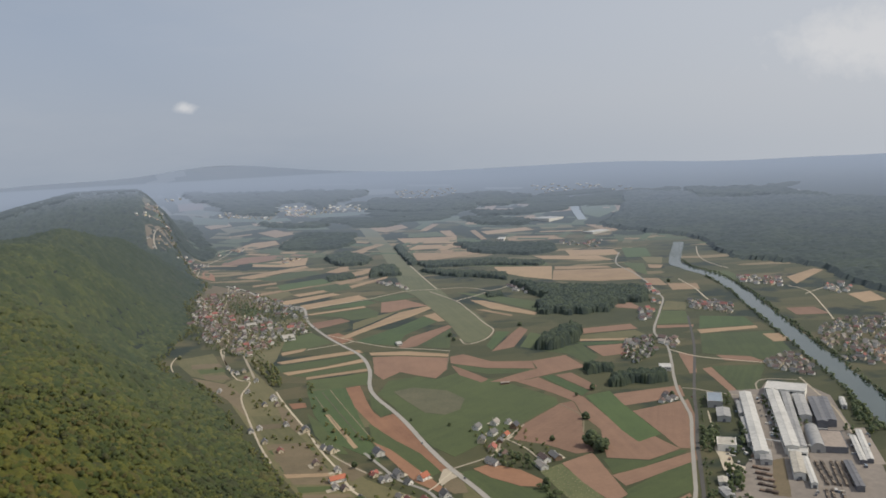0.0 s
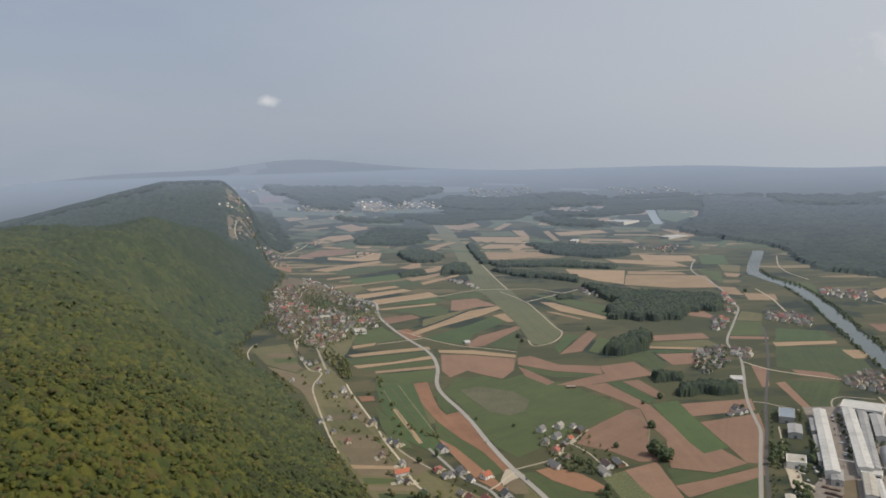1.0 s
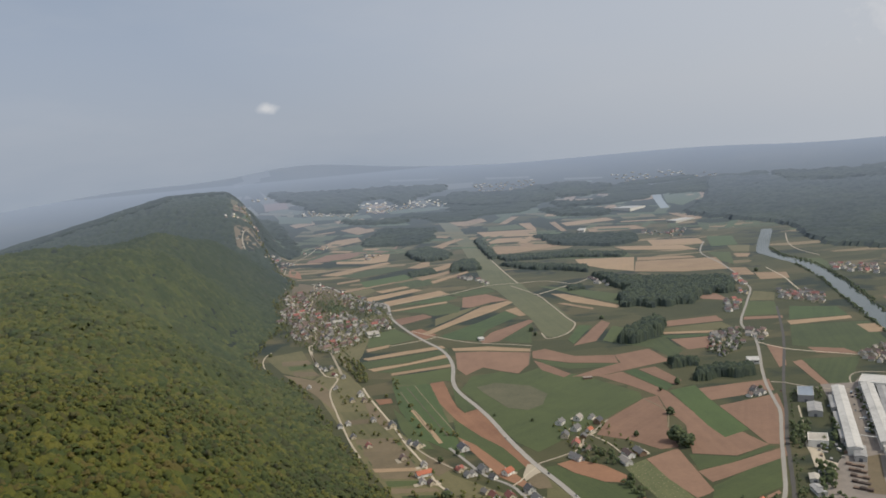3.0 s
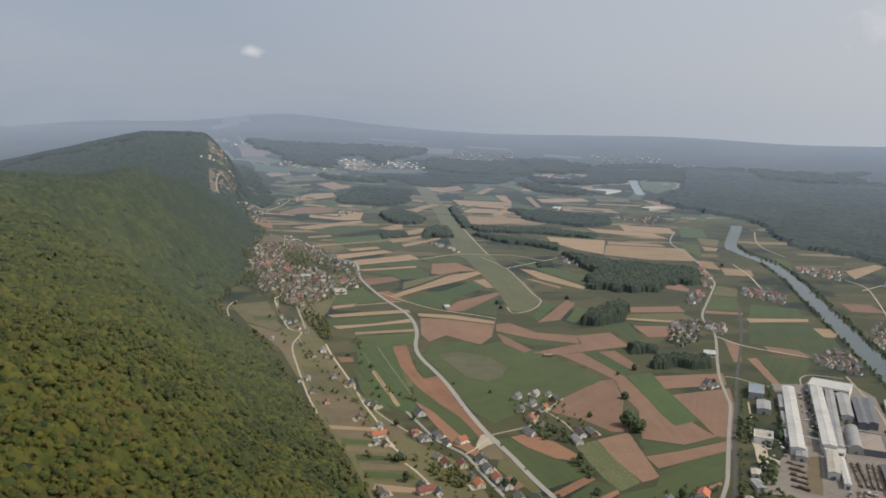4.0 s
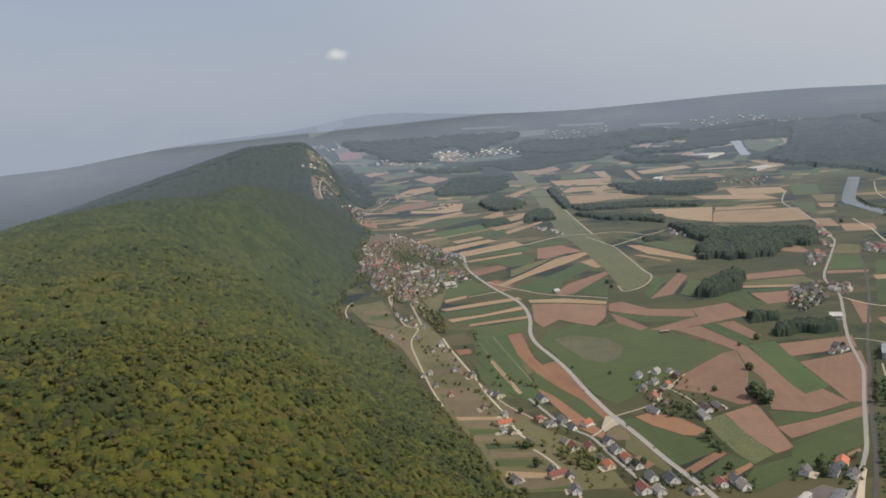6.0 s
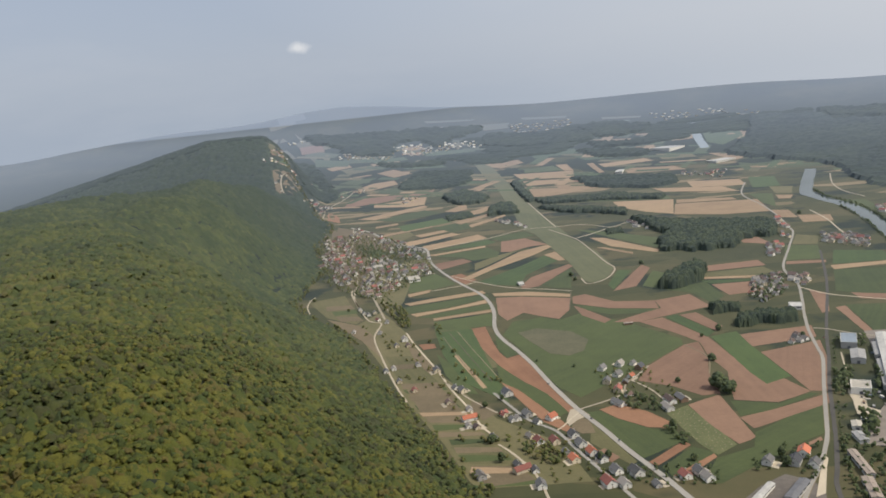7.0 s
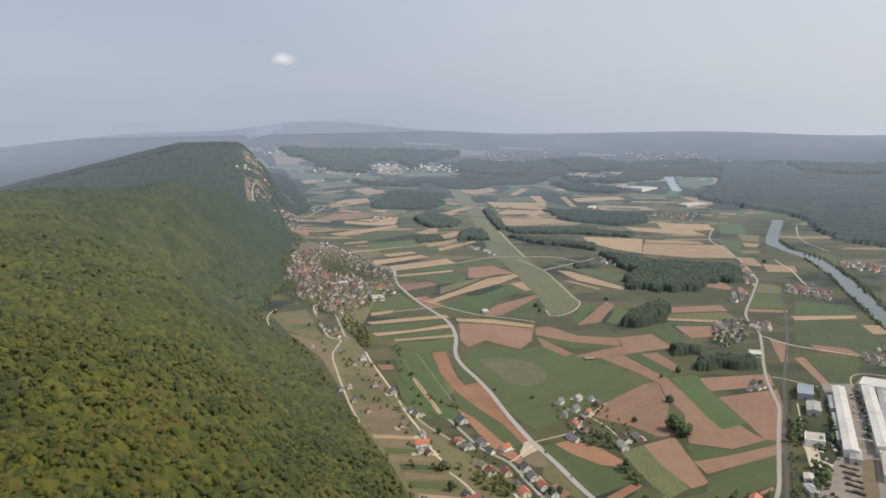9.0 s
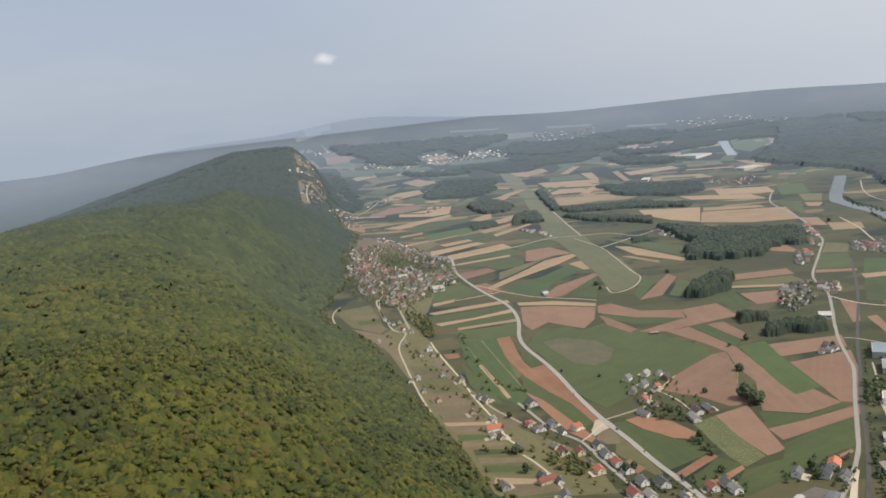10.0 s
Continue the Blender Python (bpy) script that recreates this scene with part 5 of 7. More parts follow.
def tree_model(seed, radius, height, material):
    """One tree: tapered trunk, limbs, and a crown of many clumps with gaps."""
    rnd = random.Random(seed)
    ob = new("tree")
    bm = bmesh.new()

    def limb(a, b, r0, r1):
        a, b = Vector(a), Vector(b)
        q = (b - a).to_track_quat("Z", "Y").to_matrix()
        rings = [[bm.verts.new(p + q @ Vector((r * math.cos(t), r * math.sin(t), 0))) for t in (k * math.tau / 6 for k in range(6))] for p, r in ((a, r0), (b, r1))]
        for i in range(6):
            bm.faces.new((rings[0][i], rings[0][(i + 1) % 6], rings[1][(i + 1) % 6], rings[1][i]))

    limb((0, 0, -0.3), (0, 0, height * 0.55), radius * 0.075, radius * 0.045)
    for i in range(6):
        a = i * 2.4
        limb((0, 0, height * (0.25 + 0.05 * i)), (radius * 0.6 * math.cos(a), radius * 0.6 * math.sin(a), height * (0.5 + 0.05 * i)), radius * 0.035, radius * 0.012)
    part("trunk", bm, "bark", ob)
    vs, fs, n = [], [], 0
    for i in range(30):
        v, f = lump(rnd, 2, 0.4)
        t = (i + 0.5) / 30
        a = i * 2.4 + rnd.uniform(-0.4, 0.4)
        r = radius * 0.80 * math.sin(math.pi * min(0.18 + 0.80 * t, 0.97)) ** 0.7 * rnd.uniform(0.55, 1.0)
        s = radius * rnd.uniform(0.24, 0.40)
        vs.append(v * s + np.array([r * math.cos(a), r * math.sin(a), height * (0.22 + 0.68 * t)]))
        fs.append(f + n)
        n += len(v)
    vs, fs = np.concatenate(vs), np.concatenate(fs)
    me = bpy.data.meshes.new("crown")
    me.from_pydata(vs.tolist(), [], fs.tolist())
    me.polygons.foreach_set("use_smooth", [True] * len(me.polygons))
    me.materials.append(MAT[material])
    crown = new("crown", me)
    crown.parent = ob
    return ob


TREES = {}


def tree(words, x, y, radius, height, turn=0, material="dark_leaves", group=""):
    key = (round(radius), round(height), material)
    if key not in TREES:
        TREES[key] = tree_model(len(TREES) + 5, radius, height, material)
    ob = put(TREES[key], x, y, turn, group, 0.0)
    return tagged(ob, words, "tree")


def tufts(words, gap, seed, *pts):
    """Rows of pale low plants, each a small ragged clump."""
    rnd = random.Random(seed)
    places = [(x, y, land(x, y), rnd.uniform(0.4, 0.9), 0.7, "dot") for x, y in scatter(list(pts), gap, seed)]
    return wood("crop_tufts", words, places, "pale_plants", seed, "crop")


MAT["pale_plants"] = surface("pale_flowering_plants", plain((0.22, 0.20, 0.12), 0.25, 0.8), 0.9, 0.1)


def container(words, x, y, turn, w, l, h, material):
    """A steel box with corrugated sides and a door end."""
    ob = new("yard_container")
    bm = bmesh.new()
    k = int(l / 0.6)
    ring = []
    for i in range(k + 1):
        ring.append((w / 2 - (0.06 if i % 2 else 0.0), -l / 2 + l * i / k))
    ring += [(-px, py) for px, py in ring[::-1]]
    low = [bm.verts.new((px, py, 0.1)) for px, py in ring]
    high = [bm.verts.new((px, py, h)) for px, py in ring]
    for i in range(len(ring)):
        j = (i + 1) % len(ring)
        bm.faces.new((low[i], low[j], high[j], high[i]))
    bm.faces.new(high)
    part("body", bm, material, ob)
    for s in (-1, 1):
        part("door", made_box(min(0.05 * s, s * w / 2 * 0.94), max(0.05 * s, s * w / 2 * 0.94), -l / 2 - 0.06, -l / 2 + 0.02, 0.2, h - 0.12), "sheet_dark", ob)
    ob.matrix_basis = pose(x, y, land(x, y), 0, 0, turn)
    return tagged(ob, words, "container", "containers in the factory yard")


def canopy(words, height, step, seed, *pts, name="far_forest", material="canopy"):
    """A closed wood too far to tell its trees: a sheet of uneven crowns that falls to the ground at its ragged border."""
    pts = list(pts)
    x0, x1 = min(p[0] for p in pts), max(p[0] for p in pts)
    y0, y1 = min(p[1] for p in pts), max(p[1] for p in pts)
    rnd = random.Random(seed)
    nx, ny = int((x1 - x0) / step) + 3, int((y1 - y0) / step) + 3
    spots, within, verts = [], [], []
    for j in range(ny):
        for i in range(nx):
            x = x0 + (i - 1 + rnd.uniform(-0.35, 0.35)) * step
            y = y0 + (j - 1 + rnd.uniform(-0.35, 0.35)) * step
            wx, wy = x + 1.5 * step * noise.noise((x / 60, y / 60, 1.0)), y + 1.5 * step * noise.noise((x / 60, y / 60, 6.0))
            within.append(inside(wx, wy, pts))
            spots.append((x, y))
    # no lone trees at the border: they join the ground again
    near = [sum(within[k + b * nx + a] for a in (-1, 0, 1) for b in (-1, 0, 1) if 0 <= k + b * nx + a < len(within)) for k in range(len(within))]
    within = [w and c > 4 for w, c in zip(within, near)]
    for (x, y), inner in zip(spots, within):
        h = height * (0.75 + 0.35 * noise.noise((x / 45, y / 45, seed)) + rnd.uniform(-0.22, 0.22)) if inner else -2.0
        verts.append((x, y, land(x, y) + h))
    faces = []
    for j in range(ny - 1):
        for i in range(nx - 1):
            q = (j * nx + i, j * nx + i + 1, (j + 1) * nx + i + 1, (j + 1) * nx + i)
            if any(within[k] for k in q):
                faces += [(q[0], q[1], q[2]), (q[0], q[2], q[3])]
    return tagged(tidy(name, verts, faces, material), words, "forest", kind="stuff")


def pipe_bridge(x0, y0, x1, y1, high):
    """Two pipes on a row of steel trestles between the halls."""
    ob = new("pipe_bridge")
    long = math.dist((x0, y0), (x1, y1))
    for s in (-0.5, 0.5):
        bm = bmesh.new()
        bmesh.ops.create_cone(bm, cap_ends=True, segments=10, radius1=0.4, radius2=0.4, depth=long, matrix=pose(0, s, high + 0.4, 0, 90, 0))
        part("pipe", bm, "sheet_white", ob)
    k = int(long / 9) + 1
    for i in range(k + 1):
        xx = -long / 2 + 0.4 + (long - 0.8) * i / k
        for s in (-0.8, 0.8):
            part("post", made_box(xx - 0.12, xx + 0.12, s - 0.12, s + 0.12, 0, high), "sheet_grey", ob)
        part("beam", made_box(xx - 0.15, xx + 0.15, -1.0, 1.0, high - 0.25, high), "sheet_grey", ob)
    ob.matrix_basis = pose((x0 + x1) / 2, (y0 + y1) / 2, land((x0 + x1) / 2, (y0 + y1) / 2), 0, 0, math.degrees(math.atan2(y1 - y0, x1 - x0)))
    return tagged(ob, "pale pipes on steel trestles between factory halls", "pipe bridge")


CARS = {}


def car(colour, x, y, turn, van=False):
    """A car on the road: lower body, cabin with glass, four wheels."""
    key = (colour, van)
    if key not in CARS:
        ob = new("car")
        high = 1.9 if van else 1.35
        bm = made_box(-0.85, 0.85, -2.1, 2.1, 0.35, 0.85)
        part("body", bm, colour, ob)
        bm = made_box(-0.75, 0.75, -1.9 if van else -1.3, 1.2 if van else 0.9, 0.85, high)
        for v in bm.verts:
            if v.co.z > 1:
                v.co.x *= 0.85
                v.co.y *= 0.8
        part("cabin", bm, colour if van else "glass", ob)
        for sx in (-0.8, 0.8):
            for sy in (-1.3, 1.3):
                bm = bmesh.new()
                bmesh.ops.create_cone(bm, cap_ends=True, segments=10, radius1=0.33, radius2=0.33, depth=0.22, matrix=pose(sx, sy, 0.33, 0, 90, 0))
                part("wheel", bm, "tile_dark", ob)
        tagged(ob, {"sheet_white": "white", "sheet_dark": "dark", "tile_red": "red", "sheet_blue": "blue-grey"}[colour] + (" delivery van" if van else " car") + " standing on the grey asphalt", "van" if van else "car")
        CARS[key] = ob
    ob = put(CARS[key], x, y, turn, "cars on the roads", -0.31)
    return ob


# ---- water and woods ----
def river(width, *pts, water="water"):
    """Water in one broad ribbon."""
    ob = ribbon("river", list(pts), width, water, 0.24, uneven=5.0)
    tagged(ob, "calm grey-blue river reflecting the hazy sky", "river", kind="structure")


# river and its banks
RIVER = [(866, 2860), (713, 2400), (705, 2260), (724, 2088), (711, 1915), (680, 1715), (649, 1540), (618, 1344), (594, 1200), (570, 1065), (547, 957), (525, 860), (505, 760), (490, 660)]
river(37, *RIVER)
# far reach, its haze and sky reflection painted as a pale colour
river(40, (690, 4180), (669, 3963), (653, 3773), (643, 3564), water="pale_water")


def bank(off, first):
    """The river's line, moved sideways onto one of its banks."""
    out = []
    for (ax, ay), (bx, by) in zip(RIVER[first:], RIVER[first + 1:]):
        k = math.dist((ax, ay), (bx, by))
        out.append((ax - (by - ay) / k * off, ay + (bx - ax) / k * off))
    return out


# woods and groves of the valley
treeline("dark green bushes lining the river bank", 6, 3.2, 241, *bank(-21, 3), wide=3)
treeline("dark green bushes lining the river bank", 6, 3.6, 310, *bank(22, 1), wide=4)
canopy("dark wood at the end of the airfield", 13, 10, 11, (-687, 3260), (-651, 3552), (-387, 3537), (-371, 3269), (-444, 3174), (-633, 3172))
canopy("dark belt of trees across the plain", 13, 9, 97, (44, 3163), (242, 3101), (426, 3008), (414, 2835), (293, 2752), (113, 2900))
canopy("dark wooded belt far across the plain", 15, 16, 7, (-402, 4317), (-90, 4273), (209, 4200), (170, 3974), (-229, 3984), (-382, 4075))
canopy("dark wooded belt far across the plain", 15, 16, 66, (94, 4345), (507, 4227), (427, 4024), (202, 4034))
canopy("broad dark forest beyond the river", 16, 15, 68, (727, 3489), (693, 3385), (801, 3186), (902, 3057), (953, 2876), (910, 2580), (908, 2378), (975, 2292), (1015, 2197), (1028, 2109), (999, 1961), (987, 1871), (989, 1737), (1040, 1600), (1200, 1640), (1520, 2150), (2120, 3150), (1944, 3418), (1854, 3563), (1655, 3695), (1405, 3742), (1271, 3828), (1271, 3998), (1094, 4092), (948, 4099), (904, 3869), (844, 3683), material="river_forest")
plot("clover", (699, 3956), (866, 3998), (844, 3745), (723, 3589), (673, 3687))
canopy("dark wooded belt far across the plain", 15, 16, 35, (1285, 4134), (1691, 3877), (1827, 3503), (1617, 3698), (1270, 3908))
canopy("dark wooded belt far across the plain", 15, 16, 22, (82, 3827), (402, 3656), (375, 3528), (180, 3605))
canopy("dark wooded belt far across the plain", 15, 16, 13, (-912, 3759), (-536, 3776), (-539, 3689), (-782, 3672))
canopy("dark wooded belt far across the plain", 14, 16, 33, (141, 3951), (437, 3860), (401, 3774), (191, 3815))
canopy("wooded slope above the village road", 13, 11, 24, (-1326, 3709), (-1323, 3865), (-1207, 3782), (-923, 3177), (-917, 3031), (-1005, 2978), (-1228, 3442))
grove("orchard trees behind the village", 10, 4.5, 168, (-362, 1411), (-305, 1348), (-271, 1229), (-293, 1243), (-342, 1347), material='leaves')
treeline("hedge of green bushes across a meadow", 6, 3, 317, (-248, 990), (-217, 975), (-183, 944), material='leaves')
treeline("hedge of green bushes across a meadow", 6, 4, 296, (-140, 780), (-114, 777), (-86, 775), material='leaves')
grove("green bushes between the gardens", 7, 4, 642, (-65, 754), (-43, 769), (-21, 730), (-29, 713), (-59, 733), material='leaves')
treeline("row of bushes above a terraced meadow", 7, 3, 888, (-153, 1007), (-127, 978), (-102, 951), material='leaves')
treeline("scattered bushes on the slope", 14, 3, 749, (-233, 1237), (-182, 1087), (-153, 967), wide=10, material='leaves')
treeline("scattered bushes on the slope", 14, 3, 983, (-365, 1252), (-286, 1126), (-237, 1058), wide=10, material='leaves')
grove("garden trees around the hamlet", 9, 4, 875, (42, 885), (82, 885), (94, 843), (78, 835), (46, 855))
grove("dark garden trees beside the plot", 7, 4, 868, (85, 789), (101, 790), (106, 749), (96, 753))
treeline("dark hedge along the railway", 8, 1.7, 381, (344, 1050), (318, 967), (295, 895), (271, 816), (252, 751), (235, 693), (219, 643), wide=1.5)
treeline("green trees beside the railway", 26, 3.0, 88, (352, 1052), (309, 929), (289, 858), (262, 772), (247, 721), (232, 666), (218, 618), wide=3)
grove("green bushes and trees around the houses by the track", 9, 2.8, 865, (158, 715), (192, 736), (227, 737), (221, 694), (203, 668), (185, 696), (157, 681))
grove("trees around the barns by the railway", 9, 3.6, 620, (252, 752), (289, 749), (295, 704), (258, 613), (221, 626))
grove("green bushes around the houses by the road", 9, 2.4, 345, (35, 703), (63, 707), (122, 699), (120, 664), (32, 668))
grove("trees among the factory offices", 8, 4.5, 687, (351, 928), (362, 924), (345, 875), (332, 875))
grove("trees among the factory offices", 8, 4.5, 397, (305, 931), (327, 936), (304, 876), (286, 870))
grove("trees among the factory offices", 8, 4.5, 518, (291, 805), (305, 791), (288, 750), (273, 759))
grove("trees among the factory offices", 8, 4, 254, (318, 868), (330, 863), (319, 839), (309, 842))
grove("dark bushes on the river meadow", 9, 5, 182, (549, 1055), (522, 961), (504, 890), (489, 884), (514, 974))
grove("garden trees in the hamlet", 11, 4, 253, (329, 1410), (375, 1410), (346, 1295), (298, 1243), (294, 1295))
grove("garden trees in the village", 13, 3.4, 484, (-690, 2110), (-664, 2240), (-500, 2140), (-330, 1800), (-290, 1640), (-345, 1500), (-375, 1430), (-430, 1470), (-540, 1620), (-640, 1930), kind='far')
grove("green garden trees in the village", 15, 4.2, 485, (-690, 2110), (-664, 2240), (-500, 2140), (-330, 1800), (-290, 1640), (-345, 1500), (-375, 1430), (-430, 1470), (-540, 1620), (-640, 1930), kind='far', material='leaves')
grove("dark trees on the village green", 10, 5, 486, (-560, 2040), (-520, 2030), (-480, 1900), (-500, 1870), (-540, 1960), kind='far')
treeline("low green bushes along the village lane", 11, 2.6, 487, (-385, 1500), (-350, 1440), (-330, 1360), (-290, 1300), wide=5, kind='far')
grove("garden trees in the village across the river", 17, 4, 286, (675, 1408), (746, 1476), (844, 1481), (675, 1182), (621, 1194), kind='far')
# single trees in the fields
tree("tall dark green double-crowned tree standing in the fields", 163.0, 897.0, 11, 20, 45)
tree("broad dark green tree beside a taller one", 171.5, 880.0, 9, 16, 280)
tree("round dark green tree standing in the fields", 174.4, 994.1, 5.5, 10, 153)
tree("round dark green tree standing in the fields", 207.9, 1121.2, 5, 9, 3)
tree("round dark green tree standing in the fields", 179.4, 1094.7, 3, 6, 149)
tree("round dark green tree standing in the fields", 179.7, 898.2, 5, 9, 293)
tree("round dark green tree standing in the fields", 119.7, 922.1, 3.5, 7, 159)
tree("round dark green tree standing in the fields", 3.7, 1525.2, 5, 9, 260)
tree("round dark green tree standing in the fields", 11.0, 1487.1, 4, 8, 99)
tree("round dark green tree standing in the fields", 148.9, 1590.8, 5, 8, 211)
tree("round dark green tree standing in the fields", 584.7, 2026.4, 6, 10, 216)
tree("round dark green tree standing in the fields", 310.7, 1071.8, 4, 7, 306)
tree("fresh green tree on the meadow slope", -226.1, 1141.6, 3, 6, 147, "leaves")
tree("fresh green tree on the meadow slope", -182.0, 1086.6, 3, 6, 220, "leaves")
tree("round dark green tree standing in the fields", -4.9, 997.1, 2.5, 5, 231)
tree("round dark green tree standing in the fields", -56.2, 1026.1, 2, 4, 82)
tree("round dark green tree standing in the fields", -98.4, 774.4, 4, 8, 119)
tree("round dark green tree standing in the fields", -115.9, 869.6, 3.5, 9, 156)
tree("round dark green tree standing in the fields", -97.1, 891.7, 3, 8, 132)
tree("fresh green tree on the meadow slope", -390.3, 1528.7, 4, 8, 22, "leaves")
tree("fresh green tree on the meadow slope", -510.8, 1455.5, 4, 7, 41, "leaves")
tree("fresh green tree on the meadow slope", -415.7, 1363.3, 3, 6, 23, "leaves")
tree("round dark green tree standing in the fields", 95.4, 796.6, 4, 8, 236)
tree("round dark green tree standing in the fields", 196.6, 709.8, 4, 8, 320)
tree("dark conifer-like garden tree beside a house", -101.3, 768.7, 4, 10, 143)
tree("dark conifer-like garden tree beside a house", -87.1, 723.8, 4, 12, 265)
tree("dark conifer-like garden tree beside a house", 13.6, 718.6, 4, 11, 273)
tree("dark conifer-like garden tree beside a house", 21.7, 725.7, 3.5, 9, 331)
tree("dark conifer-like garden tree beside a house", 185.1, 713.0, 4, 12, 241)
tree("dark conifer-like garden tree beside a house", 185.3, 695.6, 4, 11, 358)
tree("dark conifer-like garden tree beside a house", 103.5, 714.2, 4, 8, 175)
grove("green bushes in the gardens along the street", 13, 2.2, 596, (-78, 828), (-25, 770), (23, 677), (-28, 673), (-53, 722), (-73, 775), material='leaves')
grove("green bushes in the gardens of the hamlet", 12, 2.2, 630, (20, 971), (82, 974), (117, 896), (110, 844), (41, 876), material='leaves')
grove("green bushes in the meadow gardens", 23, 2.5, 882, (-313, 1202), (-253, 1141), (-119, 835), (-65, 735), (-80, 708), (-171, 868), material='leaves')
grove("trees between the factory halls", 8, 3.4, 243, (429, 956), (441, 949), (428, 913), (411, 906))
grove("trees between the factory halls", 9, 3, 125, (425, 1044), (438, 1053), (387, 893), (376, 882))
grove("trees beside the office block", 9, 3.4, 339, (375, 1062), (383, 1051), (373, 1018), (361, 1018))
grove("trees at the corner of the store", 8, 3.4, 957, (473, 916), (480, 908), (471, 890), (462, 892))

# ---- the wooded hill ----
def crown_field(x, y, gap, seed):
    """Height over the stand's own level, and a tone for each tree, of domed crowns that crowd one another."""
    rng = np.random.default_rng(seed)
    size = 128
    jx, jy, top, tone, wide = (rng.random((size, size)) for _ in range(5))
    best, own = np.full(x.shape, -9.0), np.zeros(x.shape)
    ci, cj = np.floor(x / gap).astype(int), np.floor(y / gap).astype(int)
    for di in (-1, 0, 1):
        for dj in (-1, 0, 1):
            i, j = (ci + di) % size, (cj + dj) % size
            px, py = (ci + di + 0.1 + 0.8 * jx[i, j]) * gap, (cj + dj + 0.1 + 0.8 * jy[i, j]) * gap
            r2 = ((x - px) ** 2 + (y - py) ** 2) / (gap * (0.62 + 0.35 * wide[i, j])) ** 2
            h = 0.42 * gap * (top[i, j] - 0.4) - 0.62 * gap * r2
            over = h > best
            best, own = np.where(over, h, best), np.where(over, tone[i, j], own)
    return np.maximum(best, -0.48 * gap), own


CLEARINGS = [[(-1205, 3160), (-1165, 3220), (-1105, 3140), (-1150, 3050)], [(-1165, 3050), (-1115, 3125), (-1075, 3050), (-1125, 2980)],
             [(-1110, 3330), (-1000, 3400), (-950, 3250), (-1060, 3170)], [(-1105, 2916), (-1067, 3018), (-1010, 2977), (-1000, 2803), (-1050, 2780)]]


def forest_edge(x, y):
    if y > 3250 and math.degrees(math.atan2(-x, y)) < 20.3 + 1.2 * noise.noise((x / 90, y / 90, 2.0)) and math.hypot(x, y) > 3340:
        return -5.0
    if y > 2700 and any(inside(x, y, c) for c in CLEARINGS):
        return -5.0
    u, v = ridge_frame(*hill_plan(x, y))
    return u - 5 - 8 * noise.noise((x / 35, y / 35, 4.0))


def hill_canopy(words, d0, d1, step, gap, a0, a1, seed, clump=1.0, under=5.0):
    """The closed canopy of a stretch of the hill, crown beside crown, each with its own clumps."""
    rnd = np.random.default_rng(seed)
    k = int((d0 + d1) / 2 * radians(a1 - a0) / step)
    rows = int((d1 - d0 + 2 * gap) / step)
    d = d0 - gap + np.arange(rows)[:, None] * step
    a = np.radians(np.linspace(a0, a1, k))[None, :]
    d = d + rnd.uniform(-0.3, 0.3, (rows, k)) * step
    x, y = -d * np.sin(a), d * np.cos(a)
    high, tone = crown_field(x, y, gap, seed)
    small, _ = crown_field(x + 0.3 * high, y, gap * 0.36, seed + 1)
    high = 1.12 * high + 1.4 * clump * small + rnd.uniform(-0.45, 0.45, x.shape) * clump
    verts, within = [], []
    for px, py, h in zip(x.ravel().tolist(), y.ravel().tolist(), high.ravel().tolist()):
        e = forest_edge(px, py) if k <= len(verts) < (rows - 1) * k else -1.0
        within.append(e > 0)
        roll = 3.0 * noise.noise((px / 42, py / 42, 8.0)) + 1.5 * noise.noise((px / 17, py / 17, 3.0))
        verts.append((px, py, land(px, py) + (under + h + roll if e > 0 else -2.0)))
    ok = np.array(within).reshape(rows, k)
    keep = ok[:-1, :-1] | ok[1:, :-1] | ok[:-1, 1:] | ok[1:, 1:]
    n = np.arange(rows * k).reshape(rows, k)
    faces = np.stack([n[:-1, :-1], n[:-1, 1:], n[1:, 1:], n[1:, :-1]], -1)[keep]
    me = bpy.data.meshes.new("hill_forest")
    me.from_pydata(verts, [], faces[:, ::-1].tolist())
    me.polygons.foreach_set("use_smooth", [True] * len(me.polygons))
    me.attributes.new("tree_tone", "FLOAT", "POINT").data.foreach_set("value", tone.ravel().astype(np.float32))
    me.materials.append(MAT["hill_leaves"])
    return tagged(new("hill_forest", me), words, "forest", kind="stuff")


def crowns_above():
    """The tops of the trees, standing out of the closed canopy."""
    rnd = random.Random(12)
    places = []
    for d0, d1, gap, size, kind, a0, a1 in ((225, 490, 8.6, 5.0, "near", -2.0, 51.0), (490, 820, 8.4, 4.9, "mid", 0.0, 50.0), (820, 1400, 9.0, 5.0, "dot", 3.5, 48.0)):
        d = d0
        while d < d1:
            k = max(1, int(d * radians(a1 - a0) / gap))
            for i in range(k):
                if rnd.random() < 0.14 + 0.76 * smooth(800, 1400, d):
                    continue
                a, r = radians(a0 + (a1 - a0) * (i + rnd.random()) / k), d + rnd.uniform(-0.5, 0.5) * gap
                x, y = -r * math.sin(a), r * math.cos(a)
                if forest_edge(x, y) > 2:
                    s = size * rnd.uniform(0.65, 1.2) * (1 + 0.25 * noise.noise((x / 60, y / 60, 2.0)))
                    z = land(x, y) + 2.6 - 0.75 * s + 3.0 * noise.noise((x / 42, y / 42, 8.0)) + rnd.uniform(-0.6, 1.0)
                    places.append((x, y, z, s, rnd.uniform(0.85, 1.2), kind))
            d += gap * 0.88
    wood("hill_forest", "light green treetops of the hill forest", places, "treetops", 3)


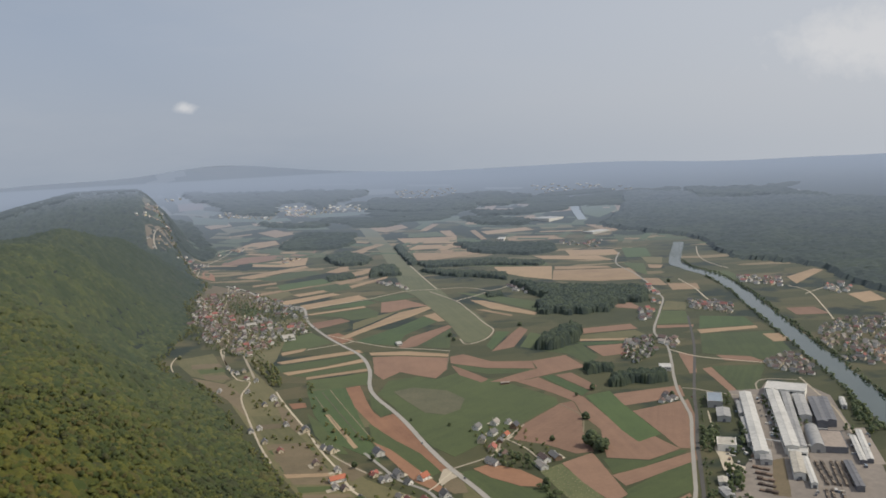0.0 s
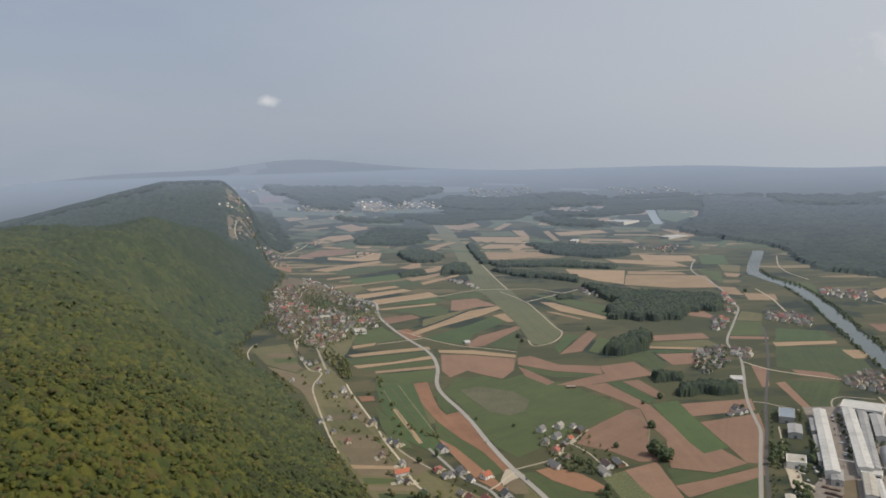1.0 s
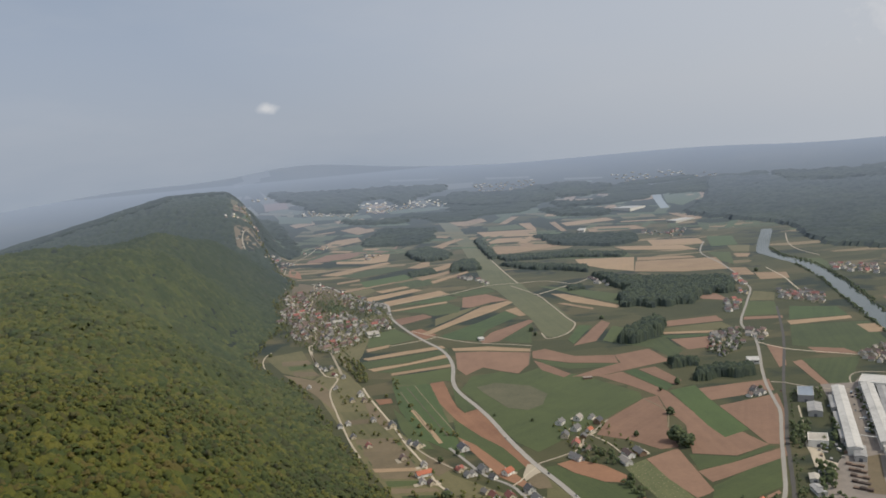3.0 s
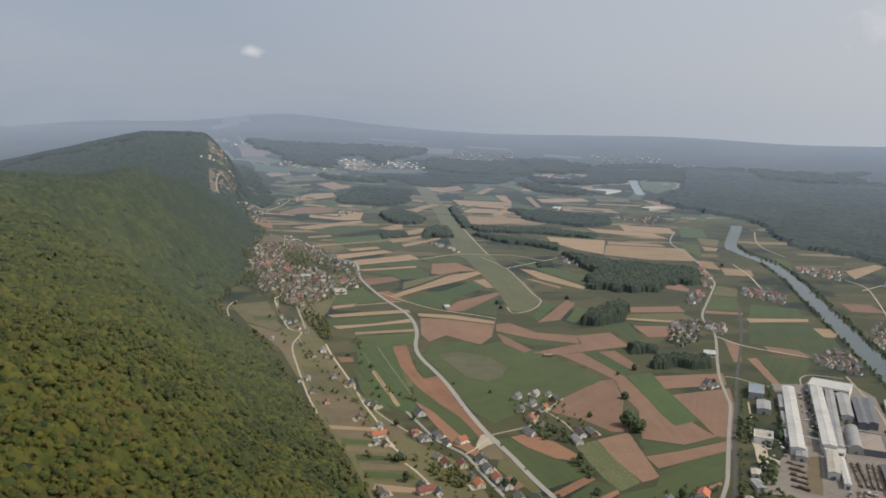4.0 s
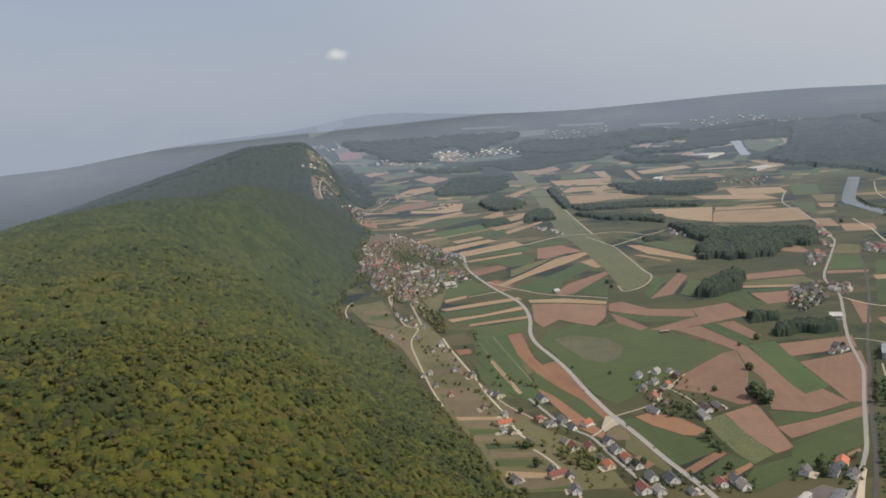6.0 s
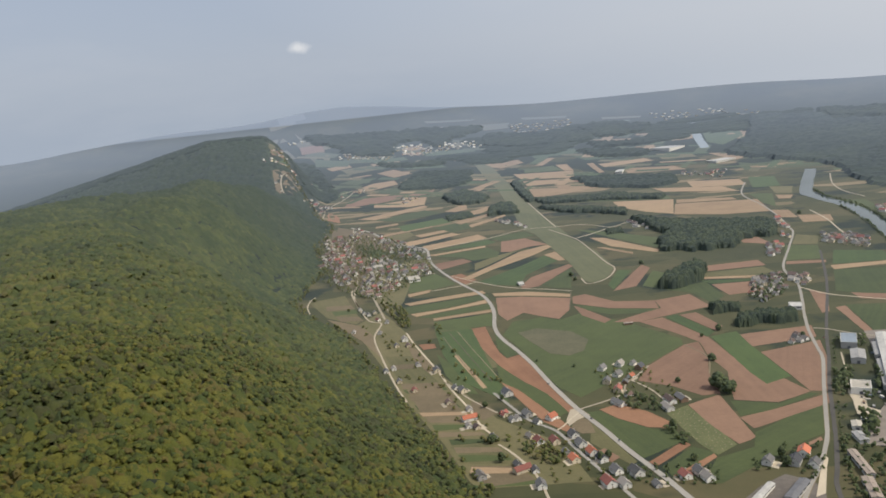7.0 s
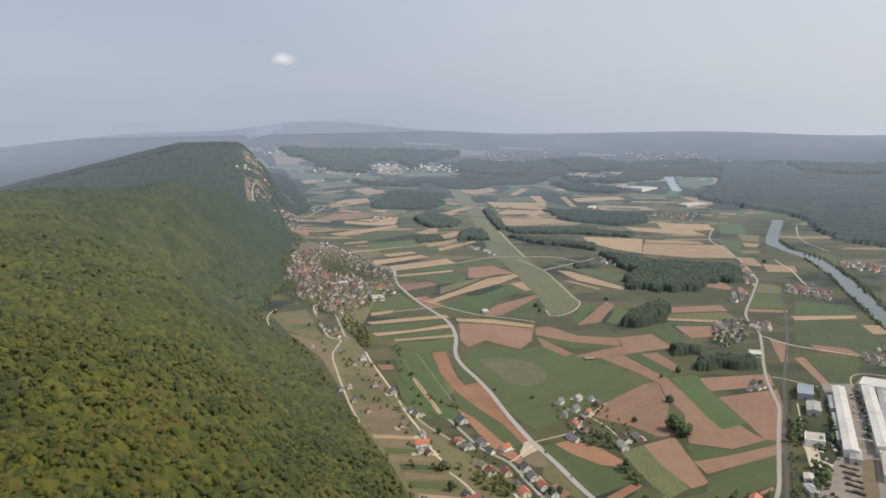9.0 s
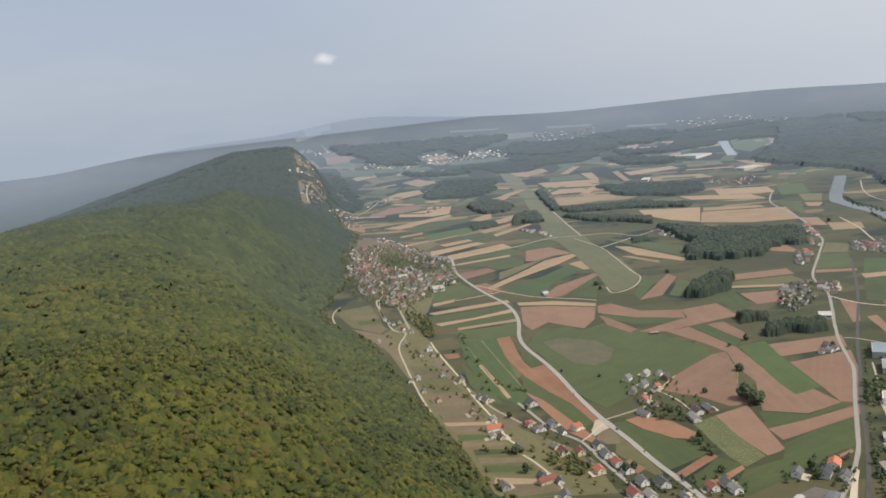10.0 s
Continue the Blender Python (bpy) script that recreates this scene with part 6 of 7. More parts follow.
def border_trees():
    """The trees along the foot of the hill."""
    rnd = random.Random(12)
    edge = []
    v = -260.0
    while v < 1750:
        u = foot_bend(v) + rnd.uniform(-5, 12)
        x, y = hill_place(FOOT_X + v * ALONG.x - u * ALONG.y, FOOT_Y + v * ALONG.y + u * ALONG.x)
        if forest_edge(x, y) > -9:
            s = rnd.uniform(2.4, 4.6)
            edge.append((x, y, land(x, y) - 0.3 * s, s, rnd.uniform(0.9, 1.3), "mid"))
        v += rnd.uniform(2.2, 5.0)
    wood("forest_edge", "ragged trees along the foot of the wooded hill", edge, "leaves", 4)


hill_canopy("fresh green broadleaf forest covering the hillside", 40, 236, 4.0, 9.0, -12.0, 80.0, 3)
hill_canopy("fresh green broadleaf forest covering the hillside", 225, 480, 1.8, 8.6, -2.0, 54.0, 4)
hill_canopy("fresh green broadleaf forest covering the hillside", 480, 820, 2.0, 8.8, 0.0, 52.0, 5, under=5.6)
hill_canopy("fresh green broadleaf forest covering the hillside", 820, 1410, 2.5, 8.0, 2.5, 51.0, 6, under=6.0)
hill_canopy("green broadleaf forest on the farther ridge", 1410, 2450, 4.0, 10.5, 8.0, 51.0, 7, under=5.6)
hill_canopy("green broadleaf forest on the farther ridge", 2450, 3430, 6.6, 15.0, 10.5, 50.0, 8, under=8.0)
hill_canopy("fresh green broadleaf forest covering the hillside", 215, 1430, 5.0, 9.0, 49.5, 80.0, 9)
for kind, pts in zip(("hay", "clover", "wheat", "bare"), CLEARINGS):
    plot(kind, *pts)
for words, count, seed, pts in (("white farmhouses in a clearing of the ridge", 6, 17, CLEARINGS[0]), ("white farmhouses in a clearing of the ridge", 7, 18, CLEARINGS[2]), ("houses beside the pale quarry", 8, 19, CLEARINGS[3])):
    hamlet(words, count, 30, 16, seed, *pts, reds=0.3, joined=True)
road("pale track up to the quarry", 5, "gravel", (-1067, 3018), (-1068, 2918), (-1045, 2830), (-1000, 2760))
crowns_above()
border_trees()
for a0, far0, a1, d0, d1 in ((19.5, 21.0, 50.0, 3430, 3800),):
    corners = [(-d * math.sin(radians(a)), d * math.cos(radians(a))) for a, d in ((a0, d0), (far0, d1), (a1, d1), (a1, d0))]
    canopy("dark wooded ridge behind the near hill", 12.0, 24.0, 7, *corners, name="ridge_forest", material="ridge_canopy")


def far_plain():
    """Strip fields, meadows and wood belts of the far plain, in line with the valley."""
    rnd = random.Random(31)
    for i in range(190):
        d, a = rnd.uniform(2950, 4200), radians(rnd.uniform(-24, 18))
        x, y = -d * math.sin(a), d * math.cos(a)
        long, wide, turn = rnd.uniform(60, 190), rnd.uniform(14, 40) * (d / 3000) ** 2, radians(rnd.choice((-18, -12, -25, 70)) + rnd.uniform(-6, 6))
        c, s = math.cos(turn), math.sin(turn)
        pts = [(x + c * px * long / 2 - s * py * wide / 2, y + s * px * long / 2 + c * py * wide / 2) for px, py in ((-1, -1), (1, -1), (1, 1), (-1, 1))]
        plot(rnd.choice(("straw", "hay", "hay", "clover", "wheat", "clover", "wheat", "wheat")), *pts)
    for i in range(40):
        d, a = rnd.uniform(3700, 4330), radians(rnd.uniform(-27, 8))
        x, y = -d * math.sin(a), d * math.cos(a)
        long, wide = rnd.uniform(70, 340), rnd.uniform(30, 95) * smooth(2900, 4200, d) + 14
        pts = [(x - long, y - wide * 0.4), (x - long * 0.3, y - wide), (x + long * 0.8, y - wide * 0.6), (x + long, y + wide * 0.3), (x + long * 0.2, y + wide), (x - long * 0.7, y + wide * 0.7)]
        canopy("dark wood belt on the hazy far plain", rnd.uniform(5, 9), 19.0, 100 + i, *pts)


def stand(words, height, gap, seed, *pts, name="grove"):
    """A dense wood on the plain: crown beside crown, its border falling steeply to the ground."""
    pts = list(pts)
    step = gap * 0.30
    x0, x1 = min(p[0] for p in pts) - gap, max(p[0] for p in pts) + gap
    y0, y1 = min(p[1] for p in pts) - gap, max(p[1] for p in pts) + gap
    rng = np.random.default_rng(seed)
    x, y = np.meshgrid(np.arange(x0, x1, step), np.arange(y0, y1, step))
    rows, k = x.shape
    x, y = x + rng.uniform(-0.35, 0.35, x.shape) * step, y + rng.uniform(-0.35, 0.35, x.shape) * step
    high, tone = crown_field(x, y, gap, seed)
    small, _ = crown_field(x, y, gap * 0.42, seed + 1)
    high = high + 1.2 * small + rng.uniform(-0.4, 0.4, x.shape)
    verts, within = [], []
    for px, py, h in zip(x.ravel().tolist(), y.ravel().tolist(), high.ravel().tolist()):
        wx, wy = px + gap * 1.6 * noise.noise((px / 24, py / 24, 1.0)), py + gap * 1.6 * noise.noise((px / 24, py / 24, 6.0))
        within.append(inside(wx, wy, pts))
        deep = sum(inside(wx + ax * gap, wy + ay * gap, pts) for ax, ay in ((0.7, 0), (-0.7, 0), (0, 0.7), (0, -0.7), (0.3, 0.3), (-0.3, -0.3))) / 6 if within[-1] else 0
        verts.append((px, py, land(px, py) + (max((0.35 + 0.65 * deep) * height * (1 + 0.25 * noise.noise((px / 30, py / 30, 2.0))) + h, 1.5) if within[-1] else -1.5)))
    ok = np.array(within).reshape(rows, k)
    keep = ok[:-1, :-1] | ok[1:, :-1] | ok[:-1, 1:] | ok[1:, 1:]
    n = np.arange(rows * k).reshape(rows, k)
    faces = np.stack([n[:-1, :-1], n[:-1, 1:], n[1:, 1:], n[1:, :-1]], -1)[keep]
    me = bpy.data.meshes.new(name)
    me.from_pydata(verts, [], faces.tolist())
    me.attributes.new("tree_tone", "FLOAT", "POINT").data.foreach_set("value", tone.ravel().astype(np.float32))
    me.materials.append(MAT["stand_leaves"])
    return tagged(new(name, me), words, name, kind="stuff")


far_plain()
canopy("dark forest closing the far plain below the hazy hills", 16, 17.0, 401, (-1420, 4290), (-1153, 4300), (-973, 4350), (-729, 4420), (-413, 4470), (-407, 4366), (-495, 4304), (-562, 4207), (-621, 4080), (-734, 4222), (-848, 4164), (-827, 3904), (-1035, 3917), (-1165, 4071), (-1315, 4162))
for kind, pts in (("tan", [(-1162, 3073), (-1147, 3164), (-1119, 3123), (-1142, 3042)]), ("tan", [(-1120, 3002), (-1079, 3110), (-1067, 3058), (-1103, 2964)]),
                  ("rust", [(-1382, 4123), (-1262, 4144), (-1214, 4027), (-1330, 3990)]), ("clover", [(-1237, 3897), (-1045, 3839), (-1019, 3737), (-1190, 3760)])):
    plot(kind, *pts)
stand("dense dark wood between pale fields", 17, 9, 105, (184, 2154), (262, 2041), (380, 1977), (494, 1934), (470, 1780), (391, 1768), (354, 1683), (263, 1673), (205, 1710), (207, 1786), (245, 1883), (206, 1993))
stand("small stand of tall dark trees", 21, 8, 738, (214, 1495), (258, 1533), (257, 1477), (235, 1411), (188, 1377), (158, 1377), (173, 1427))
stand("row of dark trees beside the hamlet", 15, 7, 405, (243, 1168), (281, 1177), (326, 1180), (320, 1143), (273, 1136), (237, 1127))
stand("clump of dark trees among fields", 13, 7, 490, (222, 1239), (243, 1248), (262, 1243), (258, 1211), (213, 1200))
stand("dark copse beside the airfield", 15, 9, 158, (-450, 2928), (-382, 3052), (-265, 2871), (-279, 2729), (-364, 2722), (-408, 2819))
stand("dark copse beside the airfield", 15, 9, 68, (-239, 2569), (-206, 2635), (-161, 2603), (-142, 2421), (-231, 2415))
stand("low dark bushes between fields", 7, 6, 20, (-373, 2475), (-300, 2521), (-275, 2418), (-354, 2365))
stand("hedge of dark trees along a field", 13, 8, 411, (-86, 2504), (-3, 2448), (184, 2307), (173, 2214), (112, 2279), (-3, 2364))
stand("hedge of dark trees along a field", 12, 8, 562, (-102, 2698), (55, 2654), (161, 2674), (327, 2523), (313, 2473), (126, 2552), (-59, 2567))
stand("hedge of dark trees along the airfield road", 13, 8, 939, (-196, 3142), (-170, 3168), (-88, 2668), (-113, 2641))
stand("trees along the meadow by the crossroads", 8, 6, 296, (105, 1998), (142, 2013), (144, 1948), (107, 1941))
# ---- houses ----
house("l", "dark", "white", -91.3, 907.7, 28)
house("m", "grey", "grey", -63.9, 838.9, 29)
house("s", "grey", "white", -51.7, 817.8, 43)
house("m", "orange", "white", -35.7, 827.4, 140)
house("s", "red", "cream", -91.9, 845.8, 136)
house("s", "grey", "white", -80.8, 827.0, 29)
house("s", "pale", "cream", -59.4, 780.2, 43)
house("m", "red", "white", -49.3, 765.8, 25)
house("m", "red", "cream", -32.2, 764.0, 25)
house("m", "grey", "white", -12.1, 778.3, 25)
house("m", "grey", "white", -4.9, 755.7, 24)
house("m", "orange", "white", 5.4, 735.5, 24)
house("m", "dark", "white", 14.6, 719.8, 27)
house("m", "orange", "cream", -12.7, 720.2, 24)
house("m", "grey", "white", 27.1, 693.8, 27)
house("l", "grey", "white", 45.4, 688.6, 25)
house("l", "red", "white", 18.1, 669.6, 24)
house("s", "grey", "grey", -20.9, 738.2, 24)
house("b", "red", "cream", -64.9, 702.8, 125)
house("s", "grey", "grey", -70.0, 714.1, 29)
house("s", "grey", "white", -51.8, 700.9, 18)
house("m", "pale", "grey", -105.9, 690.4, 28)
house("m", "grey", "cream", -149.8, 924.4, 32)
house("s", "grey", "white", -160.7, 937.3, 32)
house("s", "brown", "cream", -163.4, 888.0, 23)
house("s", "pale", "white", -134.7, 863.3, 21)
house("b", "orange", "white", -131.5, 835.3, 117)
house("s", "pale", "white", -130.4, 814.0, 21)
house("s", "brown", "cream", -120.5, 809.8, 31)
house("s", "grey", "white", -99.4, 781.2, 31)
house("m", "grey", "cream", -195.4, 1005.9, 22)
house("b", "grey", "white", 42.8, 860.9, 37)
house("m", "grey", "white", 30.6, 979.5, 152)
house("m", "pale", "white", 54.8, 993.1, 152)
house("s", "grey", "white", 72.0, 995.0, 152)
house("m", "dark", "boards", 79.3, 977.2, 152)
house("s", "orange", "white", 65.3, 948.2, 145)
house("m", "grey", "white", 49.0, 954.3, 145)
house("m", "grey", "cream", 34.0, 932.1, 167)
house("s", "grey", "boards", 56.4, 927.4, 167)
house("m", "red", "cream", 45.5, 903.1, 167)
house("s", "brown", "white", 56.8, 885.4, 134)
house("b", "brown", "white", 101.9, 863.1, 19)
house("b", "grey", "boards", 115.2, 867.1, 19)
house("b", "pale", "white", 96.0, 842.4, 19)
house("l", "orange", "white", 206.9, 718.2, 157)
house("m", "grey", "white", 169.7, 702.1, 152)
house("l", "dark", "grey", 193.6, 700.4, 152)
house("m", "red", "white", 89.5, 679.4, 22)
house("m", "grey", "white", 103.8, 686.6, 22)
house("m", "pale", "white", 109.1, 674.1, 22)
house("m", "grey", "white", 209.3, 693.9, 152)
house("m", "grey", "white", -45.6, 669.2, 14)
house("m", "pale", "white", 32.4, 666.5, 24)
house("s", "grey", "grey", 62.0, 664.9, 22)
house("s", "grey", "white", -367.6, 1324.8, 24)
house("s", "pale", "cream", -359.1, 1336.2, 24)
house("s", "red", "white", -341.9, 1286.4, 51)
house("s", "grey", "white", -321.8, 1268.2, 5)
house("s", "pale", "white", -320.8, 1205.0, 5)
house("m", "pale", "white", -269.8, 1158.9, 20)
house("s", "brown", "cream", -258.1, 1128.8, 23)
house("s", "grey", "white", -270.4, 1014.5, 20)
house("s", "pale", "white", -260.7, 1023.8, 20)
house("s", "grey", "cream", -242.1, 970.4, 20)
house("s", "red", "cream", -214.7, 935.0, 24)
house("s", "pale", "white", -226.7, 1034.4, 24)
house("s", "grey", "cream", -194.4, 1006.0, 22)
house("s", "pale", "white", -394.1, 1365.0, 24)
house("s", "grey", "white", -379.0, 1335.8, 24)
house("s", "pale", "white", -369.4, 1218.3, 5)
house("s", "grey", "cream", -277.4, 1130.9, 23)
house("s", "red", "cream", -91.8, 842.4, 39)
house("s", "pale", "white", -74.8, 829.4, 29)
hamlet("houses of the village at the foot of the hill", 66, 28, 14.5, 148, (-680, 2110), (-664, 2217), (-565, 1995), (-500, 1835), (-464, 1669), (-493, 1638), (-559, 1750), (-637, 1975), reds=0.75, sizes='smmtl')
hamlet("houses of the village at the foot of the hill", 16, 40, 16, 689, (-655, 2265), (-639, 2365), (-522, 2172), (-544, 2118), (-593, 2118), reds=0.3, sizes='smmt')
hamlet("houses of the village at the foot of the hill", 36, 28, 14.5, 200, (-526, 2147), (-449, 2054), (-353, 1907), (-328, 1799), (-396, 1798), (-448, 1906), (-503, 2028), reds=0.25, sizes='smmt')
hamlet("houses of the village at the foot of the hill", 80, 28, 13.5, 68, (-474, 1832), (-454, 1868), (-382, 1732), (-316, 1733), (-295, 1643), (-361, 1630), (-348, 1509), (-371, 1440), (-415, 1470), (-450, 1611), (-464, 1731), reds=0.35, sizes='smmtl')
hamlet("houses of the village at the foot of the hill", 14, 20, 14, 422, (-530, 1630), (-534, 1735), (-480, 1645), (-464, 1573), (-500, 1583), reds=0.7)
hamlet("houses of the village at the foot of the hill", 9, 20, 15, 91, (-650, 1935), (-625, 1925), (-560, 1765), (-590, 1770), reds=0.7)
hamlet("houses of the village at the foot of the hill", 9, 20, 18, 33, (-860, 2640), (-815, 2600), (-655, 2110), (-690, 2140), (-770, 2380), reds=0.3, sizes='sst')
hamlet("houses of the village at the foot of the hill", 14, 40, 17, 35, (-960, 2900), (-905, 2925), (-870, 2875), (-930, 2840), reds=0.1, sizes='lmb')
hamlet("houses of the hamlet by the road", 30, 20, 11.5, 935, (324, 1398), (380, 1432), (361, 1331), (306, 1250), (296, 1305), reds=0.22, sizes='ssmt')
hamlet("houses of the hamlet by the road", 9, 60, 14, 207, (384, 1410), (415, 1398), (399, 1332), (381, 1343), reds=0.2)
hamlet("houses of the roadside hamlet", 10, 20, 14, 650, (424, 1711), (449, 1682), (418, 1572), (394, 1583), reds=0.3, joined=True)
hamlet("houses of the roadside hamlet", 8, 20, 15, 647, (518, 1989), (524, 1896), (462, 1680), (471, 1792), reds=0.3, joined=True)
hamlet("houses of the hamlet near the river", 34, 60, 12, 451, (553, 1751), (592, 1738), (625, 1668), (585, 1595), (533, 1668), reds=0.3, joined=True)
hamlet("houses of the riverside settlement", 46, 50, 11, 282, (504, 1223), (564, 1262), (569, 1205), (541, 1132), (513, 1150), (496, 1182), sizes='sst', reds=0.15, joined=True)
hamlet("houses of the village across the river", 150, 45, 11, 188, (660, 1388), (743, 1481), (850, 1490), (862, 1382), (695, 1112), (621, 1194), (639, 1312), sizes='sst', reds=0.15, joined=True)
hamlet("houses of the village across the river", 24, 45, 15, 364, (776, 2053), (854, 1975), (821, 1860), (754, 1948), reds=0.4, joined=True)
hamlet("houses of the village across the river", 10, 45, 17, 446, (927, 1893), (970, 1833), (903, 1735), (875, 1776), reds=0.3, joined=True)
hamlet("farm buildings across the plain", 16, 60, 20, 764, (459, 3089), (622, 3023), (598, 2864), (457, 2931), reds=0.3, sizes='lbb', joined=True)
hamlet("white houses strung along the far slope", 9, 60, 16, 63, (-1182, 2952), (-1138, 3000), (-1073, 3090), (-1060, 3060), (-1160, 2934), reds=0.3, joined=True)
hamlet("pale village on the far plain below the forest", 34, 10, 22, 234, (-1071, 3942), (-831, 3924), (-672, 4019), (-551, 4118), (-538, 4018), (-656, 3919), (-1051, 3863), reds=0.3, joined=True)
hamlet("white houses at the rim of the far slope", 6, 10, 22, 235, (-1477, 4222), (-1385, 4237), (-1374, 4202), (-1465, 4184), reds=0.2, joined=True, pale=True)
hamlet("farm buildings by the hillside road", 9, 40, 18, 602, (-1005, 2905), (-893, 2831), (-842, 2698), (-941, 2777), reds=0.3, joined=True)
hamlet("farm buildings by the hillside road", 6, 40, 18, 328, (-916, 3154), (-851, 3281), (-810, 3212), (-860, 3035), reds=0.3, joined=True)
hamlet("farm buildings among the strips", 6, 40, 18, 649, (-623, 3000), (-531, 2985), (-511, 2848), (-580, 2836), reds=0.3, sizes='lb')
hamlet("farm buildings by the crossroads", 6, 40, 16, 571, (173, 2117), (234, 2060), (218, 1977), (164, 2011), reds=0.1, sizes='lb')
hamlet("farm buildings by the airfield", 7, 40, 16, 203, (-206, 2320), (-97, 2188), (-101, 2122), (-193, 2235), reds=0.1, sizes='mlb')
hamlet("garden houses beside the road", 5, 40, 11, 926, (293, 1081), (315, 1077), (308, 1043), (284, 1043), reds=0.1, sizes='s')
hamlet("halls and houses of the far town", 40, 30, 26, 331, (-255, 4477), (98, 4503), (79, 4334), (-215, 4313), reds=0.05, sizes='h', joined=True, pale=True)
hamlet("halls and houses of the far town", 45, 30, 30, 103, (507, 4491), (826, 4374), (1097, 4159), (1022, 4078), (514, 4279), reds=0.1, sizes='h', joined=True, pale=True)
hamlet("houses of the far settlement", 55, 30, 22, 859, (-866, 4097), (-572, 4168), (-390, 4167), (-381, 4063), (-776, 3938), reds=0.3, sizes='hl', joined=True, pale=True)
hamlet("houses of the far settlement", 45, 30, 22, 725, (-1092, 4024), (-837, 3954), (-843, 3837), (-1114, 3883), reds=0.2, sizes='hm', joined=True, pale=True)
hamlet("houses of the far settlement", 40, 30, 20, 284, (-59, 4188), (150, 4182), (131, 4081), (-43, 4087), reds=0.1, sizes='h', joined=True, pale=True)
# ---- factory and large halls ----
hall("long factory hall with a white sheet roof", 369.8, 936.7, -16.8, 14.7, 223.0, 9, "sheet_white", "plaster_white")
hall("very long factory hall with a white sheet roof", 407.3, 941.6, -17.3, 14.7, 217.8, 10, "sheet_white", "plaster_white")
hall("long factory hall with a grey sheet roof", 420.6, 940.1, -18.9, 9.7, 213.8, 9, "sheet_grey", "plaster_white")
hall("white flat-roofed cross wing of the factory", 462.2, 1052.4, 60.8, 36.7, 50.8, 11, "sheet_white", "plaster_white", flat=True)
hall("grey factory hall with a pale gable", 450.6, 979.6, -18.7, 13.5, 90.1, 9, "sheet_grey", "sheet_white")
hall("dark-roofed twin factory hall", 461.4, 960.5, -18.5, 11.3, 97.8, 9, "sheet_dark", "sheet_dark")
hall("dark-roofed twin factory hall", 473.4, 960.0, -19.7, 11.4, 94.7, 9, "sheet_dark", "sheet_dark")
hall("arched grey storage hall", 415.2, 871.0, -18.6, 15.1, 67.7, 9, "sheet_grey", "plaster_grey", arch=True)
hall("wide brownish flat-roofed store", 431.6, 861.1, -18.7, 23.6, 54.2, 7, "sheet_brown", "sheet_dark", flat=True)
hall("cream-roofed workshop with white walls", 362.5, 798.1, -19.7, 11.3, 58.5, 8, "sheet_cream", "plaster_white")
hall("narrow shed with a white roof", 368.1, 783.1, -17.4, 5.9, 71.7, 6, "sheet_white", "plaster_white")
hall("long low store with a white roof", 447.2, 836.8, -19.8, 6.0, 76.7, 5, "sheet_white", "sheet_dark")
hall("long low store with a white roof", 459.1, 846.1, -20.7, 6.3, 93.0, 5, "sheet_white", "sheet_dark")
hall("long dark open shed", 406.4, 767.8, -17.2, 7.5, 67.5, 6, "sheet_dark", "sheet_dark")
hall("blue-grey flat-roofed office block", 355.7, 1029.5, -17.7, 19.1, 39.9, 9, "sheet_blue", "plaster_grey", flat=True)
hall("grey-roofed workshop beside the offices", 346.6, 971.6, -17.0, 16.2, 35.8, 7, "sheet_grey", "plaster_grey")
hall("pale flat-roofed office block", 313.1, 869.3, -17.7, 20.5, 24.4, 8, "sheet_cream", "plaster_white", flat=True)
hall("small grey lean-to hall", 377.2, 990.4, -16.1, 10.0, 51.6, 6, "sheet_grey", "plaster_grey")
hall("narrow grey hall beside the white hall", 353.5, 909.0, -15.9, 8.7, 89.7, 6, "sheet_grey", "plaster_grey")
hall("small white store by the river road", 511.5, 994.1, -21.0, 5.7, 36.6, 5, "sheet_white", "plaster_white")
hall("white connecting building between halls", 379.9, 835.0, 62.1, 15.5, 19.9, 7, "sheet_white", "plaster_white", flat=True)
hall("grey-roofed hut by the yard", 341.2, 828.2, -19.6, 11.7, 32.3, 6, "sheet_grey", "plaster_grey")
hall("small pale shed with cream roof", 275.0, 774.4, -13.9, 9.3, 15.0, 4, "sheet_cream", "plaster_white")
hall("white barn beside the road", 340.1, 1209.8, 79.3, 22.7, 17.2, 6, "sheet_white", "plaster_white")
hall("bright white factory on the far plain", 435.6, 3639.6, 83.2, 1.1, 45.5, 7, "sheet_white", "plaster_white", flat=True, lights=False)
hall("bright white factory on the far plain", 492.8, 3640.5, 132.0, 107.3, 105.3, 7, "sheet_white", "plaster_white", flat=True, lights=False)
hall("long white hall on the far plain", 643.6, 3245.7, 124.3, 54.9, 103.9, 5, "sheet_white", "plaster_white", flat=True, lights=False)
hall("white hall among the fields", 241.1, 3198.9, 78.0, 78.3, 27.5, 7, "sheet_white", "plaster_white", flat=True)
hall("small white hut in the fields", -96.0, 1483.6, 103.3, 21.6, 10.1, 3, "sheet_white", "plaster_white")
hall("pale barn in the village", -330.5, 1587.0, 112.4, 36.9, 24.5, 6, "sheet_cream", "plaster_white")
hall("large village hall with a red roof front", -440.7, 1734.1, 111.8, 26.9, 21.2, 7, "sheet_cream", "plaster_white")
hall("low weathered shed by the fields", 83.4, 1175.9, 97.5, 6.2, 13.0, 3, "sheet_brown", "boards")
hall("long shed with a white sheet roof", 150.7, 642.9, -35.7, 6.0, 36.0, 4, "sheet_white", "plaster_white")
hall("dark-roofed store by the yard", 179.8, 644.2, -34.5, 9.0, 39.6, 5, "sheet_dark", "plaster_grey")
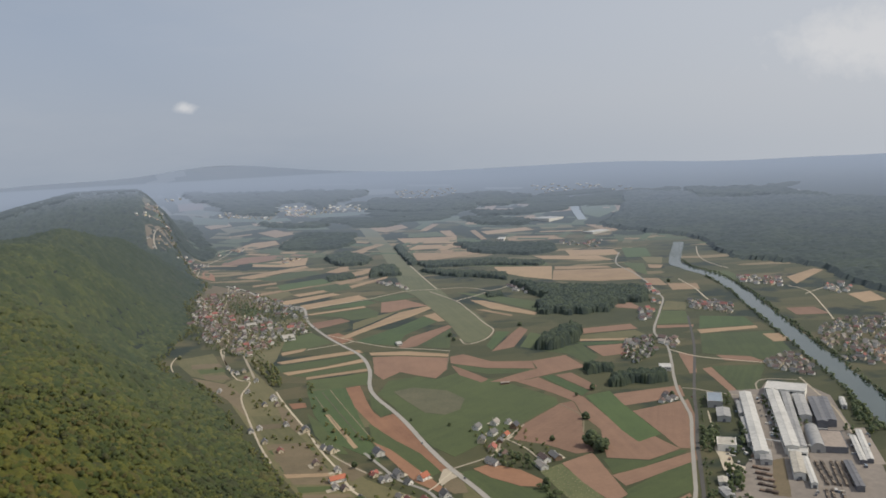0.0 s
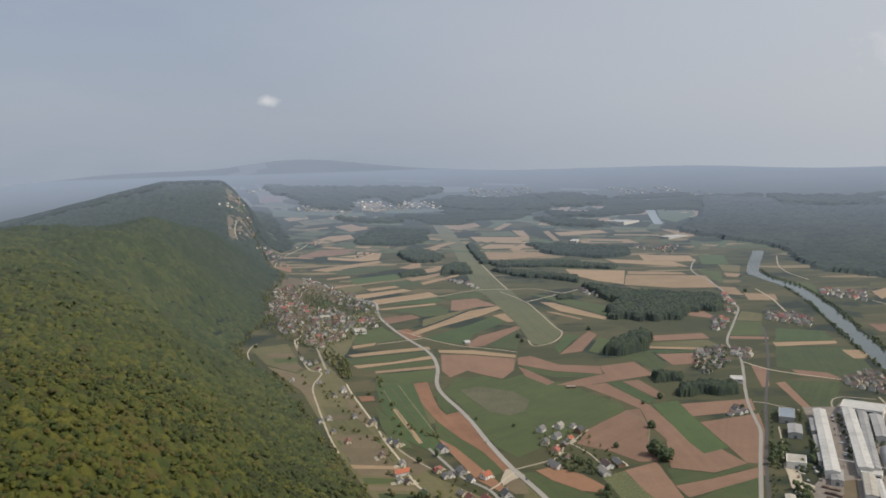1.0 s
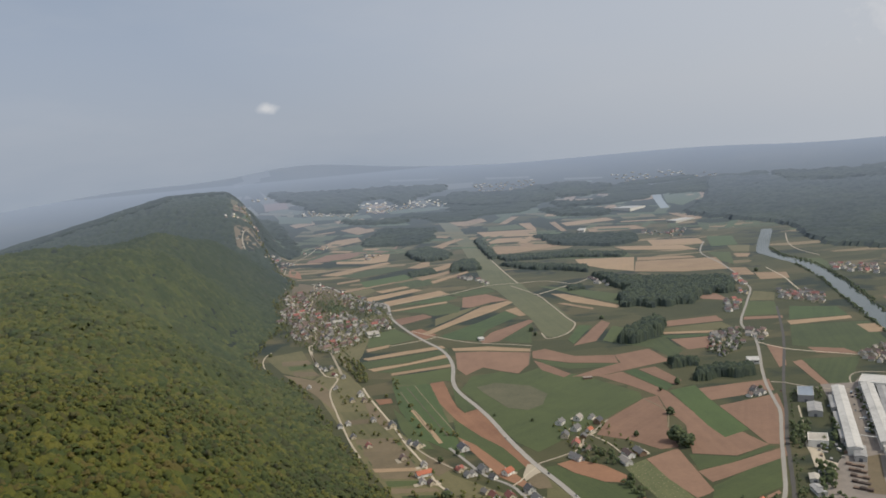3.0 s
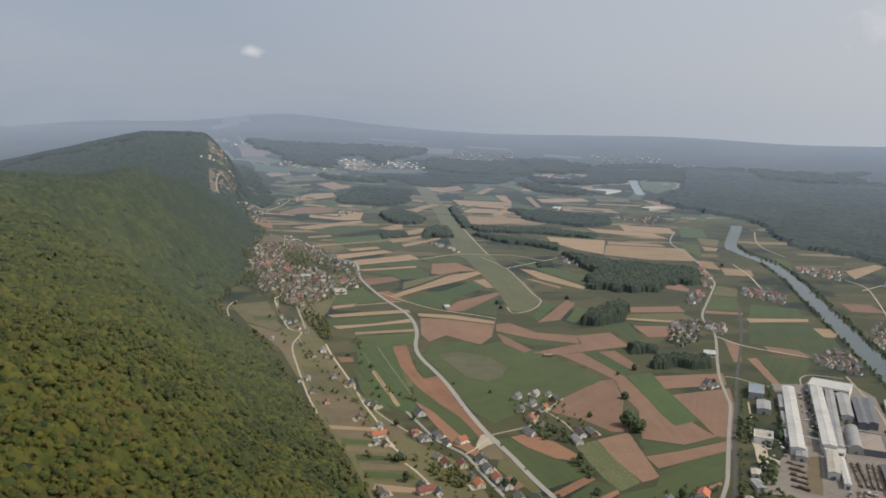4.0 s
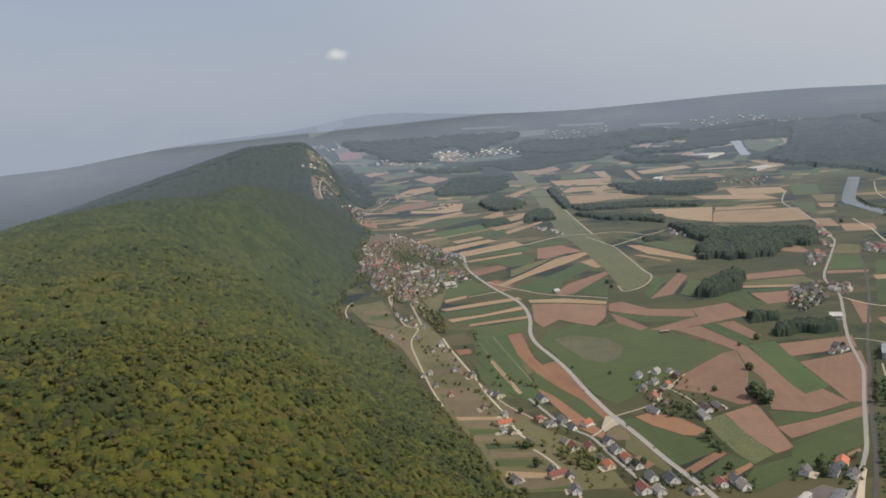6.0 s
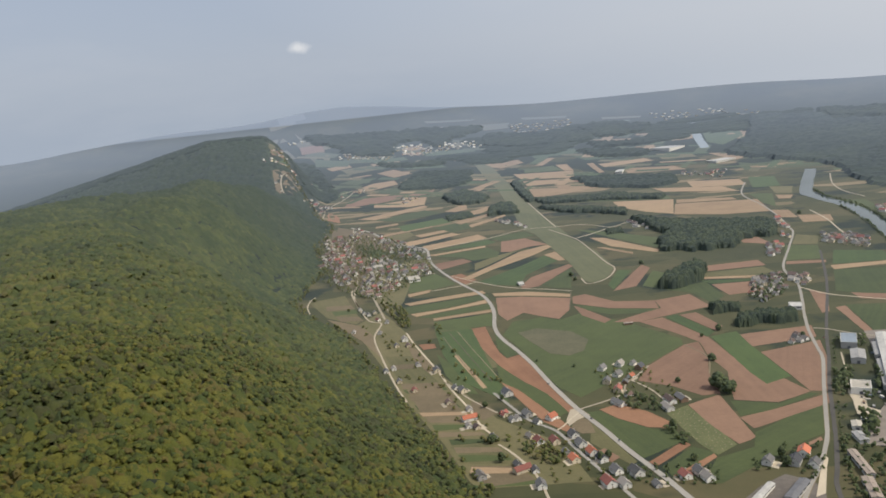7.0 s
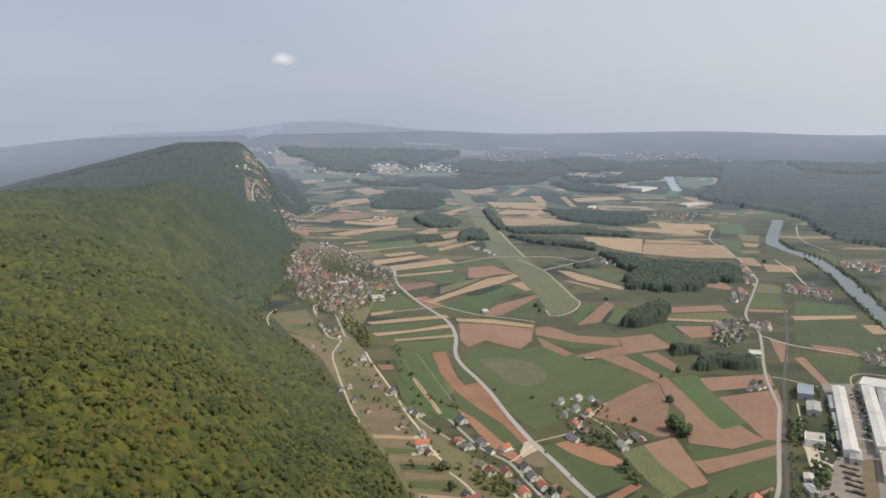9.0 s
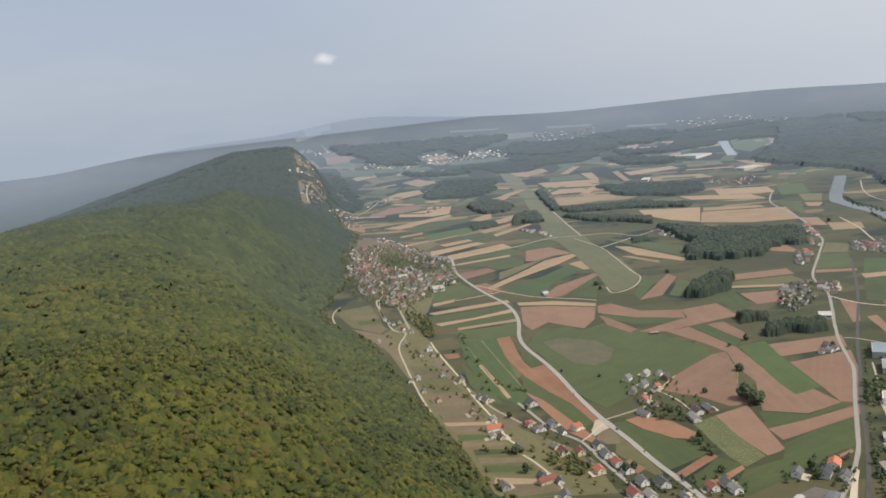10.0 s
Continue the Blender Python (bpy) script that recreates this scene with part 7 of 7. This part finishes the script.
hall("long weathered brown-roofed barn by the railway", 249.1, 690.9, 0.2, 7.2, 48.3, 5, "sheet_brown", "plaster_grey")
hall("weathered brown-roofed barn by the railway", 241.0, 643.2, -7.2, 9.1, 36.9, 5, "sheet_brown", "plaster_grey")
hall("small grey shed beside the railway", 268.6, 746.2, 2.8, 9.2, 20.4, 4, "sheet_grey", "plaster_white")
stack("long row of stacked sawn boards", 381.3, 784.4, 165.3, 2.3, 62.5, 3.0)
stack("long row of stacked sawn boards", 387.5, 783.6, 165.9, 2.3, 62.3, 3.0)
stack("long row of stacked sawn boards", 394.3, 781.2, 161.5, 2.3, 65.7, 3.0)
stack("long row of stacked sawn boards", 400.3, 780.4, 161.9, 2.3, 65.6, 3.0)
stack("long row of stacked sawn boards", 406.3, 779.4, 162.5, 2.3, 65.3, 3.0)
stack("row of stacked sawn boards", 359.2, 724.7, 160.3, 2.3, 41.5, 2.8, "timber")
stack("row of stacked sawn boards", 364.9, 724.0, 161.3, 2.3, 41.3, 2.8, "timber")
stack("row of stacked sawn boards", 374.2, 722.8, 160.7, 2.3, 41.3, 2.8, "timber")
stack("pile of brown logs in the yard", 326.3, 804.0, -128.2, 4.0, 18.2, 2.8, "logs")
stack("pile of brown logs in the yard", 323.0, 788.9, -128.6, 4.0, 17.3, 2.8, "logs")
stack("pile of brown logs in the yard", 319.2, 774.7, -128.0, 4.0, 17.6, 2.8, "logs")
stack("pile of brown logs in the yard", 314.8, 761.4, -127.9, 4.0, 17.3, 2.8, "logs")
stack("pile of brown logs in the yard", 310.6, 746.9, -126.8, 4.0, 18.0, 2.8, "logs")
pipe_bridge(348.2, 876.4, 400.7, 842.3, 7)
car("sheet_white", -39.5, 936.6, -155)
car("sheet_dark", 9.5, 822.4, -155)
car("sheet_dark", 293.2, 893.7, -198)
car("sheet_white", -129.7, 1255.1, -176, True)
car("tile_red", 334.3, 1060.2, -191)
car("sheet_blue", 391.7, 1431.4, -178)
car("sheet_dark", -290.1, 1683.5, -155)
car("sheet_white", 35.2, 763.1, -151)
car("sheet_white", 456.1, 869.8, -196, True)
car("sheet_dark", 400.7, 988.7, -200)
car("sheet_blue", 393.5, 967.4, -200)
car("tile_red", 317.8, 849.7, -99)
car("sheet_white", 306.8, 848.4, -124)
tufts("pale flowering plants dotted over the garden plot", 5, 783, (96, 831), (116, 844), (147, 745), (129, 729), (115, 752))
container("steel container standing in the factory yard", 386.3, 914.2, -20, 2.6, 8, 2.8, "sheet_white")
container("steel container standing in the factory yard", 381.1, 895.2, 70, 2.6, 6, 2.8, "sheet_cream")
container("steel container standing in the factory yard", 415.5, 1034.3, -20, 2.6, 6, 2.8, "sheet_blue")
container("steel container standing in the factory yard", 411.3, 1020.0, -20, 2.6, 6, 2.8, "sheet_brown")
container("steel container standing in the factory yard", 411.2, 984.8, -20, 2.6, 9, 2.8, "sheet_grey")
container("steel container standing in the factory yard", 401.5, 952.8, -20, 2.6, 7, 2.8, "sheet_white")
container("steel container standing in the factory yard", 354.6, 783.8, 70, 2.6, 7, 2.8, "sheet_white")
container("steel container standing in the factory yard", 351.2, 772.5, -20, 3, 7, 2.8, "sheet_dark")
container("steel container standing in the factory yard", 441.5, 906.6, 70, 2.6, 12, 2.6, "sheet_grey")
container("steel container standing in the factory yard", 436.3, 891.8, 70, 2.6, 12, 2.6, "sheet_brown")
container("steel container standing in the factory yard", 433.2, 794.0, -20, 2.6, 6, 2.8, "sheet_blue")
container("steel container standing in the factory yard", 339.5, 859.1, 70, 2.6, 6, 2.8, "sheet_grey")
container("steel container standing in the factory yard", 326.9, 845.9, 10, 2.6, 6, 2.8, "sheet_white")
container("steel container standing in the factory yard", 287.9, 790.3, 40, 2.6, 6, 2.8, "sheet_white")
container("steel container standing in the factory yard", 374.4, 740.5, -20, 2.6, 6, 2.6, "sheet_white")
container("steel container standing in the factory yard", 398.1, 964.1, -20, 1.7, 3.6, 3.0, "sheet_grey")
container("steel container standing in the factory yard", 368.6, 795.7, 70, 2.1, 5.1, 2.8, "sheet_brown")
container("steel container standing in the factory yard", 378.2, 895.4, 70, 2.2, 6.6, 2.5, "sheet_blue")
container("steel container standing in the factory yard", 342.7, 893.1, 70, 1.7, 2.8, 1.6, "sheet_white")
container("steel container standing in the factory yard", 372.6, 788.7, -20, 2.3, 3.1, 1.3, "sheet_white")
container("steel container standing in the factory yard", 385.3, 827.6, 70, 2.5, 6.5, 1.7, "sheet_dark")
container("steel container standing in the factory yard", 484.3, 885.2, -20, 2.2, 3.9, 1.8, "sheet_blue")
container("steel container standing in the factory yard", 444.5, 829.9, 70, 1.8, 4.9, 2.1, "sheet_white")
container("steel container standing in the factory yard", 460.9, 841.3, -20, 2.0, 6.6, 1.7, "sheet_grey")
container("steel container standing in the factory yard", 370.6, 989.4, 70, 1.8, 4.3, 1.5, "sheet_blue")
container("steel container standing in the factory yard", 482.1, 876.6, -20, 2.0, 2.6, 2.6, "sheet_dark")
container("steel container standing in the factory yard", 448.1, 852.2, -20, 1.8, 5.0, 1.9, "sheet_white")
container("steel container standing in the factory yard", 351.4, 734.1, -20, 1.7, 3.0, 2.1, "sheet_dark")
container("steel container standing in the factory yard", 393.3, 937.8, -20, 1.8, 6.6, 1.8, "sheet_blue")
container("steel container standing in the factory yard", 355.5, 739.0, 70, 2.8, 2.5, 2.7, "sheet_grey")
container("steel container standing in the factory yard", 431.0, 1051.9, -20, 1.8, 6.9, 2.0, "sheet_white")
container("steel container standing in the factory yard", 392.3, 939.7, -20, 2.1, 3.0, 2.5, "sheet_blue")
container("steel container standing in the factory yard", 389.0, 937.3, 70, 2.3, 6.2, 2.0, "sheet_white")
container("steel container standing in the factory yard", 415.4, 1019.6, -20, 2.4, 5.3, 1.2, "sheet_dark")
container("steel container standing in the factory yard", 476.0, 892.1, -20, 2.2, 4.0, 1.9, "sheet_cream")
container("steel container standing in the factory yard", 316.6, 856.0, 70, 2.7, 5.8, 2.9, "sheet_brown")
container("steel container standing in the factory yard", 418.9, 1026.2, 70, 2.6, 5.8, 1.8, "sheet_dark")
container("steel container standing in the factory yard", 334.8, 845.0, 70, 2.4, 3.0, 2.1, "sheet_brown")
container("steel container standing in the factory yard", 378.1, 735.8, 70, 2.1, 4.2, 2.9, "sheet_cream")
container("steel container standing in the factory yard", 323.1, 825.4, 70, 2.4, 3.4, 2.7, "sheet_cream")
container("steel container standing in the factory yard", 462.9, 884.7, 70, 2.5, 3.7, 2.0, "sheet_white")
container("steel container standing in the factory yard", 377.8, 736.4, 70, 1.9, 6.2, 1.7, "sheet_blue")
container("steel container standing in the factory yard", 368.6, 820.2, -20, 2.5, 5.9, 1.6, "boards")
container("steel container standing in the factory yard", 435.1, 807.7, 70, 2.2, 3.0, 1.4, "sheet_white")
container("steel container standing in the factory yard", 310.9, 843.5, 70, 2.7, 6.0, 1.4, "sheet_cream")
container("steel container standing in the factory yard", 418.7, 1024.5, 70, 2.7, 2.9, 2.3, "boards")
container("steel container standing in the factory yard", 303.8, 834.6, -20, 2.6, 5.4, 1.9, "boards")
container("steel container standing in the factory yard", 379.5, 902.2, 70, 1.9, 5.8, 2.9, "sheet_white")
container("steel container standing in the factory yard", 376.0, 728.2, 70, 2.1, 3.2, 2.8, "sheet_grey")
container("steel container standing in the factory yard", 390.3, 836.7, -20, 1.7, 6.7, 1.8, "sheet_grey")
container("steel container standing in the factory yard", 427.5, 1046.6, -20, 2.6, 5.0, 1.8, "sheet_grey")
container("steel container standing in the factory yard", 329.4, 860.8, -20, 2.8, 6.7, 1.4, "sheet_dark")
container("steel container standing in the factory yard", 415.0, 1005.7, -20, 2.4, 4.5, 2.4, "sheet_dark")
container("steel container standing in the factory yard", 374.1, 797.1, 70, 2.4, 6.9, 2.1, "sheet_dark")
container("steel container standing in the factory yard", 331.9, 837.0, 70, 1.9, 6.8, 2.7, "boards")
container("steel container standing in the factory yard", 438.8, 829.4, 70, 2.6, 5.1, 1.9, "sheet_grey")
container("steel container standing in the factory yard", 453.1, 846.4, 70, 2.1, 2.7, 1.9, "sheet_dark")
container("steel container standing in the factory yard", 387.4, 1032.9, -20, 1.7, 3.3, 2.2, "sheet_grey")
container("steel container standing in the factory yard", 467.4, 850.4, -20, 2.0, 4.8, 3.0, "sheet_blue")
container("steel container standing in the factory yard", 309.5, 822.7, -20, 2.7, 5.4, 2.1, "sheet_grey")
container("steel container standing in the factory yard", 316.4, 852.0, 70, 2.7, 5.9, 2.0, "sheet_blue")


# models that no near house used
for model in [m for m in HOUSES.values() if "spare" in m]:
    for child in model.children:
        bpy.data.objects.remove(child)
    bpy.data.objects.remove(model)
